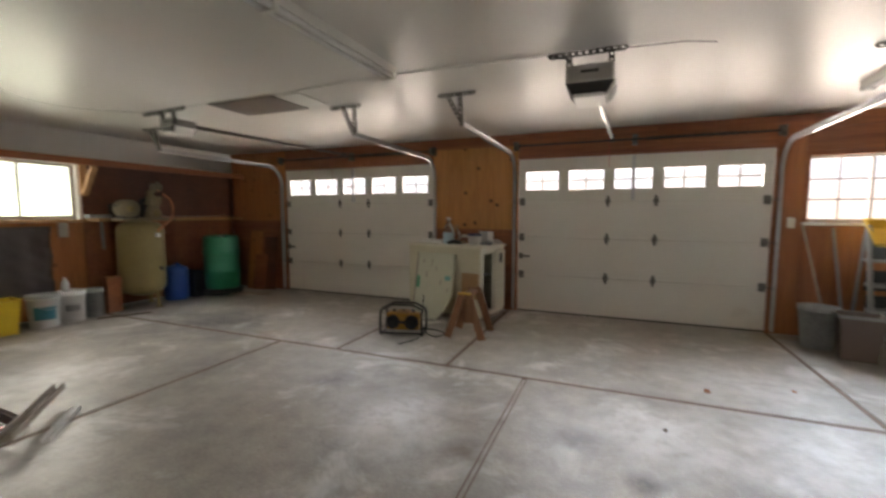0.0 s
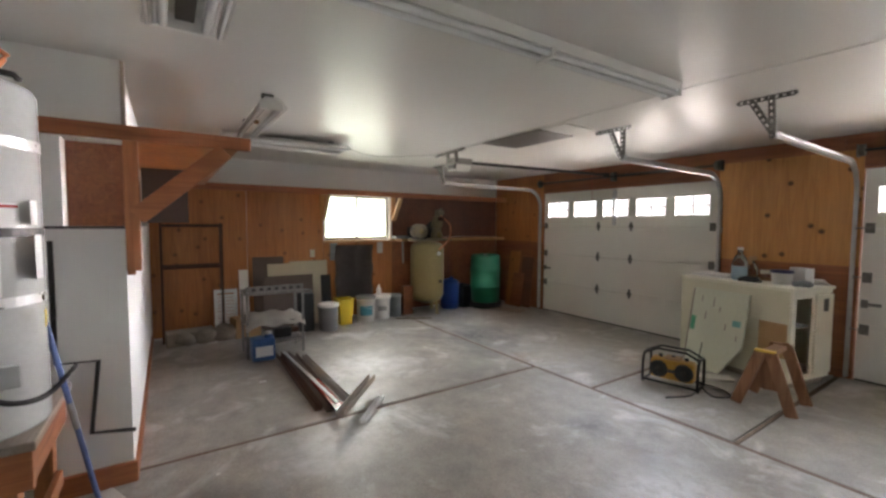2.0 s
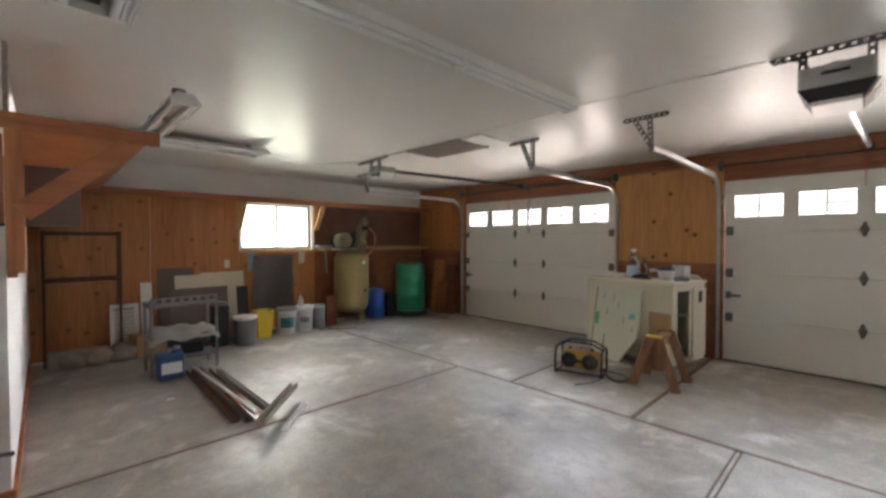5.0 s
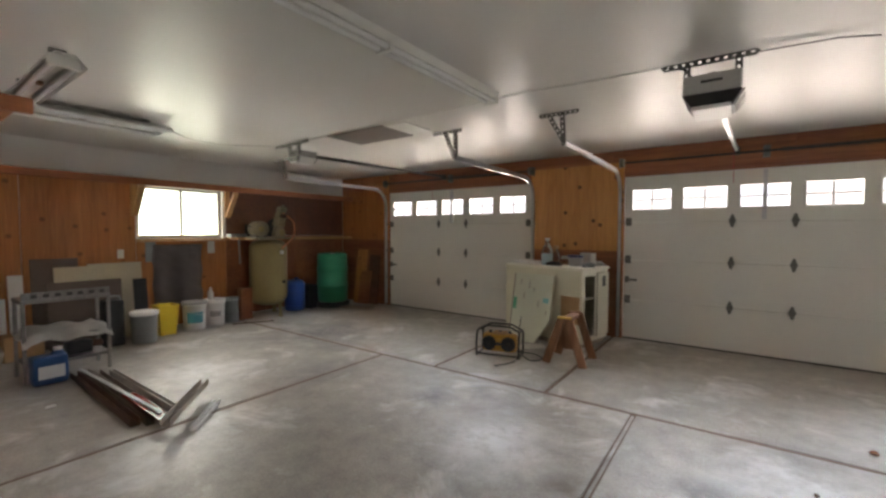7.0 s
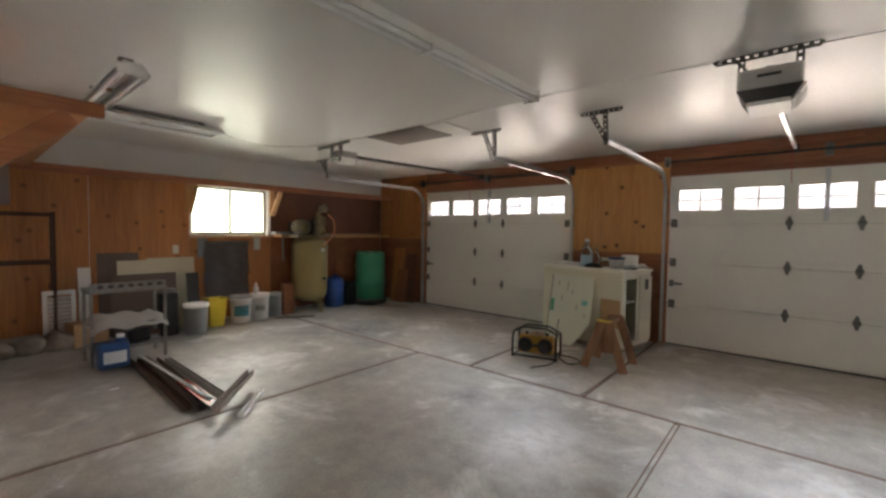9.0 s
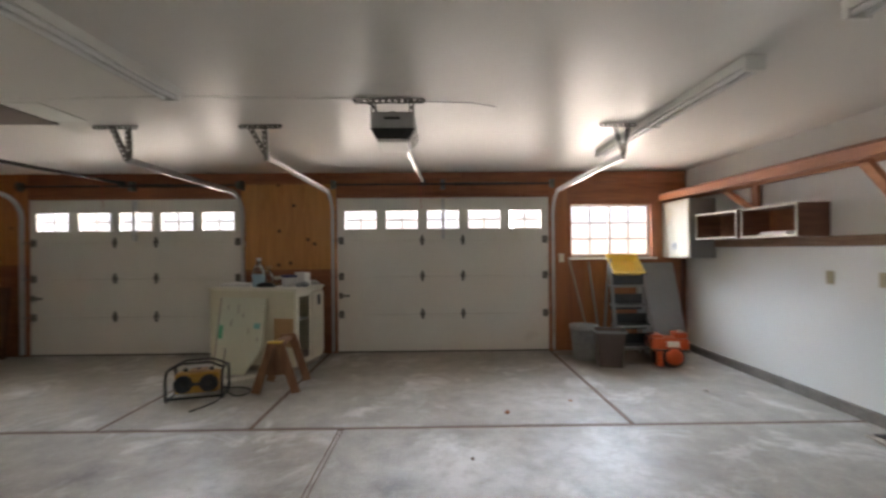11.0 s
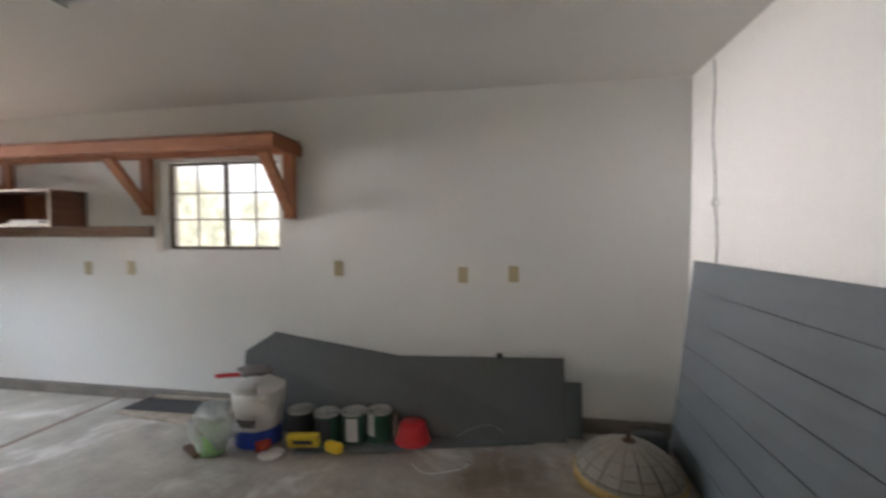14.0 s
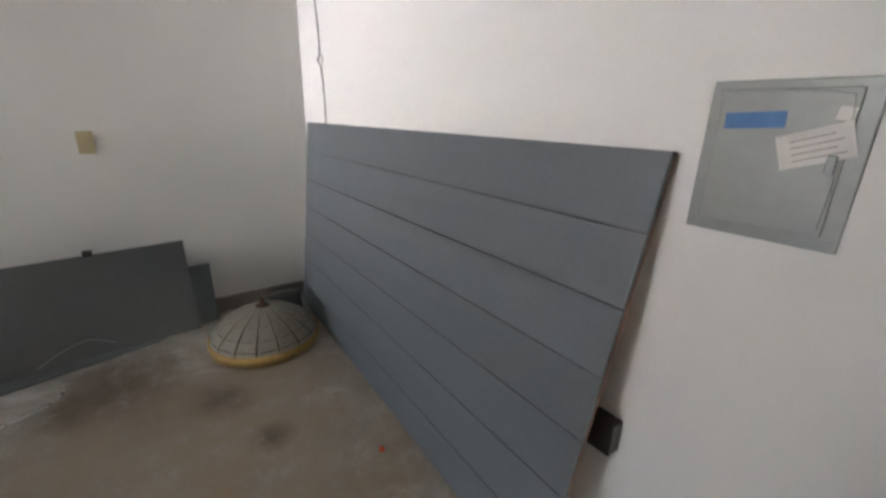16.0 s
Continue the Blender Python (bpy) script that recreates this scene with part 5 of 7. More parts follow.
x = BM()
bx(x, SX + 0.002, -0.9, YB2, YB2 + 0.03, 1.74, 1.86, 0.004)
tagged(part("wall_ledger", x, "pine"), "long wooden ledger board on the heater wall", "ledger")
tagged(part("wood_block", bx(BM(), -2.42, -2.02, YB2 + 0.031, YB2 + 0.10, 1.755, 1.845, 0.006), "beam_x"), "short timber block on the ledger board", "block")
j = thing("junction_box", pose(-1.60, YB2 + 0.031, 1.83), "grey metal junction box on the ledger board", "junction box")
part("box", bx(BM(), -0.05, 0.05, 0.0, 0.05, -0.05, 0.05, 0.004), "galv_dull", j)
tagged(part("wall_strap", bx(bx(BM(), -2.6, -0.9, YB2, YB2 + 0.012, 1.445, 1.475, 0.002), -1.95, -1.87, YB2 + 0.0125, YB2 + 0.03, 1.43, 1.52, 0.004), "dark_steel"), "dark steel strap bolted along the wall", "strap")
tagged(part("strap_tail", bx(BM(), -2.3, -1.82, -0.50, -0.49, 1.165, 1.205, 0.002), "label_white"), "pale metal strap end fixed beside the heater", "strap")
tagged(part("gas_pipe", pipe(BM(), [(-1.0, YB2 + 0.02, 0.77), (-2.05, YB2 + 0.02, 0.80), (-2.12, YB2 + 0.04, 0.88), (-2.12, YB2 + 0.04, 1.02)], 0.016), "black_iron"), "black iron gas pipe along the white wall", "pipe")
tagged(part("drain_pipe", pipe(BM(), [(SX + 0.015, -0.025, 1.40), (SX + 0.015, -0.025, 0.745), (SX + 0.015, 0.15, 0.735), (SX + 0.015, 0.11, 0.335), (SX + 0.015, 0.305, 0.305)], 0.012), "black_iron"), "dark drain pipe bent down the white stub wall", "pipe")

# ---- the far corner: compressor, barrels, buckets ----
c = thing("air_compressor", pose(-5.93, 4.20, 0), "upright khaki air compressor with motor and pump on top", "compressor")
part("tank", lathe(BM(), ((0, 0.16), (0.12, 0.17), (0.22, 0.21), (0.275, 0.28), (0.285, 0.34), (0.285, 1.08), (0.272, 1.14), (0.22, 1.19), (0.1, 1.22), (0, 1.225)), 36), "tank_gold", c)
for a in (10, 130, 250):
    q = BM()
    beam(q, (0.24 * math.cos(radians(a)), 0.24 * math.sin(radians(a)), 0.30), (0.26 * math.cos(radians(a)), 0.26 * math.sin(radians(a)), 0.0), 0.06, 0.012, 0.002)
    bx(q, 0.26 * math.cos(radians(a)) - 0.035, 0.26 * math.cos(radians(a)) + 0.035, 0.26 * math.sin(radians(a)) - 0.035, 0.26 * math.sin(radians(a)) + 0.035, 0.0, 0.012)
    part("leg", q, "tank_gold", c)
part("platform", bx(BM(), -0.20, 0.22, -0.34, 0.36, 1.225, 1.255, 0.006), "cast", c)
m_ = part("motor", lathe(BM(), ((0, 0.0), (0.05, 0.0), (0.095, 0.012), (0.118, 0.035), (0.118, 0.23), (0.10, 0.26), (0, 0.265)), 28, pose(-0.10, -0.17, 1.385, 0, 90, -8)), "cast", c, "round electric motor")
for k in range(5):
    part("cooling_rib", lathe(BM(), ((0.116, 0.0), (0.126, 0.003), (0.126, 0.010), (0.116, 0.013)), 28, pose(-0.055 + k * 0.036, -0.176, 1.385, 0, 90, -8)), "cast", m_)
part("end_bell", lathe(BM(), ((0, 0.02), (0.03, 0.018), (0.04, 0.006), (0.085, 0.0), (0.088, -0.01)), 24, pose(0.155, -0.205, 1.385, 0, 90, -8)), "tank_gold", m_)
part("motor_foot", bx(BM(), -0.08, 0.12, -0.27, -0.08, 1.256, 1.29, 0.006), "dark_steel", m_)
part("terminal_box", bx(BM(), -0.03, 0.07, -0.30, -0.26, 1.36, 1.44, 0.008), "dark_steel", m_)
pu = part("pump", lathe(BM(), ((0, 0), (0.10, 0.0), (0.105, 0.05), (0.085, 0.11), (0.075, 0.17), (0, 0.18)), 20, pose(0, 0.19, 1.256)), "cast", c, "cast pump block")
for k in range(8):
    part("cylinder_fin", bx(BM(), -0.078 + 0.002 * k, 0.078 - 0.002 * k, -0.075, 0.075, 0.0, 0.014, 0.004, pose(0, 0.19 + 0.006 * k, 1.44 + k * 0.027, -10, 0, 0)), "tank_gold", pu)
part("cylinder", rod(BM(), (0, 0.19, 1.40), (0, 0.25, 1.70), 0.058), "cast", pu)
part("head", bx(BM(), -0.065, 0.065, -0.06, 0.06, 0.0, 0.085, 0.015, pose(0, 0.245, 1.665, -10, 0, 0)), "cast", pu)
part("valve_cap", rod(BM(), (0.02, 0.26, 1.745), (0.02, 0.268, 1.785), 0.022), "cast", pu)
part("crank_cover", lathe(BM(), ((0, 0.03), (0.04, 0.028), (0.06, 0.0)), 20, pose(0.10, 0.19, 1.33, 0, 90, 0)), "tank_gold", pu)
part("flywheel", lathe(BM(), ((0.05, 0), (0.15, 0.0), (0.16, 0.02), (0.15, 0.04), (0.05, 0.04)), 28, pose(-0.13, 0.185, 1.40, 0, 90, 0)), "black_iron", c)
part("intake_filter", rod(BM(), (0.07, 0.20, 1.60), (0.15, 0.22, 1.60), 0.035), "rust", c)
part("belt_guard", bx(BM(), -0.17, -0.155, -0.30, 0.34, 1.26, 1.46, 0.01), "dark_steel", c)
part("air_line", pipe(BM(), smooth_path([(0.06, 0.24, 1.65), (0.20, 0.33, 1.50), (0.22, 0.32, 1.28), (0.26, 0.20, 1.18), (0.285, 0.06, 1.08)]), 0.012), "copper", c)
part("gauge", rod(BM(), (0.282, 0.05, 1.02), (0.31, 0.055, 1.02), 0.03), "label_white", c)
part("drain_plug", rod(BM(), (0.275, 0.08, 0.55), (0.31, 0.09, 0.55), 0.025), "dark_steel", c)

bk = thing("pulley_guard", pose(-6.16, 3.83, 1.256), "grey tool clutter on the plank beside the compressor", "clutter")
part("bracket", bx(BM(), -0.05, 0.10, -0.16, 0.10, 0.0, 0.05, 0.01), "galv_dull", bk)
part("strut", beam(BM(), (0.12, -0.05, -0.04), (0.02, 0.02, -0.42), 0.03, 0.02), "galv_dull", bk)

b = thing("green_barrel", pose(-5.74, 5.34, 0), "green plastic barrel standing on a black dolly", "barrel")
part("dolly", lathe(BM(), ((0, 0.0), (0.27, 0.0), (0.30, 0.03), (0.30, 0.085), (0.27, 0.10), (0, 0.10)), 24), "black", b)
part("drum", lathe(BM(), ((0, 0.10), (0.24, 0.10), (0.262, 0.13), (0.27, 0.36), (0.278, 0.375), (0.278, 0.40), (0.27, 0.415), (0.27, 0.66), (0.278, 0.675), (0.278, 0.70), (0.27, 0.715), (0.262, 0.93), (0.24, 0.96), (0.225, 0.955), (0.22, 0.94), (0, 0.94)), 36), "green_barrel", b)
part("bung", rod(BM(), (0.10, -0.08, 0.94), (0.10, -0.08, 0.965), 0.04), "bucket_white", b)
part("bung", rod(BM(), (-0.12, 0.06, 0.94), (-0.12, 0.06, 0.962), 0.03), "green_barrel", b)
b = thing("blue_drum", pose(-5.98, 4.72, 0), "small blue plastic drum beside the compressor", "drum")
part("body", lathe(BM(), ((0, 0), (0.15, 0.0), (0.165, 0.03), (0.165, 0.44), (0.14, 0.50), (0.05, 0.53), (0, 0.53)), 28), "blue_barrel", b)
part("cap", rod(BM(), (0.04, 0, 0.52), (0.04, 0, 0.56), 0.03), "blue_barrel", b)
d = thing("dark_crate", pose(-6.02, 5.02, 0), "dark plastic crate in the shadow under the plank shelf", "crate")
q = BM()
bx(q, -0.18, 0.18, -0.10, 0.10, 0.0, 0.02)
for a, bb, e, g_ in ((-0.18, -0.165, -0.10, 0.10), (0.165, 0.18, -0.10, 0.10), (-0.165, 0.165, -0.10, -0.085), (-0.165, 0.165, 0.085, 0.10)):
    bx(q, a, bb, e, g_, 0.02, 0.40, 0.003)
part("body", q, "black", d)
for x0, y0, a, h, mat, name, lab in ((-5.60, 5.90, 8, 1.02, "ply", "plywood_offcut", "tall plywood offcut leaning in the corner"), (-5.28, 5.93, 5, 0.92, "ply_dark", "dark_board", "dark board leaning against the plywood wall"),
                                     (-5.45, 5.86, 10, 0.62, "ply_red", "short_board", "short reddish board leaning in the corner")):
    q = BM()
    bx(q, -0.13, 0.13, -0.009, 0.009, 0.0, h, 0.003)
    tagged(part(name, q, mat, None, "", pose(x0, y0 - h * math.sin(radians(a)) * 0.5, 0.002, -a, 0, 0)), lab, "board")
tagged(part("scrap_board", bx(BM(), -0.30, 0.30, -0.12, 0.12, 0.0, 0.022, 0.003), "dusty_wood", None, "", pose(-5.25, 5.45, 0.001, 0, 0, 20)), "flat scrap of board on the floor", "board")
tagged(part("floor_rod", rod(BM(), (-0.28, 0, 0.009), (0.28, 0, 0.009), 0.008), "rust", None, "", pose(-5.55, 3.72, 0, 0, 0, 62)), "short rusty rod lying on the concrete", "rod")


def bucket(name, x, y, r0, r1, h, mat, label, lid=None, band=None, handle=True, category="bucket"):
    o = thing(name, pose(x, y, 0), label, category)
    part("shell", lathe(BM(), ((0, 0), (r0 - 0.006, 0), (r0, 0.008), (r1 - 0.006, h - 0.05), (r1 + 0.004, h - 0.045), (r1 + 0.004, h - 0.03), (r1, h - 0.028), (r1 + 0.004, h - 0.004), (r1, h), (r1 - 0.008, h), (r0 - 0.01, 0.02), (0, 0.02)), 30), mat, o)
    if lid:
        part("lid", lathe(BM(), ((r1 + 0.006, h - 0.03), (r1 + 0.008, h + 0.006), (r1 - 0.01, h + 0.012), (r1 - 0.02, h + 0.004), (0, h + 0.004)), 30), lid, o)
    if band:
        z0, z1, a0, a1, bm_ = band
        rr = r0 + (r1 - r0) * (z1 / h) + 0.0005
        part("label", patch(BM(), rr, a0, a1, z0, z1, 14), bm_, o)
    if handle:
        part("bail", pipe(BM(), smooth_path([(0, -r1 - 0.006, h - 0.06), (r1 * 0.75, -r1 * 0.6, h - 0.13), (r1 + 0.015, 0, h - 0.16), (r1 * 0.75, r1 * 0.6, h - 0.13), (0, r1 + 0.006, h - 0.06)]), 0.003, 5), "tin", o)
    return o


o = thing("yellow_bin", pose(-5.84, 2.68, 0) @ Matrix.Diagonal((0.8, 0.8, 0.97, 1)), "bright yellow square plastic bin", "bin")
q = BM()
vs = [[q.verts.new((sx * k, sy * k, z)) for sx, sy in ((-1, -1), (1, -1), (1, 1), (-1, 1))] for k, z in ((0.11, 0.0), (0.145, 0.385), (0.155, 0.39), (0.155, 0.40), (0.138, 0.40), (0.105, 0.015))]
for a, bb in zip(vs, vs[1:]):
    for i in range(4):
        q.faces.new((a[i], a[(i + 1) % 4], bb[(i + 1) % 4], bb[i]))
q.faces.new(vs[0])
q.faces.new(vs[-1])
part("body", q, "yellow", o)
bk_ = bucket("paint_bucket", -5.86, 3.04, 0.13, 0.15, 0.375, "bucket_white", "white paint bucket with a teal label and grey lid", "grey_plastic", (0.10, 0.25, -60, 20, "teal_label"))
bucket("paint_bucket", -5.88, 3.32, 0.125, 0.14, 0.37, "bucket_white", "white plastic bucket with a small printed label", "bucket_white", (0.14, 0.22, -50, 10, "ink_grey"))
q = bucket("metal_can", -5.92, 3.58, 0.105, 0.105, 0.36, "galv_dull", "dull grey metal can", None, None, False, "can")
tagged(part("bottle", lathe(BM(), ((0, 0), (0.035, 0), (0.038, 0.02), (0.038, 0.10), (0.015, 0.14), (0.013, 0.17), (0, 0.17)), 18), "bucket_white", None, "", pose(-5.88, 3.27, 0.375)), "white bottle standing on a bucket lid", "bottle")
tagged(part("upright_plank", bx(BM(), -0.05, 0.05, -0.09, 0.09, 0, 0.48, 0.004), "ply_red", None, "", pose(-5.92, 3.80, 0)), "short reddish-brown plank standing on end", "plank")
bucket("trash_can", -5.60, 2.36, 0.125, 0.143, 0.37, "grey_plastic", "round grey plastic waste can with a rim", "bucket_white", None, False, "waste can")
o = thing("black_case", pose(-5.72, 2.08, 0), "tall black plastic tool case standing on the floor", "case")
part("body", bx(BM(), -0.09, 0.09, -0.10, 0.10, 0.0, 0.54, 0.03), "black", o)
part("handle", pipe(BM(), smooth_path([(0.05, -0.06, 0.52), (0.05, -0.05, 0.58), (0.05, 0.05, 0.58), (0.05, 0.06, 0.52)]), 0.012), "grey_plastic", o)

# padded blanket under the window
pd = BM()
nx, nz = 16, 18
grid = [[pd.verts.new((XL + 0.04 + 0.012 * math.sin(i * 0.9) + 0.006 * math.sin(j * 1.7 + i), 2.68 + 0.62 * i / nx + 0.01 * math.sin(j * 0.8), 0.32 + 0.84 * j / nz)) for j in range(nz + 1)] for i in range(nx + 1)]
for i in range(nx):
    for j in range(nz):
        fc = pd.faces.new((grid[i][j], grid[i + 1][j], grid[i + 1][j + 1], grid[i][j + 1]))
        fc.smooth = True
r_ = bmesh.ops.solidify(pd, geom=list(pd.faces), thickness=0.015)
tagged(part("moving_pad", pd, "pad"), "grey-brown moving blanket hung under the window", "blanket")
for y0, y1, z0, z1, mat in ((2.60, 2.72, 0.93, 1.20, "galv_dull"), (3.40, 3.50, 1.02, 1.20, "cloth")):
    tagged(part("hanging_rag", bx(BM(), XL + 0.02, XL + 0.035, y0, y1, z0, z1, 0.006), mat), "pale rag hanging from the window sill", "rag")
tagged(part("window_sill", bx(BM(), XL + 0.013, XL + 0.10, 2.48, 3.70, 1.215, 1.243, 0.004), "pine_y"), "pale wooden sill under the window", "sill", kind="structure")

# ---- boards and rack by the plywood wall ----


def leaner(name, y0, y1, h, mat, label, off=0.0, tilt=7, t=0.018):
    """A sheet leaning on the left wall."""
    q = bx(BM(), -t, 0, -(y1 - y0) / 2, (y1 - y0) / 2, 0, h, 0.003)
    return tagged(part(name, q, mat, None, "", pose(XL + 0.03 + off + h * math.sin(radians(tilt)), (y0 + y1) / 2, 0.0, 0, -tilt, 0)), label, "board", "boards leaning on the wall")


leaner("brown_sheet", 1.48, 1.90, 1.03, "brown_board", "dark brown sheet leaning against plywood")
leaner("cream_sheet", 1.98, 2.54, 0.95, "cream_board", "cream painted sheet leaning against plywood", 0.02)
leaner("cream_board", 1.66, 2.14, 0.93, "cream_board", "narrow cream board behind the cart", 0.09)
leaner("brown_board", 1.58, 2.28, 0.76, "brown_board", "brown sheet leaning in front of cream boards", 0.15)
leaner("white_board", 1.30, 1.42, 0.86, "bucket_white", "narrow white board leaning on the wall", 0.02)
leaner("dark_board", 2.40, 2.55, 0.74, "black", "thin dark board leaning by the window", 0.16)
o = thing("louvre_door", pose(-6.02, 1.12, 0.0, 0, -6, 0), "small white slatted door leaning on the wall", "door")
part("frame", bx(bx(bx(bx(BM(), 0, 0.025, -0.14, -0.10, 0, 0.62, 0.003), 0, 0.025, 0.10, 0.14, 0, 0.62, 0.003), 0, 0.025, -0.10, 0.10, 0, 0.05, 0.003), 0, 0.025, -0.10, 0.10, 0.57, 0.62, 0.003), "bucket_white", o)
for k in range(11):
    part("slat", bx(BM(), 0.004, 0.010, -0.10, 0.10, -0.02, 0.02, 0, pose(0.0, 0, 0.085 + k * 0.045, 0, 30, 0)), "bucket_white", o)
o = thing("plastic_bags", pose(-5.85, 0.92, 0), "heap of dusty grey-beige plastic bags on the floor", "bags")
rr = random.Random(5)
for k in range(3):
    q = BM()
    bmesh.ops.create_icosphere(q, subdivisions=3, radius=0.14 - 0.02 * k)
    for v_ in q.verts:
        v_.co *= 1 + 0.35 * noise.noise(v_.co * 9 + Vector((k * 5, 0, 0)))
        v_.co.z = max(v_.co.z * 0.8, -0.09)
    for fc in q.faces:
        fc.smooth = True
    part("bag", q, "dusty_cloth", o, "", Matrix.Translation((0.05 * k, -0.22 * k + 0.16, 0.09)))
tagged(part("flat_carton", bx(BM(), -0.13, 0.13, -0.26, 0.26, 0.0, 0.16, 0.006), "dusty_cloth", None, "", pose(-5.90, 0.70, 0.0, 0, 0, 4)), "low dusty grey carton on the floor", "carton")
o = thing("metal_rack", pose(-6.08, 0.0, 0.0), "rusty dark angle-iron rack against the plywood wall", "rack")
for y in (0.42, 1.08):
    for x in (-0.10, 0.10):
        part("post", bx(BM(), x - 0.014, x + 0.014, y - 0.014, y + 0.014, 0, 1.50, 0.002), "rust", o)
for z in (0.955, 1.478):
    for x in (-0.10, 0.10):
        part("rail", bx(BM(), x - 0.012, x + 0.012, 0.434, 1.066, z - 0.03, z + 0.012, 0.002), "rust", o)
    for y in (0.42, 1.08):
        part("rail", bx(BM(), -0.086, 0.086, y - 0.012, y + 0.012, z - 0.03, z + 0.012, 0.002), "rust", o)
tagged(part("carton", bx(BM(), -0.12, 0.12, -0.16, 0.16, 0, 0.26, 0.006), "cardboard", None, "", pose(-5.9, 1.33, 0.0, 0, 0, 12)), "low brown carton on the floor by the rack", "carton")

# ---- steel cart ----
o = thing("utility_cart", pose(-4.98, 1.495, 0), "small grey steel cart with three shelves", "cart")
for x in (-0.17, 0.17):
    for y in (-0.30, 0.30):
        part("leg", bx(BM(), x - 0.013, x + 0.013, y - 0.013, y + 0.013, 0.0, 0.72, 0.002), "cart_steel", o)
for z, h in ((0.135, 0.03), (0.36, 0.03)):
    part("shelf", bx(BM(), -0.17, 0.17, -0.288, 0.288, z, z + h, 0.004), "cart_steel", o)
part("shelf", bx(BM(), -0.18, 0.18, -0.32, 0.32, 0.70, 0.735, 0.006), "cart_steel", o, "top tray")
part("tray_lip", bx(BM(), 0.16, 0.175, -0.31, 0.31, 0.735, 0.80, 0.004), "cart_steel", o)
for k in range(7):
    part("tool_slot", bx(BM(), 0.1755, 0.179, -0.25 + k * 0.08, -0.21 + k * 0.08, 0.75, 0.78, 0.001), "ink", o)
cl = BM()
n1, n2 = 14, 20
g2 = []
for i in range(n1 + 1):
    row = []
    for j in range(n2 + 1):
        u, v_ = i / n1 - 0.5, j / n2 - 0.5
        x, y = u * 0.45, v_ * 0.64
        z = 0.425 + 0.014 * math.sin(9 * u + 3 * v_) + 0.012 * math.sin(17 * v_) + 0.01 * math.sin(23 * u - 14 * v_)
        over = max(0, abs(v_) - 0.40) + max(0, u - 0.34)
        row.append(cl.verts.new((x, y, z - over * 0.4)))
    g2.append(row)
for i in range(n1):
    for j in range(n2):
        fc = cl.faces.new((g2[i][j], g2[i + 1][j], g2[i + 1][j + 1], g2[i][j + 1]))
        fc.smooth = True
bmesh.ops.solidify(cl, geom=list(cl.faces), thickness=0.012)
tagged(part("drop_cloth", cl, "cloth", None, "", pose(-4.98, 1.495, 0)), "crumpled off-white drop cloth on the cart shelf", "cloth")
o = thing("hand_tool", pose(-4.95, 1.60, 0.166), "dark power tool on the bottom of the cart", "tool")
part("body", bx(BM(), -0.07, 0.07, -0.11, 0.09, 0, 0.12, 0.03), "black", o)
part("grip", bx(BM(), -0.03, 0.03, 0.08, 0.18, 0.04, 0.10, 0.015), "rust", o)
o = thing("jug", pose(-4.70, 1.33, 0), "blue plastic jug with a white label on the floor", "jug")
part("body", bx(BM(), -0.085, 0.085, -0.12, 0.12, 0.0, 0.25, 0.03), "blue_jug", o)
part("neck", lathe(BM(), ((0.06, 0.245), (0.035, 0.275), (0.028, 0.29), (0, 0.29)), 18, Matrix.Translation((0, 0.06, 0))), "blue_jug", o)
part("cap", rod(BM(), (0, 0.06, 0.285), (0, 0.06, 0.31), 0.032), "bucket_white", o)
part("label", bx(BM(), 0.0855, 0.087, -0.085, 0.09, 0.06, 0.17), "label_white", o)

# ---- strips on the floor ----


def floor_strip(p0, p1, w, h, mat, label, z=0.0, name="metal_strip"):
    a, b_ = Vector((*p0, z)), Vector((*p1, z))
    L = (b_ - a).length
    ang = math.degrees(math.atan2(b_.y - a.y, b_.x - a.x))
    q = BM()
    t = 0.006
    bx(q, 0, L, -w / 2, w / 2, 0, t, 0.001)
    bx(q, 0, L, -w / 2, -w / 2 + t, t, h, 0.001)
    bx(q, 0, L, w / 2 - t, w / 2, t, h, 0.001)
    return tagged(part(name, q, mat, None, "", pose(a.x, a.y, z, 0, 0, ang)), label, "trim strip", "strips in a heap on the floor")


floor_strip((-4.72, 1.50), (-3.12, 1.46), 0.06, 0.05, "rust", "dark bronze channel lying on the concrete")
floor_strip((-4.68, 1.57), (-3.05, 1.53), 0.055, 0.06, "brown_board", "dusty brown channel lying in the heap")
floor_strip((-4.62, 1.64), (-2.96, 1.60), 0.06, 0.045, "brown_board", "brown channel lying in the heap")
floor_strip((-4.50, 1.72), (-3.06, 1.71), 0.04, 0.06, "silver_trim", "bright metal edge strip on the floor")
floor_strip((-3.62, 1.57), (-2.88, 1.56), 0.08, 0.012, "maroon", "dark red strip on top of the heap", 0.072)
floor_strip((-4.60, 1.52), (-3.00, 1.57), 0.022, 0.012, "tube", "thin white strip lying across the heap", 0.085)
floor_strip((-2.74, 1.50), (-3.30, 2.00), 0.06, 0.05, "dusty_wood", "grey metal channel crossing the end of the heap", 0.088)
floor_strip((-2.72, 1.66), (-3.06, 1.98), 0.045, 0.03, "bucket_white", "white strip crossing the end of the heap")

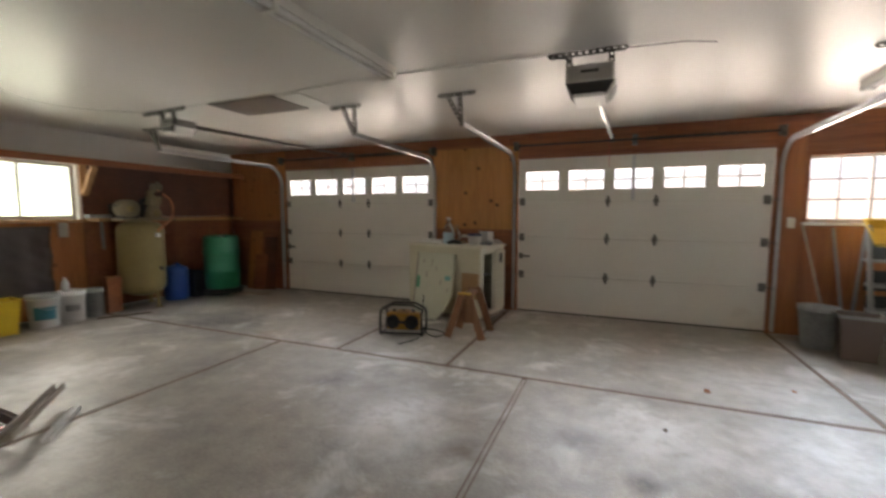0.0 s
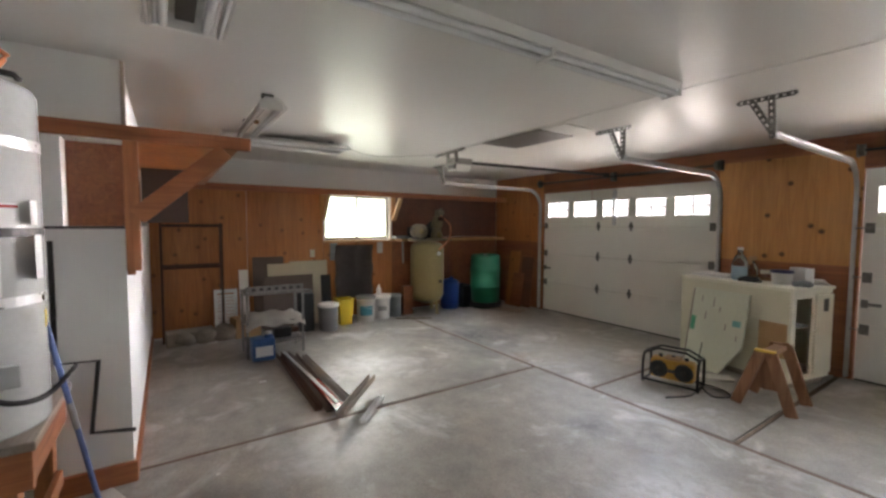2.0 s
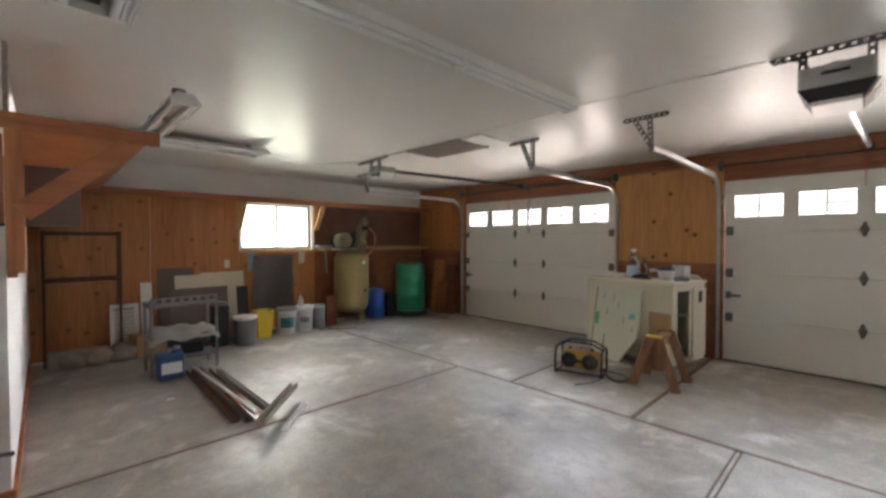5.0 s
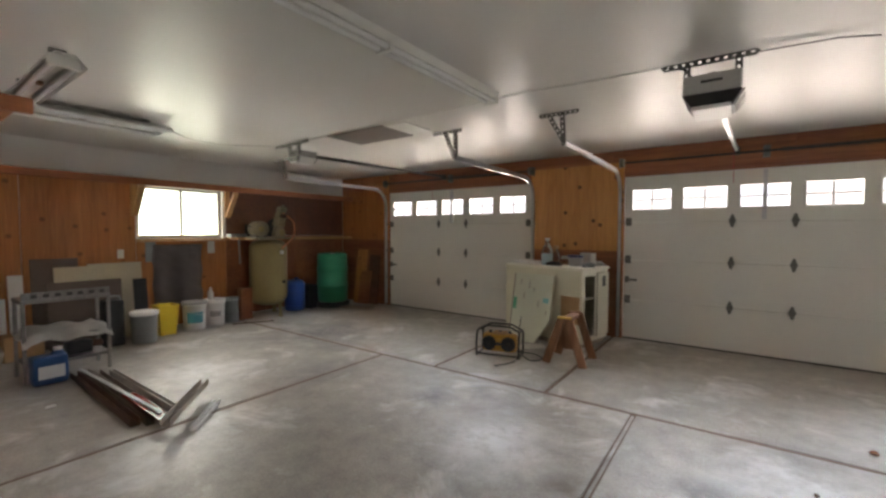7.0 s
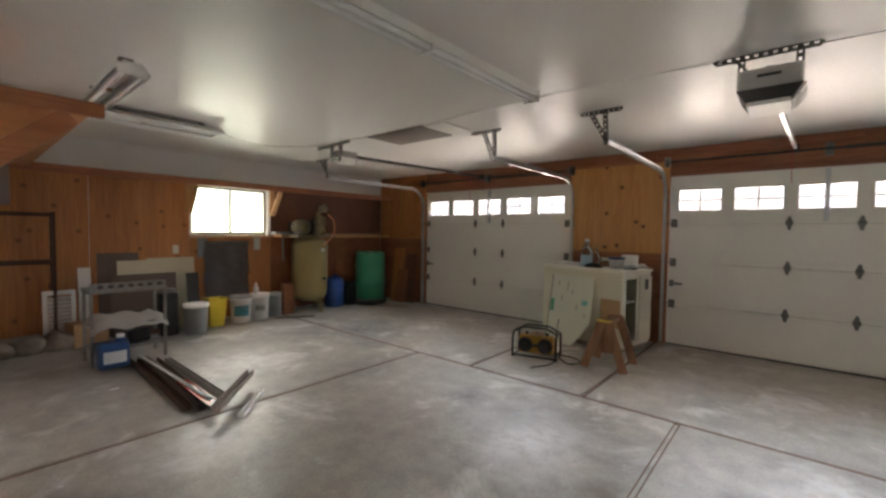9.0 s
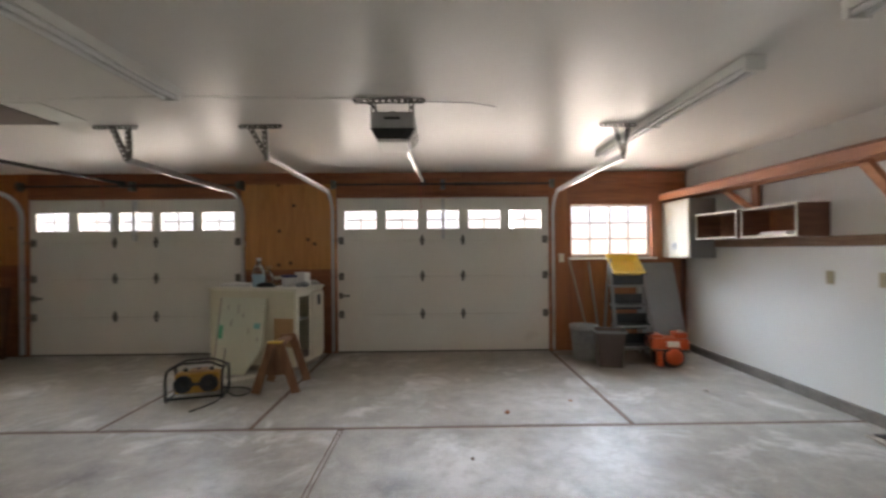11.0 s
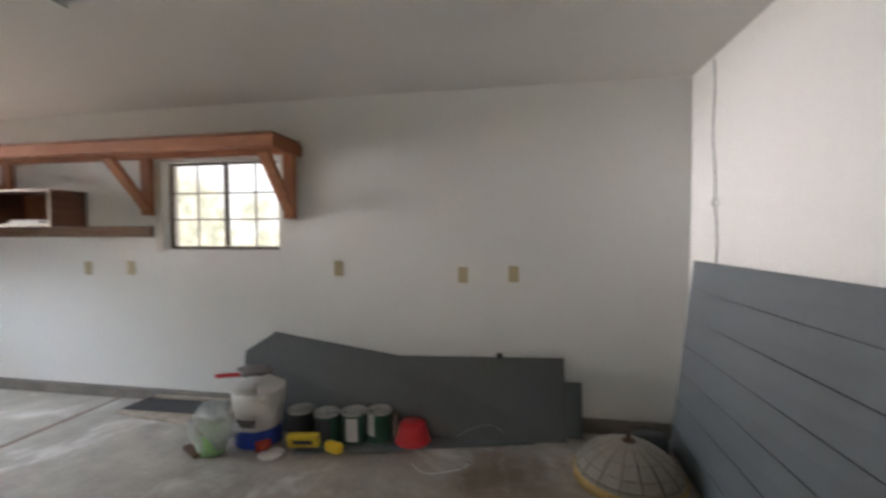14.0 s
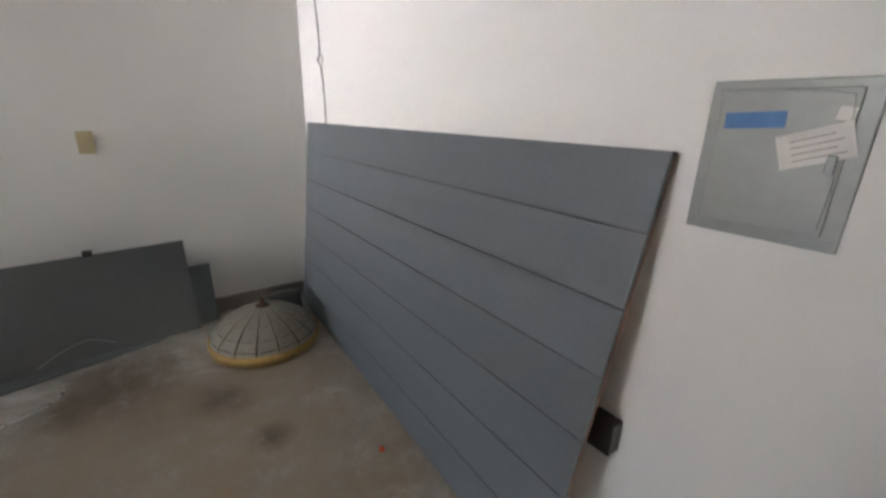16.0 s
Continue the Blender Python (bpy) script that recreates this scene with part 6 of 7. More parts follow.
# ---- work island with its clutter ----
CI = pose(-1.196, 5.158, 0, 0, 0, -12)
o = thing("base_cabinet", CI, "worn cream cabinet island with an open side bay", "cabinet")
Wc, Dc, Hc = 1.10, 0.62, 0.905
part("back_panel", bx(BM(), -Wc, -Wc + 0.02, 0.0, Dc, 0.06, Hc, 0.003), "cabinet_cream", o)
part("front_panel", bx(BM(), -Wc + 0.021, -0.021, 0.0, 0.02, 0.06, Hc, 0.003), "cabinet_cream", o)
part("rear_panel", bx(BM(), -Wc + 0.021, -0.021, Dc - 0.02, Dc, 0.06, Hc, 0.003), "cabinet_cream", o)
sd = BM()
for a, b_, c_, e_ in ((0.0, 0.06, 0.06, Hc), (0.30, 0.34, 0.06, Hc), (0.06, 0.30, 0.06, 0.12), (0.06, 0.30, Hc - 0.07, Hc), (0.34, Dc, 0.06, 0.10), (0.34, Dc, Hc - 0.04, Hc)):
    bx(sd, -0.02, 0.0, a, b_, c_, e_, 0.002)
part("side_frame", sd, "cream_paint", o, "white face frame round an open bay")
dr = part("door", bx(BM(), -0.003, 0.016, 0.345, Dc - 0.005, 0.105, Hc - 0.045, 0.004), "cream_paint", o)
part("sticker", bx(BM(), 0.0165, 0.0175, 0.45, 0.53, 0.70, 0.82), "ink", dr, "dark sticker on the door")
part("inner_floor", bx(BM(), -Wc + 0.021, -0.021, 0.021, Dc - 0.021, 0.10, 0.115), "dusty_wood", o)
# brown panel, set dark so that it also paints the shade inside the bay
part("bay_lining", bx(BM(), -0.16, -0.15, 0.021, 0.298, 0.12, Hc - 0.01), "ply_dark", o, "brown board lining the open bay, dark in place of its shade")
part("inner_shelf", bx(BM(), -0.149, -0.022, 0.061, 0.298, 0.56, 0.575), "cab_side", o)
part("plinth", bx(BM(), -Wc + 0.03, -0.03, 0.03, Dc - 0.03, 0.0, 0.06), "dusty_wood", o)
part("top", bx(BM(), -Wc - 0.015, 0.015, -0.015, Dc + 0.015, Hc + 0.001, Hc + 0.03, 0.004), "cream_paint", o)
part("patch_board", bx(BM(), -0.27, -0.03, -0.006, -0.0005, 0.28, 0.60, 0.001), "cardboard", o, "bare brown patch on the front")
lp = BM()
slab(lp, [(-0.27, 0, 0), (0.10, 0, 0), (0.29, 0, 0.30), (0.29, 0, 0.84), (-0.29, 0, 0.84)], 0.02, (0, -1, 0))
o = thing("leaning_door", CI @ pose(-0.63, -0.165, 0.0, -10, 0, 0), "worn pale cabinet door leaning against the island", "cabinet door")
part("board", lp, "panel_green", o)
part("tape", bx(BM(), -0.265, -0.215, -0.022, -0.0205, 0.38, 0.53), "green_tape", o, "strip of green tape")
part("tape", bx(BM(), 0.17, 0.25, -0.022, -0.0205, 0.50, 0.56), "teal_tape", o, "scrap of teal tape")
part("edge_strip", bx(BM(), -0.288, -0.27, -0.0225, -0.0205, 0.05, 0.83), "dusty_wood", o)
for k, (xx, zz, hh) in enumerate(((-0.18, 0.70, 0.06), (-0.05, 0.66, 0.10), (0.02, 0.62, 0.05), (-0.12, 0.52, 0.08), (0.10, 0.44, 0.07), (0.22, 0.36, 0.05))):
    part("paint_run", bx(BM(), xx, xx + 0.012, -0.0215, -0.0205, zz, zz + hh), "dusty_wood", o)
ZT = Hc + 0.031


def on_top(x, y, rz=0):
    return CI @ pose(x, y, ZT, 0, 0, rz)


o = thing("water_jug", on_top(-0.60, 0.20) @ Matrix.Diagonal((1.05, 1.05, 1.3, 1)), "clear plastic water jug half full of pale blue liquid", "jug")
part("bottle", lathe(BM(), ((0, 0), (0.062, 0), (0.068, 0.015), (0.068, 0.13), (0.05, 0.18), (0.025, 0.21), (0.022, 0.24), (0, 0.24)), 24), "clear", o)
part("liquid", lathe(BM(), ((0, 0.006), (0.058, 0.006), (0.062, 0.02), (0.062, 0.10), (0, 0.10)), 24), "pale_blue", o)
part("label", patch(BM(), 0.0685, 200, 340, 0.03, 0.115, 12), "pale_blue", o, "pale blue label")
part("cap", rod(BM(), (0, 0, 0.238), (0, 0, 0.262), 0.026), "bucket_white", o)
o = thing("spray_bottle", on_top(-0.55, 0.33), "clear bottle with a wooden-toned spray head", "spray bottle")
part("bottle", lathe(BM(), ((0, 0), (0.045, 0), (0.045, 0.12), (0.02, 0.17), (0.016, 0.20), (0, 0.20)), 20), "clear", o)
part("trigger", bx(bx(BM(), -0.02, 0.02, -0.05, 0.03, 0.20, 0.245, 0.006), -0.015, 0.015, -0.055, -0.04, 0.16, 0.21, 0.004), "cardboard", o)
o = thing("paint_tray", on_top(-0.88, 0.26, 6), "white paint tray and rags on the island", "tray")
part("tray", bx(BM(), -0.20, 0.18, -0.12, 0.12, 0.0, 0.035, 0.012), "bucket_white", o)
o = thing("plastic_tub", on_top(-0.24, 0.26, 20), "white tub with a navy lid on the island", "tub")
part("tub", lathe(BM(), ((0, 0), (0.075, 0), (0.085, 0.11), (0.09, 0.115), (0, 0.115)), 24), "bucket_white", o)
part("lid", lathe(BM(), ((0.094, 0.11), (0.094, 0.135), (0, 0.138)), 24), "navy", o)
o = thing("box", on_top(-0.16, 0.42, -14), "small white box on the island", "box")
part("carton", bx(BM(), -0.08, 0.08, -0.05, 0.05, 0, 0.16, 0.004), "paper", o)
o = thing("roll", on_top(-0.37, 0.40, 30), "clear plastic roll on the island", "roll")
part("roll", rod(BM(), (-0.13, 0, 0.06), (0.13, 0, 0.06), 0.06, seg=20), "clear", o)
for k, (xx, yy, a, mat, lab) in enumerate(((-0.44, 0.12, 40, "black", "dark brush lying on the island"), (-0.05, 0.22, -20, "galv_dull", "grey trowel lying on the island"), (-0.74, 0.45, 70, "silver_tape", "crumpled foil wrap on the island"), (-0.10, 0.52, 15, "cloth", "pale rag on the island"))):
    q = BM()
    bmesh.ops.create_icosphere(q, subdivisions=3, radius=0.05)
    for v_ in q.verts:
        v_.co = Vector((v_.co.x * 2.0, v_.co.y * 0.9, max(v_.co.z, -0.02) * 0.8)) * (1 + 0.4 * noise.noise(v_.co * 25 + Vector((k, k, 0))))
    zmin = min(v_.co.z for v_ in q.verts)
    for v_ in q.verts:
        v_.co.z -= zmin
    tagged(part(("brush", "trowel", "foil", "rag")[k], q, mat, None, "", on_top(xx, yy, a)), lab, ("brush", "trowel", "foil", "rag")[k])

# ---- sawhorse ----
o = thing("sawhorse", pose(-1.165, 4.50, 0, 0, 0, 2), "small weathered wooden sawhorse with plank legs", "sawhorse")
part("crossbar", bx(BM(), -0.045, 0.045, -0.02, 0.40, 0.44, 0.478, 0.006), "saw_wood", o)
part("corner_plate", bx(BM(), -0.075, 0.065, -0.03, 0.035, 0.479, 0.494, 0.004), "yellow_dirty", o, "yellow dented end plate")
part("corner_plate", bx(BM(), -0.06, 0.06, 0.35, 0.40, 0.479, 0.490, 0.004), "saw_wood", o)
for y in (0.0, 0.375):
    for sx in (-1, 1):
        q = BM()
        beam(q, (sx * 0.035, y, 0.478), (sx * 0.19, y + (0.0 if y else -0.01), 0.0), 0.03, 0.082, 0.004, (1, 0, 0.3))
        for v_ in q.verts:
            v_.co.z = max(v_.co.z, 0.0)
        part("leg", q, "saw_wood", o)
part("gusset", slab(BM(), [(-0.055, 0.022, 0.455), (0.055, 0.022, 0.455), (0.135, 0.022, 0.17), (-0.135, 0.022, 0.17)], 0.012, (0, 1, 0)), "saw_wood", o, "darker plywood gusset between the legs")
part("stretcher", bx(BM(), -0.02, 0.02, 0.036, 0.36, 0.16, 0.20, 0.004), "saw_wood", o)
part("hinge_arm", beam(BM(), (0.03, 0.36, 0.50), (0.10, 0.375, 0.30), 0.02, 0.05, 0.003, (1, 0, 0.3)), "saw_wood", o)

# ---- jobsite radio in its roll cage ----
o = thing("jobsite_radio", pose(-1.87, 4.45, 0, 0, 0, 14) @ Matrix.Scale(0.92, 4), "yellow and black jobsite radio in a roll cage", "radio")
part("housing", bx(BM(), -0.205, 0.205, -0.07, 0.10, 0.045, 0.255, 0.045), "radio_yellow", o)
part("top_panel", bx(BM(), -0.075, 0.075, -0.06, 0.08, 0.2555, 0.275, 0.012), "brown_paper", o)
part("lower_grille", bx(BM(), -0.16, 0.16, -0.079, -0.0715, 0.058, 0.078, 0.003), "radio_yellow", o)
for sx in (-0.12, 0.0, 0.12):
    part("knob", rod(BM(), (sx, 0.02, 0.25), (sx, 0.02, 0.285), 0.018), "black", o)
part("face", bx(BM(), -0.06, 0.06, -0.080, -0.069, 0.085, 0.20, 0.008), "radio_yellow", o)
for sx in (-0.115, 0.115):
    sp = part("speaker", lathe(BM(), ((0, 0.0), (0.055, 0.006), (0.074, 0.022), (0.084, 0.022), (0.088, 0.0)), 28, pose(sx, -0.072, 0.15, 90, 0, 0)), "black", o)
    part("cone", lathe(BM(), ((0, 0.012), (0.02, 0.010), (0.03, 0.002)), 20, pose(sx, -0.078, 0.15, 90, 0, 0)), "opener_dark", sp)
part("display", bx(BM(), -0.03, 0.03, -0.085, -0.0805, 0.13, 0.165, 0.003), "ink", o)
for sx in (-0.25, 0.25):
    q = BM()
    pipe(q, smooth_path([(sx, -0.13, 0.012), (sx, -0.14, 0.15), (sx, -0.12, 0.26), (sx, -0.06, 0.295), (sx, 0.08, 0.295), (sx, 0.14, 0.26), (sx, 0.15, 0.14), (sx, 0.13, 0.012), (sx, 0.0, 0.012), (sx, -0.13, 0.012)]), 0.013)
    part("cage_hoop", q, "black", o)
for y, z in ((-0.06, 0.325), (0.08, 0.325)):
    part("cage_bar", pipe(BM(), [(-0.25, y, z - 0.03), (-0.20, y, z - 0.005), (-0.13, y, z + 0.03), (0.13, y, z + 0.03), (0.20, y, z - 0.005), (0.25, y, z - 0.03)], 0.012), "black", o)
for y, z in ((-0.13, 0.03), (0.13, 0.03)):
    part("cage_bar", rod(BM(), (-0.25, y, z), (0.25, y, z), 0.011), "black", o)
part("antenna", rod(BM(), (0.21, 0.06, 0.25), (0.235, 0.08, 0.46), 0.005), "black", o)
tagged(part("power_cord", pipe(BM(), smooth_path([(-1.64, 4.50, 0.03), (-1.5, 4.42, 0.008), (-1.42, 4.55, 0.008), (-1.55, 4.66, 0.008), (-1.70, 4.62, 0.008), (-1.62, 4.30, 0.008), (-1.72, 4.05, 0.008)]), 0.006, 6), "black"), "black power cord trailing on the concrete", "cable")
tagged(part("floor_debris", bx(BM(), -0.16, 0.16, -0.07, 0.07, 0, 0.02, 0.006), "cloth", None, "", pose(-1.72, 4.93, 0, 0, 0, 40)), "dusty scraps at the foot of the leaning door", "debris")

# ---- by the front window: bins, stepladder, orange machine ----
bucket("ash_can", 2.17, 5.60, 0.125, 0.165, 0.42, "galv_dull", "dull galvanised bucket with a wide rim", None, None, True)
o = thing("wastebasket", pose(2.36, 5.30, 0, 0, 0, -12) @ Matrix.Diagonal((0.84, 0.9, 0.98, 1)), "square taupe plastic wastebasket", "wastebasket")
q = BM()
vs = [[q.verts.new((sx * k, sy * k * 0.75, z)) for sx, sy in ((-1, -1), (1, -1), (1, 1), (-1, 1))] for k, z in ((0.145, 0.0), (0.185, 0.40), (0.20, 0.405), (0.20, 0.425), (0.185, 0.425), (0.138, 0.015))]
for a, bb in zip(vs, vs[1:]):
    for i in range(4):
        q.faces.new((a[i], a[(i + 1) % 4], bb[(i + 1) % 4], bb[i]))
q.faces.new(vs[0])
q.faces.new(vs[-1])
part("body", q, "taupe", o)
part("rim", bx(bx(bx(bx(BM(), -0.203, 0.203, -0.155, -0.148, 0.40, 0.43), -0.203, 0.203, 0.148, 0.155, 0.40, 0.43), -0.206, -0.199, -0.148, 0.148, 0.40, 0.43), 0.199, 0.206, -0.148, 0.148, 0.40, 0.43), "grey_plastic", o)
o = thing("step_ladder", pose(2.76, 5.56, 0), "grey folding stepladder with dark treads by the window", "stepladder")
for sx in (-0.25, 0.25):
    q = BM()
    beam(q, (sx, -0.16, 0.0), (sx * 0.72, 0.24, 1.22), 0.03, 0.05, 0.004, (0, 1, 0))
    part("rail", q, "grey_plastic", o)
    q = BM()
    beam(q, (sx * 0.95, 0.32, 0.0), (sx * 0.72, 0.27, 1.18), 0.022, 0.03, 0.003, (0, 1, 0))
    part("rear_leg", q, "grey_plastic", o)
for k in range(4):
    z = 0.16 + k * 0.235
    u = z / 1.22
    hw = 0.25 * (1 - u) + 0.18 * u
    tr = part("tread", bx(BM(), -hw, hw, -0.16 + 0.40 * u - 0.03, -0.16 + 0.40 * u + 0.12, z, z + 0.03, 0.004), "grey_plastic", o)
    part("grip_pad", bx(BM(), -hw + 0.02, hw - 0.02, -0.16 + 0.40 * u - 0.02, -0.16 + 0.40 * u + 0.11, z + 0.0305, z + 0.034), "black", tr)
    if k in (0, 1, 2):
        part("back_plate", bx(BM(), -hw + 0.01, hw - 0.01, -0.16 + 0.40 * u + 0.13, -0.16 + 0.40 * u + 0.14, z - 0.05, z + 0.15, 0.003), "black", o)
part("tool_panel", bx(BM(), -0.19, 0.19, 0.11, 0.125, 0.89, 1.08, 0.004), "grey_dark", o)
o = thing("yellow_tray", pose(2.72, 5.72, 1.045, 12, 0, -2) @ Matrix.Diagonal((0.78, 0.9, 1, 1)), "dirty yellow plastic tray on top of the stepladder", "tray")
q = BM()
vs = [[q.verts.new((sx * kx, sy * ky, z)) for sx, sy in ((-1, -1), (1, -1), (1, 1), (-1, 1))] for kx, ky, z in ((0.19, 0.14, 0.0), (0.235, 0.18, 0.07), (0.25, 0.195, 0.072), (0.25, 0.195, 0.085), (0.225, 0.17, 0.082), (0.18, 0.13, 0.012))]
for a, bb in zip(vs, vs[1:]):
    for i in range(4):
        q.faces.new((a[i], a[(i + 1) % 4], bb[(i + 1) % 4], bb[i]))
q.faces.new(vs[0])
q.faces.new(vs[-1])
bmesh.ops.transform(q, matrix=Matrix.Translation((0, 0, 0.06)) @ pose(0, 0, 0, 26, 0, 0), verts=q.verts)
part("basin", q, "yellow_dirty", o)
for k, (x0, x1, y1, z1, mat, lab) in enumerate(((2.33, 2.12, 5.99, 1.22, "dusty_wood", "long wooden tool handle leaning by the window"), (2.44, 2.38, 5.99, 1.18, "grey_plastic", "thin grey pole leaning by the window"))):
    tagged(part("tool_handle", rod(BM(), (x0, 5.72, 0.012), (x1, y1, z1), 0.013), mat), lab, "pole")
o = thing("grey_sheet", pose(0, 0, 0), "grey sheet leaning in the corner behind the stepladder", "board")
part("sheet", slab(BM(), [(3.02, 5.80, 0.005), (3.60, 5.80, 0.005), (3.50, 6.0, 1.16), (2.98, 6.0, 1.16)], 0.012, (0, -1, 0.15)), "grey_sheet", o)
tagged(part("dark_lath", bx(BM(), 3.62, 3.66, 5.96, 6.0, 0.0, 1.20, 0.003), "ply_dark"), "dark lath standing in the corner", "lath")
o = thing("shovel", pose(3.08, 5.66, 0), "dusty shovel standing behind the orange machine", "shovel")
part("shaft", rod(BM(), (0.0, -0.02, 0.20), (-0.05, 0.19, 1.02), 0.014), "dusty_wood", o)
part("grip", bx(BM(), -0.11, 0.01, 0.17, 0.20, 1.01, 1.04, 0.008), "grey_plastic", o)
part("blade", slab(BM(), [(-0.09, -0.08, 0.004), (0.09, -0.08, 0.004), (0.10, -0.02, 0.24), (-0.10, -0.02, 0.24)], 0.006, (0, -1, 0.2)), "cream_board", o)
o = thing("orange_blower", pose(3.02, 5.30, 0, 0, 0, -10), "orange and black backpack-style engine unit on the floor", "machine")
part("base", lathe(BM(), ((0, 0.0), (0.11, 0.0), (0.135, 0.04), (0.14, 0.15), (0, 0.17)), 20, Matrix.Diagonal((1.1, 0.85, 1, 1))), "black", o)
part("fan_ring", lathe(BM(), ((0.095, 0.0), (0.112, 0.0), (0.114, 0.015), (0.108, 0.03), (0.095, 0.03)), 28, pose(0.045, -0.10, 0.125, 90, 0, 0)), "black", o)
part("volute", lathe(BM(), ((0, 0.075), (0.055, 0.072), (0.09, 0.05), (0.096, 0.0)), 28, pose(0.045, -0.10, 0.125, 90, 0, 0)), "orange", o)
part("leg", bx(BM(), -0.13, -0.06, -0.11, 0.05, 0.0, 0.20, 0.02), "orange", o)
part("cover", bx(BM(), -0.20, 0.21, -0.13, 0.12, 0.20, 0.325, 0.03), "orange", o)
part("label", bx(BM(), -0.03, 0.10, -0.1325, -0.1305, 0.235, 0.30), "label_white", o, "pale label on the cover")
part("engine_cover", bx(BM(), 0.07, 0.21, -0.09, 0.10, 0.326, 0.385, 0.02), "orange", o)
part("engine_cover", bx(BM(), -0.18, -0.06, -0.09, 0.10, 0.326, 0.36, 0.015), "orange", o)
part("tank_cap", rod(BM(), (0.14, -0.02, 0.385), (0.14, -0.02, 0.41), 0.028), "bucket_white", o)
part("guard", bx(BM(), -0.17, 0.19, -0.14, -0.131, 0.185, 0.205, 0.005), "black", o)
part("strap", pipe(BM(), smooth_path([(-0.18, -0.05, 0.20), (-0.235, -0.08, 0.30), (-0.20, -0.06, 0.37), (-0.13, 0.0, 0.36)]), 0.012, 6), "black", o)
tagged(part("dust_heap", lathe(BM(), ((0.10, 0.0), (0.06, 0.03), (0, 0.04)), 14, Matrix.Diagonal((1.3, 0.8, 1, 1))), "dusty_wood", None, "", pose(2.02, 5.85, 0)), "small swept heap beside the door jamb", "debris")

# ---- along the white wall ----
o = thing("siding_stack", pose(0, 0, 0), "dark grey siding sheets leaning low against the white wall", "siding")
part("sheet", slab(BM(), [(3.32, 2.30, 0.004), (3.46, 1.00, 0.004), (3.645, 1.05, 0.46), (3.645, 1.323, 0.497), (3.645, 2.215, 0.622), (3.57, 2.42, 0.487)], 0.014, (-1, 0, 0.4)), "grey_dark2", o, "sheet with a clipped corner")
part("sheet", slab(BM(), [(3.36, 1.55, 0.004), (3.52, 0.08, 0.004), (3.625, 0.09, 0.53), (3.60, 1.323, 0.498), (3.56, 1.60, 0.44)], 0.014, (-1, 0, 0.3)), "grey_dark2", o)
part("sheet", slab(BM(), [(3.54, 0.7, 0.004), (3.585, -0.03, 0.004), (3.66, -0.03, 0.355), (3.66, 0.7, 0.355)], 0.012, (-1, 0, 0.25)), "grey_paint", o)
part("floor_sheet", slab(BM(), [(3.08, 1.78, 0.001), (3.46, 0.30, 0.001), (3.53, 0.20, 0.001), (3.38, 1.82, 0.001)], 0.012, (0, 0, 1)), "grey_paint", o, "sheet lying flat on the floor")
part("block", bx(BM(), 3.60, 3.64, 0.50, 0.54, 0.512, 0.54, 0.003), "black", o)

o = thing("siding_sheet", pose(0, 0, 0), "large blue-grey grooved siding sheet leaning on the white wall", "siding")
P0, P1, P2, P3 = Vector((3.56, -0.57, 0.004)), Vector((1.34, -0.465, 0.004)), Vector((1.284, -0.655, 1.214)), Vector((3.50, -0.668, 1.204))
for k in range(7):
    a, b_ = max(0.0, 1 - (k + 1) * 0.146) + 0.002, 1 - k * 0.146 - 0.002
    q = [P0.lerp(P3, a), P1.lerp(P2, a), P1.lerp(P2, b_), P0.lerp(P3, b_)]
    part("board", slab(BM(), q, 0.012, (0, 1, 0.15)), "grey_paint", o)
part("backing", slab(BM(), [P0.lerp(P3, 0.002), P1.lerp(P2, 0.002), P1.lerp(P2, 0.998), P0.lerp(P3, 0.998)], 0.004, (0, -1, -0.15)), "grey_dark", o)
part("back_ply", slab(BM(), [P0.lerp(P3, 0.004) + Vector((0, -0.0045, 0)), P1.lerp(P2, 0.004) + Vector((0, -0.0045, 0)), P1.lerp(P2, 0.996) + Vector((0, -0.0045, 0)), P0.lerp(P3, 0.996) + Vector((0, -0.0045, 0))], 0.008, (0, -1, -0.15)), "ply_red", o, "reddish bare back of the panel")
tagged(part("wood_block", bx(BM(), 1.295, 1.37, YB - 0.004, YB + 0.045, 0.42, 0.515, 0.004), "opener_dark"), "dark block fixed low on the wall", "block")
tagged(part("grey_disc", lathe(BM(), ((0, 0), (0.10, 0), (0.11, 0.02), (0.10, 0.15), (0, 0.16)), 20, Matrix.Diagonal((0.6, 1, 1, 1))), "grey_dark", None, "", pose(3.42, -0.40, 0)), "dark rounded pot in the corner", "pot")

o = thing("lamp_shade", pose(3.17, -0.21, 0), "round capiz-shell ceiling lamp shade lying on the floor", "lamp shade")
prof = [(0.285, 0.05), (0.278, 0.075), (0.24, 0.116), (0.175, 0.164), (0.095, 0.20), (0.035, 0.213)]
nseg = 16
for r in range(len(prof) - 1):
    for k in range(nseg):
        (r0, z0), (r1, z1) = prof[r], prof[r + 1]
        a0, a1 = 2 * math.pi * (k + 0.05) / nseg, 2 * math.pi * (k + 0.95) / nseg
        q = BM()
        slab(q, [(r0 * math.cos(a0), r0 * math.sin(a0), z0), (r0 * math.cos(a1), r0 * math.sin(a1), z0), (r1 * math.cos(a1), r1 * math.sin(a1), z1), (r1 * math.cos(a0), r1 * math.sin(a0), z1)], 0.004)
        part("pane", q, "shell", o)
part("rim", lathe(BM(), ((0.27, 0.0), (0.295, 0.0), (0.30, 0.045), (0.29, 0.055), (0.27, 0.05), (0.27, 0.0)), 40), "brass", o)
q = BM()
for k in range(nseg):
    a = 2 * math.pi * k / nseg
    pipe(q, [(r * 1.004 * math.cos(a), r * 1.004 * math.sin(a), z + 0.001) for r, z in prof], 0.003, 5)
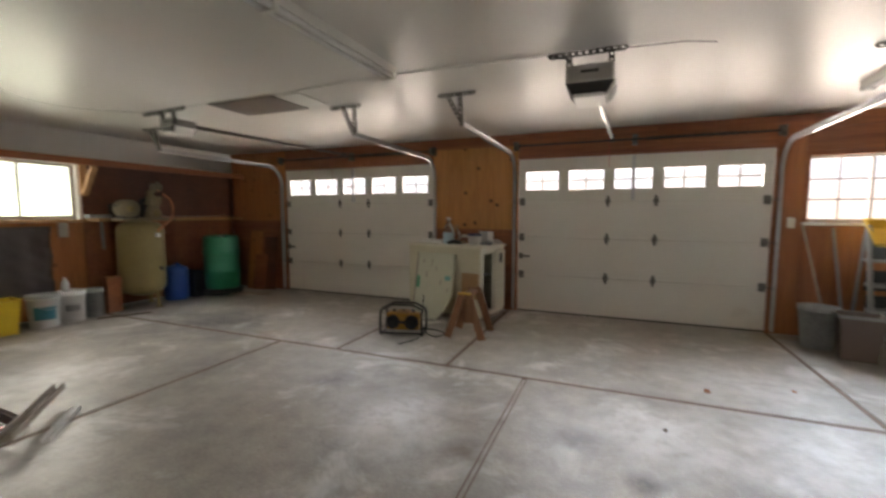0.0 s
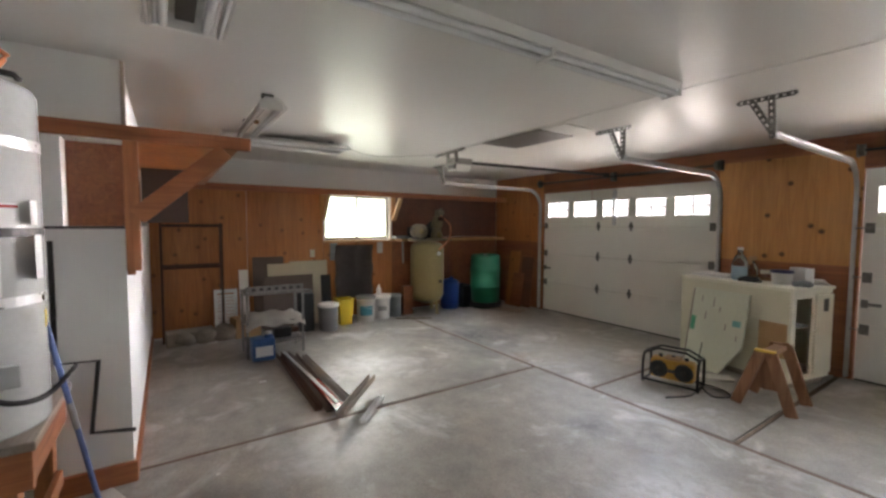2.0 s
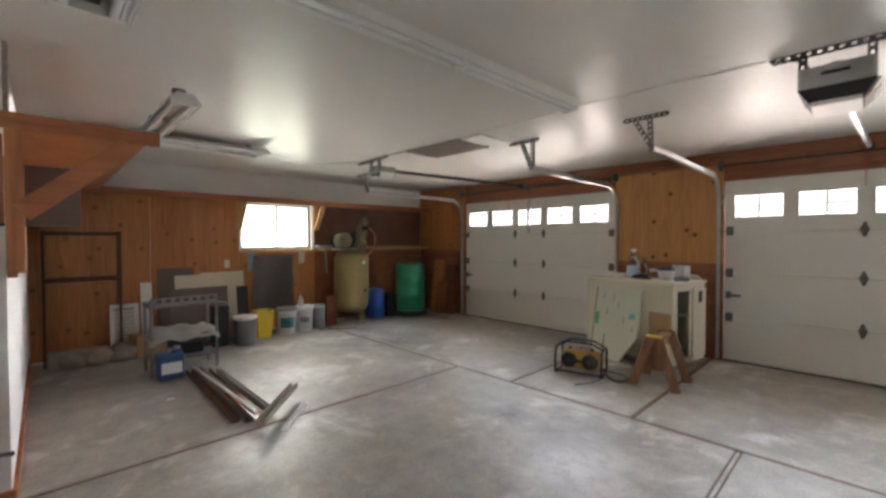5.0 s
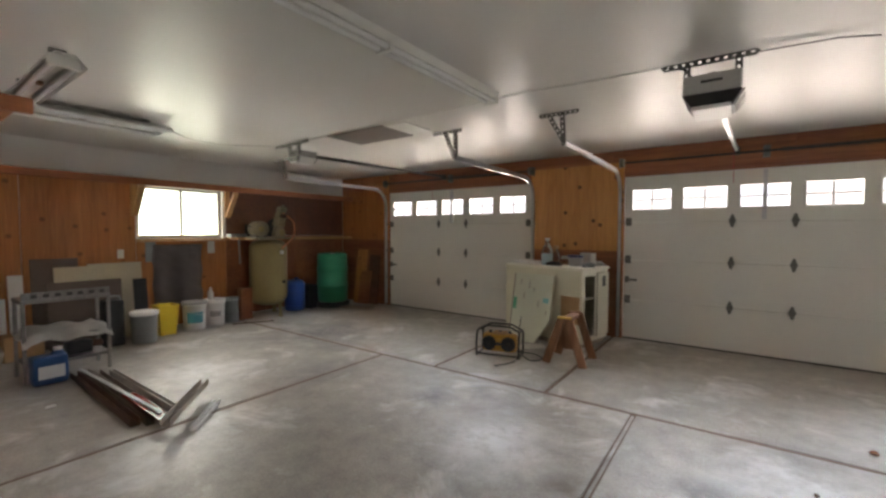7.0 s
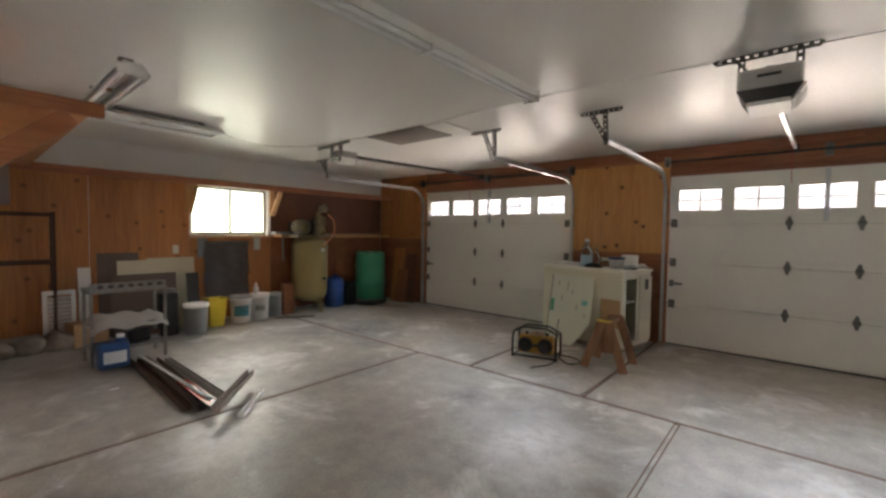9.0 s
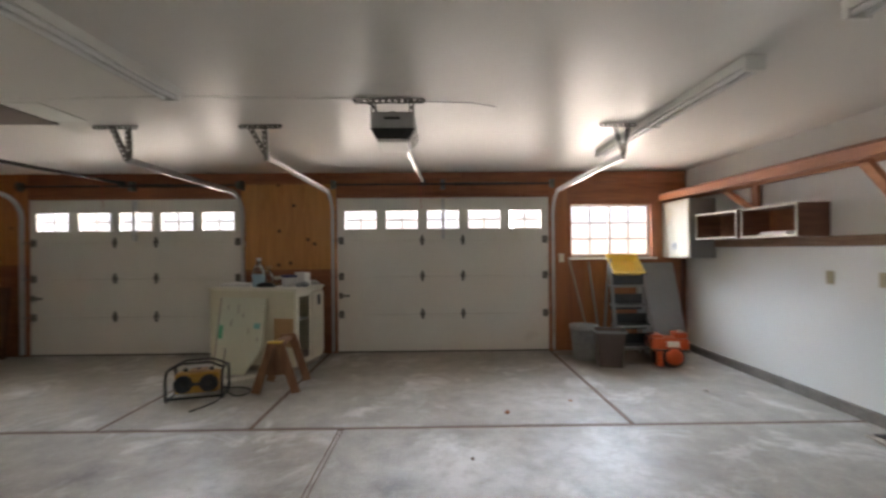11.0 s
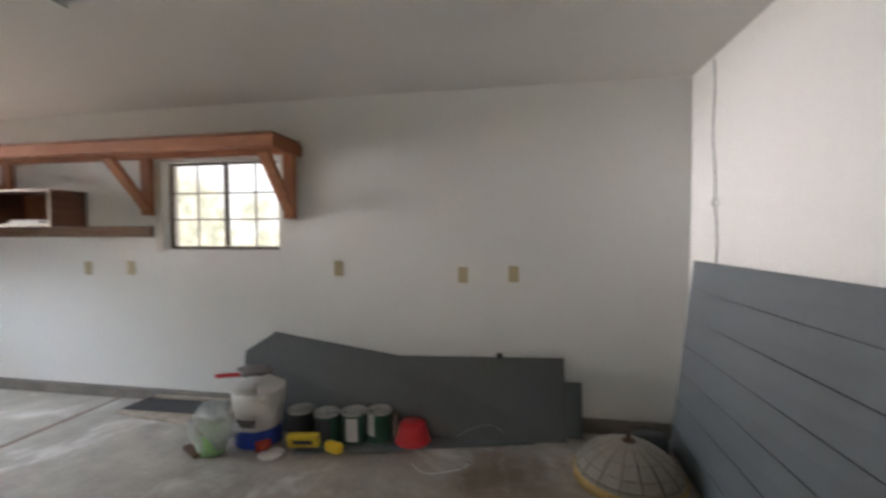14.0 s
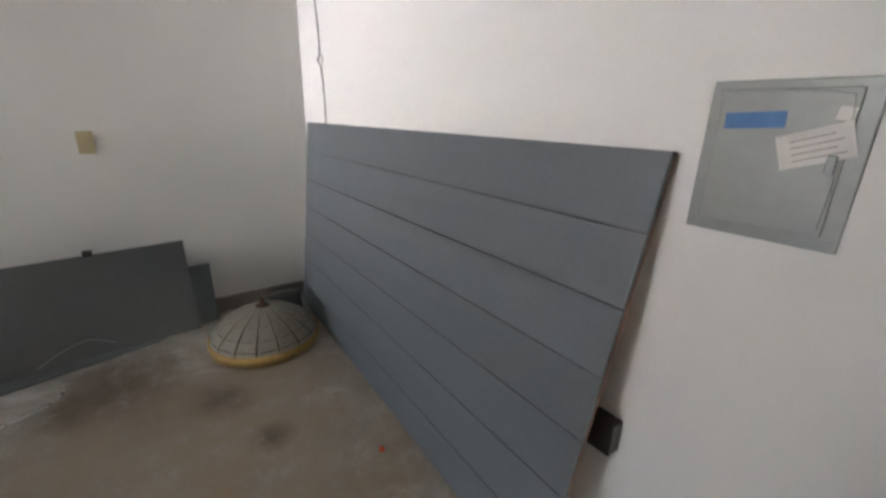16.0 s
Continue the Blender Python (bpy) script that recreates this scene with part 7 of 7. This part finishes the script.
for r, z in prof:
    pipe(q, [((r + 0.001) * math.cos(2 * math.pi * k / 32), (r + 0.001) * math.sin(2 * math.pi * k / 32), z) for k in range(33)], 0.003, 5)
part("wire_frame", q, "rust", o, "dark wire ribs")
part("finial", lathe(BM(), ((0.04, 0.211), (0.035, 0.223), (0.012, 0.228), (0.014, 0.246), (0.006, 0.262), (0, 0.264)), 14), "rust", o)


def can(x, y, r, h, body, label, patch_mat=None, a0=120, a1=220, drip=None):
    o = thing("paint_can", pose(x, y, 0.013), label, "paint can", "used paint cans")
    part("body", lathe(BM(), ((0, 0), (r, 0), (r + 0.003, 0.004), (r, 0.008), (r, h - 0.01), (r + 0.004, h - 0.006), (r + 0.003, h), (r - 0.004, h + 0.001)), 28), body, o)
    part("rim", lathe(BM(), ((r + 0.0045, h - 0.006), (r + 0.004, h + 0.003), (r - 0.012, h + 0.003), (r - 0.013, h - 0.006)), 28), "tin", o)
    part("lid", lathe(BM(), ((r - 0.0135, h - 0.004), (r - 0.02, h - 0.008), (0, h - 0.008)), 28), "tin", o)
    if patch_mat:
        part("label", patch(BM(), r + 0.0008, a0, a1, 0.02, h - 0.02, 12), patch_mat, o)
    if drip:
        part("paint_drip", patch(BM(), r + 0.0018, a0 + 20, a0 + 75, h * 0.25, h - 0.006, 8), drip, o)
    return o


can(3.27, 1.813, 0.085, 0.20, "can_dark", "dark paint can with a metal lid", None)
can(3.27, 1.633, 0.083, 0.19, "can_green", "green paint can with a yellow tag", "can_dark", 150, 220)
can(3.32, 1.463, 0.083, 0.19, "can_green", "green paint can with a white label", "label_white", 160, 215)
can(3.36, 1.303, 0.083, 0.19, "can_green", "green paint can with dried white drips", None, 100, 200, "label_white")
o = thing("pet_bowl", pose(3.37, 1.078, 0.013, 0, 0, 10), "red plastic bowl turned upside down", "bowl")
part("bowl", lathe(BM(), ((0.12, 0.0), (0.115, 0.01), (0.085, 0.11), (0.078, 0.12), (0, 0.12)), 28), "red_plastic", o)
tagged(part("jar", lathe(BM(), ((0, 0), (0.025, 0), (0.026, 0.10), (0.015, 0.13), (0.016, 0.16), (0, 0.16)), 16), "dusty_wood", None, "", pose(3.40, 1.198, 0.013)), "small dusty jar between can and bowl", "jar")
o = thing("yellow_package", pose(3.13, 1.718, 0.013, 0, 0, 100), "yellow printed package leaning on a paint can", "package")
part("pouch", bx(BM(), -0.10, 0.10, -0.02, 0.02, 0.03, 0.12, 0.01, pose(0, 0, 0, -12, 0, 0)), "yellow", o)
part("printed_bar", bx(BM(), -0.06, 0.06, 0.0215, 0.0235, 0.06, 0.085, 0, pose(0, 0, 0, -12, 0, 0)), "ink", o)
tagged(part("glove", bx(BM(), -0.06, 0.06, -0.03, 0.03, 0, 0.06, 0.02), "yellow", None, "", pose(3.14, 1.528, 0.013, 0, 0, 70)), "crumpled yellow work glove", "glove")
o = bucket("joint_bucket", 3.22, 2.09, 0.135, 0.155, 0.36, "bucket_white", "white bucket with a blue base band and a crumpled plastic liner", None, (0.15, 0.20, 150, 205, "ink"))
part("band", patch(BM(), 0.1405, 0, 360, 0.008, 0.12, 40), "bucket_blue", o, "blue band round the base")
q = BM()
rings = []
for k, (r, z) in enumerate(((0.150, 0.255), (0.160, 0.27), (0.159, 0.31), (0.161, 0.345), (0.158, 0.368), (0.125, 0.372), (0.06, 0.36), (0.015, 0.355))):
    ring = []
    for a in range(36):
        u = 2 * math.pi * a / 36
        n_ = noise.noise(Vector((math.cos(u) * 2.2, math.sin(u) * 2.2, z * 14)))
        n2 = noise.noise(Vector((math.cos(u) * 6, math.sin(u) * 6, z * 30)))
        ring.append(q.verts.new(((r + 0.016 * n_ + 0.012 * n2) * math.cos(u), (r + 0.016 * n_ + 0.012 * n2) * math.sin(u), z + 0.035 * n_ + 0.03 * n2 + 0.03 * math.cos(u - 0.6))))
    rings.append(ring)
for a, bb in zip(rings, rings[1:]):
    for i in range(36):
        fc = q.faces.new((a[i], a[(i + 1) % 36], bb[(i + 1) % 36], bb[i]))
        fc.smooth = True
q.faces.new(rings[-1])
part("liner", q, "bucket_white", o, "crumpled white plastic liner folded over the rim")
o = thing("caulk_gun", pose(3.17, 2.21, 0.432, 0, 0, 112), "tool with a red handle lying across the bucket", "hand tool")
part("shaft", rod(BM(), (-0.10, 0, 0.012), (0.10, 0, 0.02), 0.009), "grey_plastic", o)
part("grip", bx(BM(), -0.02, 0.13, -0.013, 0.013, 0.008, 0.034, 0.008), "red_plastic", o)
q = BM()
bmesh.ops.create_icosphere(q, subdivisions=3, radius=0.08)
for v_ in q.verts:
    v_.co = Vector((v_.co.x, v_.co.y * 1.3, v_.co.z * 0.4)) * (1 + 0.5 * noise.noise(v_.co * 18))
zm = min(v_.co.z for v_ in q.verts)
for v_ in q.verts:
    v_.co.z -= zm
tagged(part("rag", q, "pad", None, "", pose(3.25, 2.13, 0.425)), "bundled grey-brown rag on top of the bucket", "rag")
o = thing("plastic_bag", pose(3.02, 2.278, 0), "clear crumpled bag with a green bottle inside", "bag")
q = BM()
bmesh.ops.create_icosphere(q, subdivisions=3, radius=0.12)
for v_ in q.verts:
    v_.co = Vector((v_.co.x * 0.9, v_.co.y * 1.1, v_.co.z * 1.35)) * (0.95 + 0.45 * noise.noise(v_.co * 16 + Vector((3, 1, 0))) + 0.30 * noise.noise(v_.co * 41))
zm = min(v_.co.z for v_ in q.verts)
for v_ in q.verts:
    v_.co.z -= zm
part("film", q, "film", o)
M["film"].node_tree.nodes["Principled BSDF"].inputs["Alpha"].default_value = 0.42
part("bottle", lathe(BM(), ((0, 0.01), (0.07, 0.01), (0.075, 0.14), (0.03, 0.18), (0, 0.19)), 20), "bag_green", o)
o = thing("spray_jug", pose(3.22, 2.438, 0), "small dark jar with a white lid behind the bag", "jar")
part("jar", lathe(BM(), ((0, 0), (0.06, 0), (0.06, 0.15), (0.05, 0.16), (0, 0.16)), 20), "can_dark", o)
part("lid", lathe(BM(), ((0.063, 0.15), (0.063, 0.185), (0, 0.187)), 20), "bucket_white", o)
tagged(part("can_lid", lathe(BM(), ((0, 0), (0.075, 0), (0.08, 0.006), (0.07, 0.01), (0, 0.008)), 24), "bucket_white", None, "", pose(3.07, 1.908, 0.0)), "white can lid lying on the floor", "lid")
tagged(part("scraper", bx(BM(), -0.09, 0.09, -0.025, 0.025, 0, 0.03, 0.01), "rust", None, "", pose(3.0, 2.408, 0, 0, 0, 60)), "reddish-brown scraper handle on the floor", "scraper")
tagged(part("red_cap", lathe(BM(), ((0, 0), (0.05, 0), (0.05, 0.06), (0, 0.065)), 18), "maroon", None, "", pose(3.12, 1.998, 0)), "dark red cap beside the bucket", "cap")
o = thing("floor_mat", pose(0, 0, 0), "curled black felt sheet on thin boards beside the wall", "mat")
part("felt", slab(BM(), [(3.45, 3.42, 0.020), (3.46, 2.80, 0.024), (3.55, 2.62, 0.03), (3.67, 2.60, 0.04), (3.66, 3.38, 0.03)], 0.006, (0, 0, 1)), "asphalt_mat", o)
part("board", slab(BM(), [(3.41, 3.44, 0.001), (3.34, 2.75, 0.001), (3.44, 2.52, 0.001), (3.67, 2.50, 0.001), (3.67, 3.40, 0.001)], 0.014, (0, 0, 1)), "dusty_wood", o)
part("lath", beam(BM(), (3.40, 3.35, 0.012), (3.32, 2.62, 0.012), 0.03, 0.02, 0.002), "dusty_wood", o)
part("lath", beam(BM(), (3.64, 3.3, 0.055), (3.66, 2.3, 0.06), 0.03, 0.02, 0.002), "dusty_wood", o)

# breaker box with tape and note, and the cable in the corner
o = thing("breaker_box", pose(1.122, YB, 1.206), "grey flush electrical breaker box on the white wall", "breaker box")
part("trim", bx(BM(), -0.12, 0.12, 0.0, 0.012, -0.14, 0.14, 0.003), "panel_grey", o)
d = part("door", bx(BM(), -0.095, 0.10, 0.0122, 0.018, -0.115, 0.125, 0.003), "panel_grey", o)
part("latch", bx(BM(), -0.088, -0.075, 0.018, 0.024, -0.01, 0.02, 0.002), "galv_dull", d)
for z in (-0.125, 0.125):
    part("screw", rod(BM(), (0.108, 0.0115, z), (0.108, 0.0145, z), 0.005), "panel_grey", o)
    part("screw", rod(BM(), (-0.108, 0.0115, z), (-0.108, 0.0145, z), 0.005), "panel_grey", o)
part("tape", bx(BM(), -0.01, 0.083, 0.0182, 0.0192, 0.06, 0.088, 0, pose(0, 0, 0, 0, 3, 0)), "blue_tape", o, "strip of blue masking tape")
part("door_seam", pipe(BM(), smooth_path([(0.085, 0.0185, 0.118), (0.0, 0.0185, 0.119), (-0.07, 0.0185, 0.117), (-0.088, 0.0185, 0.10), (-0.090, 0.0185, 0.0), (-0.088, 0.0185, -0.10)]), 0.0012, 5), "galv_dull", o, "dark seam round the box door")
part("flap", bx(BM(), -0.080, -0.058, 0.0186, 0.0192, 0.085, 0.106, 0, pose(0, 0, 0, 0, -8, 0)), "paper", o, "loose scrap of white paper")
nt = part("note", bx(BM(), -0.112, -0.012, 0.0194, 0.0204, -0.016, 0.042, 0, pose(0, 0, 0, 0, 19, 0)), "paper", o, "white paper note")
for k in range(4):
    part("written_line", bx(BM(), -0.10 + 0.01 * (k % 2), -0.03, 0.0206, 0.0209, -0.006 + k * 0.011, -0.0035 + k * 0.011, 0, pose(0, 0, 0, 0, 19, 0)), "ink_grey", nt)
YC = YB - 0.027     # the back wall by the corner
tagged(part("corner_cable", pipe(BM(), smooth_path([(3.380, YC + 0.012, H - 0.03), (3.370, YC + 0.008, 2.2), (3.385, YC + 0.008, 1.95), (3.350, YC + 0.008, 1.72), (3.340, YC + 0.01, 1.60), (3.320, YC + 0.02, 1.56), (3.350, YC + 0.02, 1.54), (3.330, YC + 0.01, 1.50), (3.310, YC + 0.008, 1.35), (3.310, YC + 0.008, 1.15)]), 0.0045, 6), "grey_plastic"), "grey-white cable running down the wall corner", "cable")
tagged(part("cable_ring", lathe(BM(), ((0.030, -0.003), (0.034, 0.0), (0.030, 0.003), (0.027, 0.0), (0.030, -0.003)), 16, pose(3.325, YC + 0.012, 1.545, 90, 0, 0)), "tin"), "small wire loop on the wall", "hook")

# small litter on the slab
rr = random.Random(11)
for x, y, s_, mat in ((0.95, 3.95, 0.05, "leaf_dry"), (1.55, 4.2, 0.035, "leaf_dry"), (2.05, -0.36, 0.03, "orange"), (0.6, 3.2, 0.03, "rust"), (-4.0, 1.2, 0.05, "bucket_white"), (-2.45, 0.42, 0.03, "bucket_white"), (-2.3, 0.55, 0.025, "bucket_white"), (-2.6, 0.7, 0.02, "bucket_white"), (2.9, 4.4, 0.03, "rust"), (1.2, 2.4, 0.03, "leaf_dry")):
    q = BM()
    bmesh.ops.create_icosphere(q, subdivisions=2, radius=s_ * 0.5)
    for v_ in q.verts:
        v_.co = Vector((v_.co.x * 1.3, v_.co.y * 0.8, v_.co.z * 0.3)) * (1 + 0.5 * noise.noise(v_.co * 60 + Vector((x, y, 0))))
    zm = min(v_.co.z for v_ in q.verts)
    for v_ in q.verts:
        v_.co.z -= zm
    tagged(part("litter", q, mat, None, "", pose(x, y, 0.0, 0, 0, rr.uniform(0, 180))), "small dry scrap lying on the concrete", "litter", "litter on the floor")
tagged(part("wire_scrap", pipe(BM(), smooth_path([(3.10, 1.02, 0.006), (3.02, 0.92, 0.006), (3.04, 0.78, 0.02), (3.12, 0.70, 0.008), (3.2, 0.68, 0.006)]), 0.004, 5), "tin"), "thin bent wire lying on the floor", "wire")
tagged(part("white_wire_loop", pipe(BM(), smooth_path([(3.44, 0.80, 0.02), (3.42, 0.70, 0.09), (3.44, 0.58, 0.12), (3.47, 0.48, 0.06)]), 0.002, 5), "grey_plastic"), "thin white wire loop against the sheets", "wire")
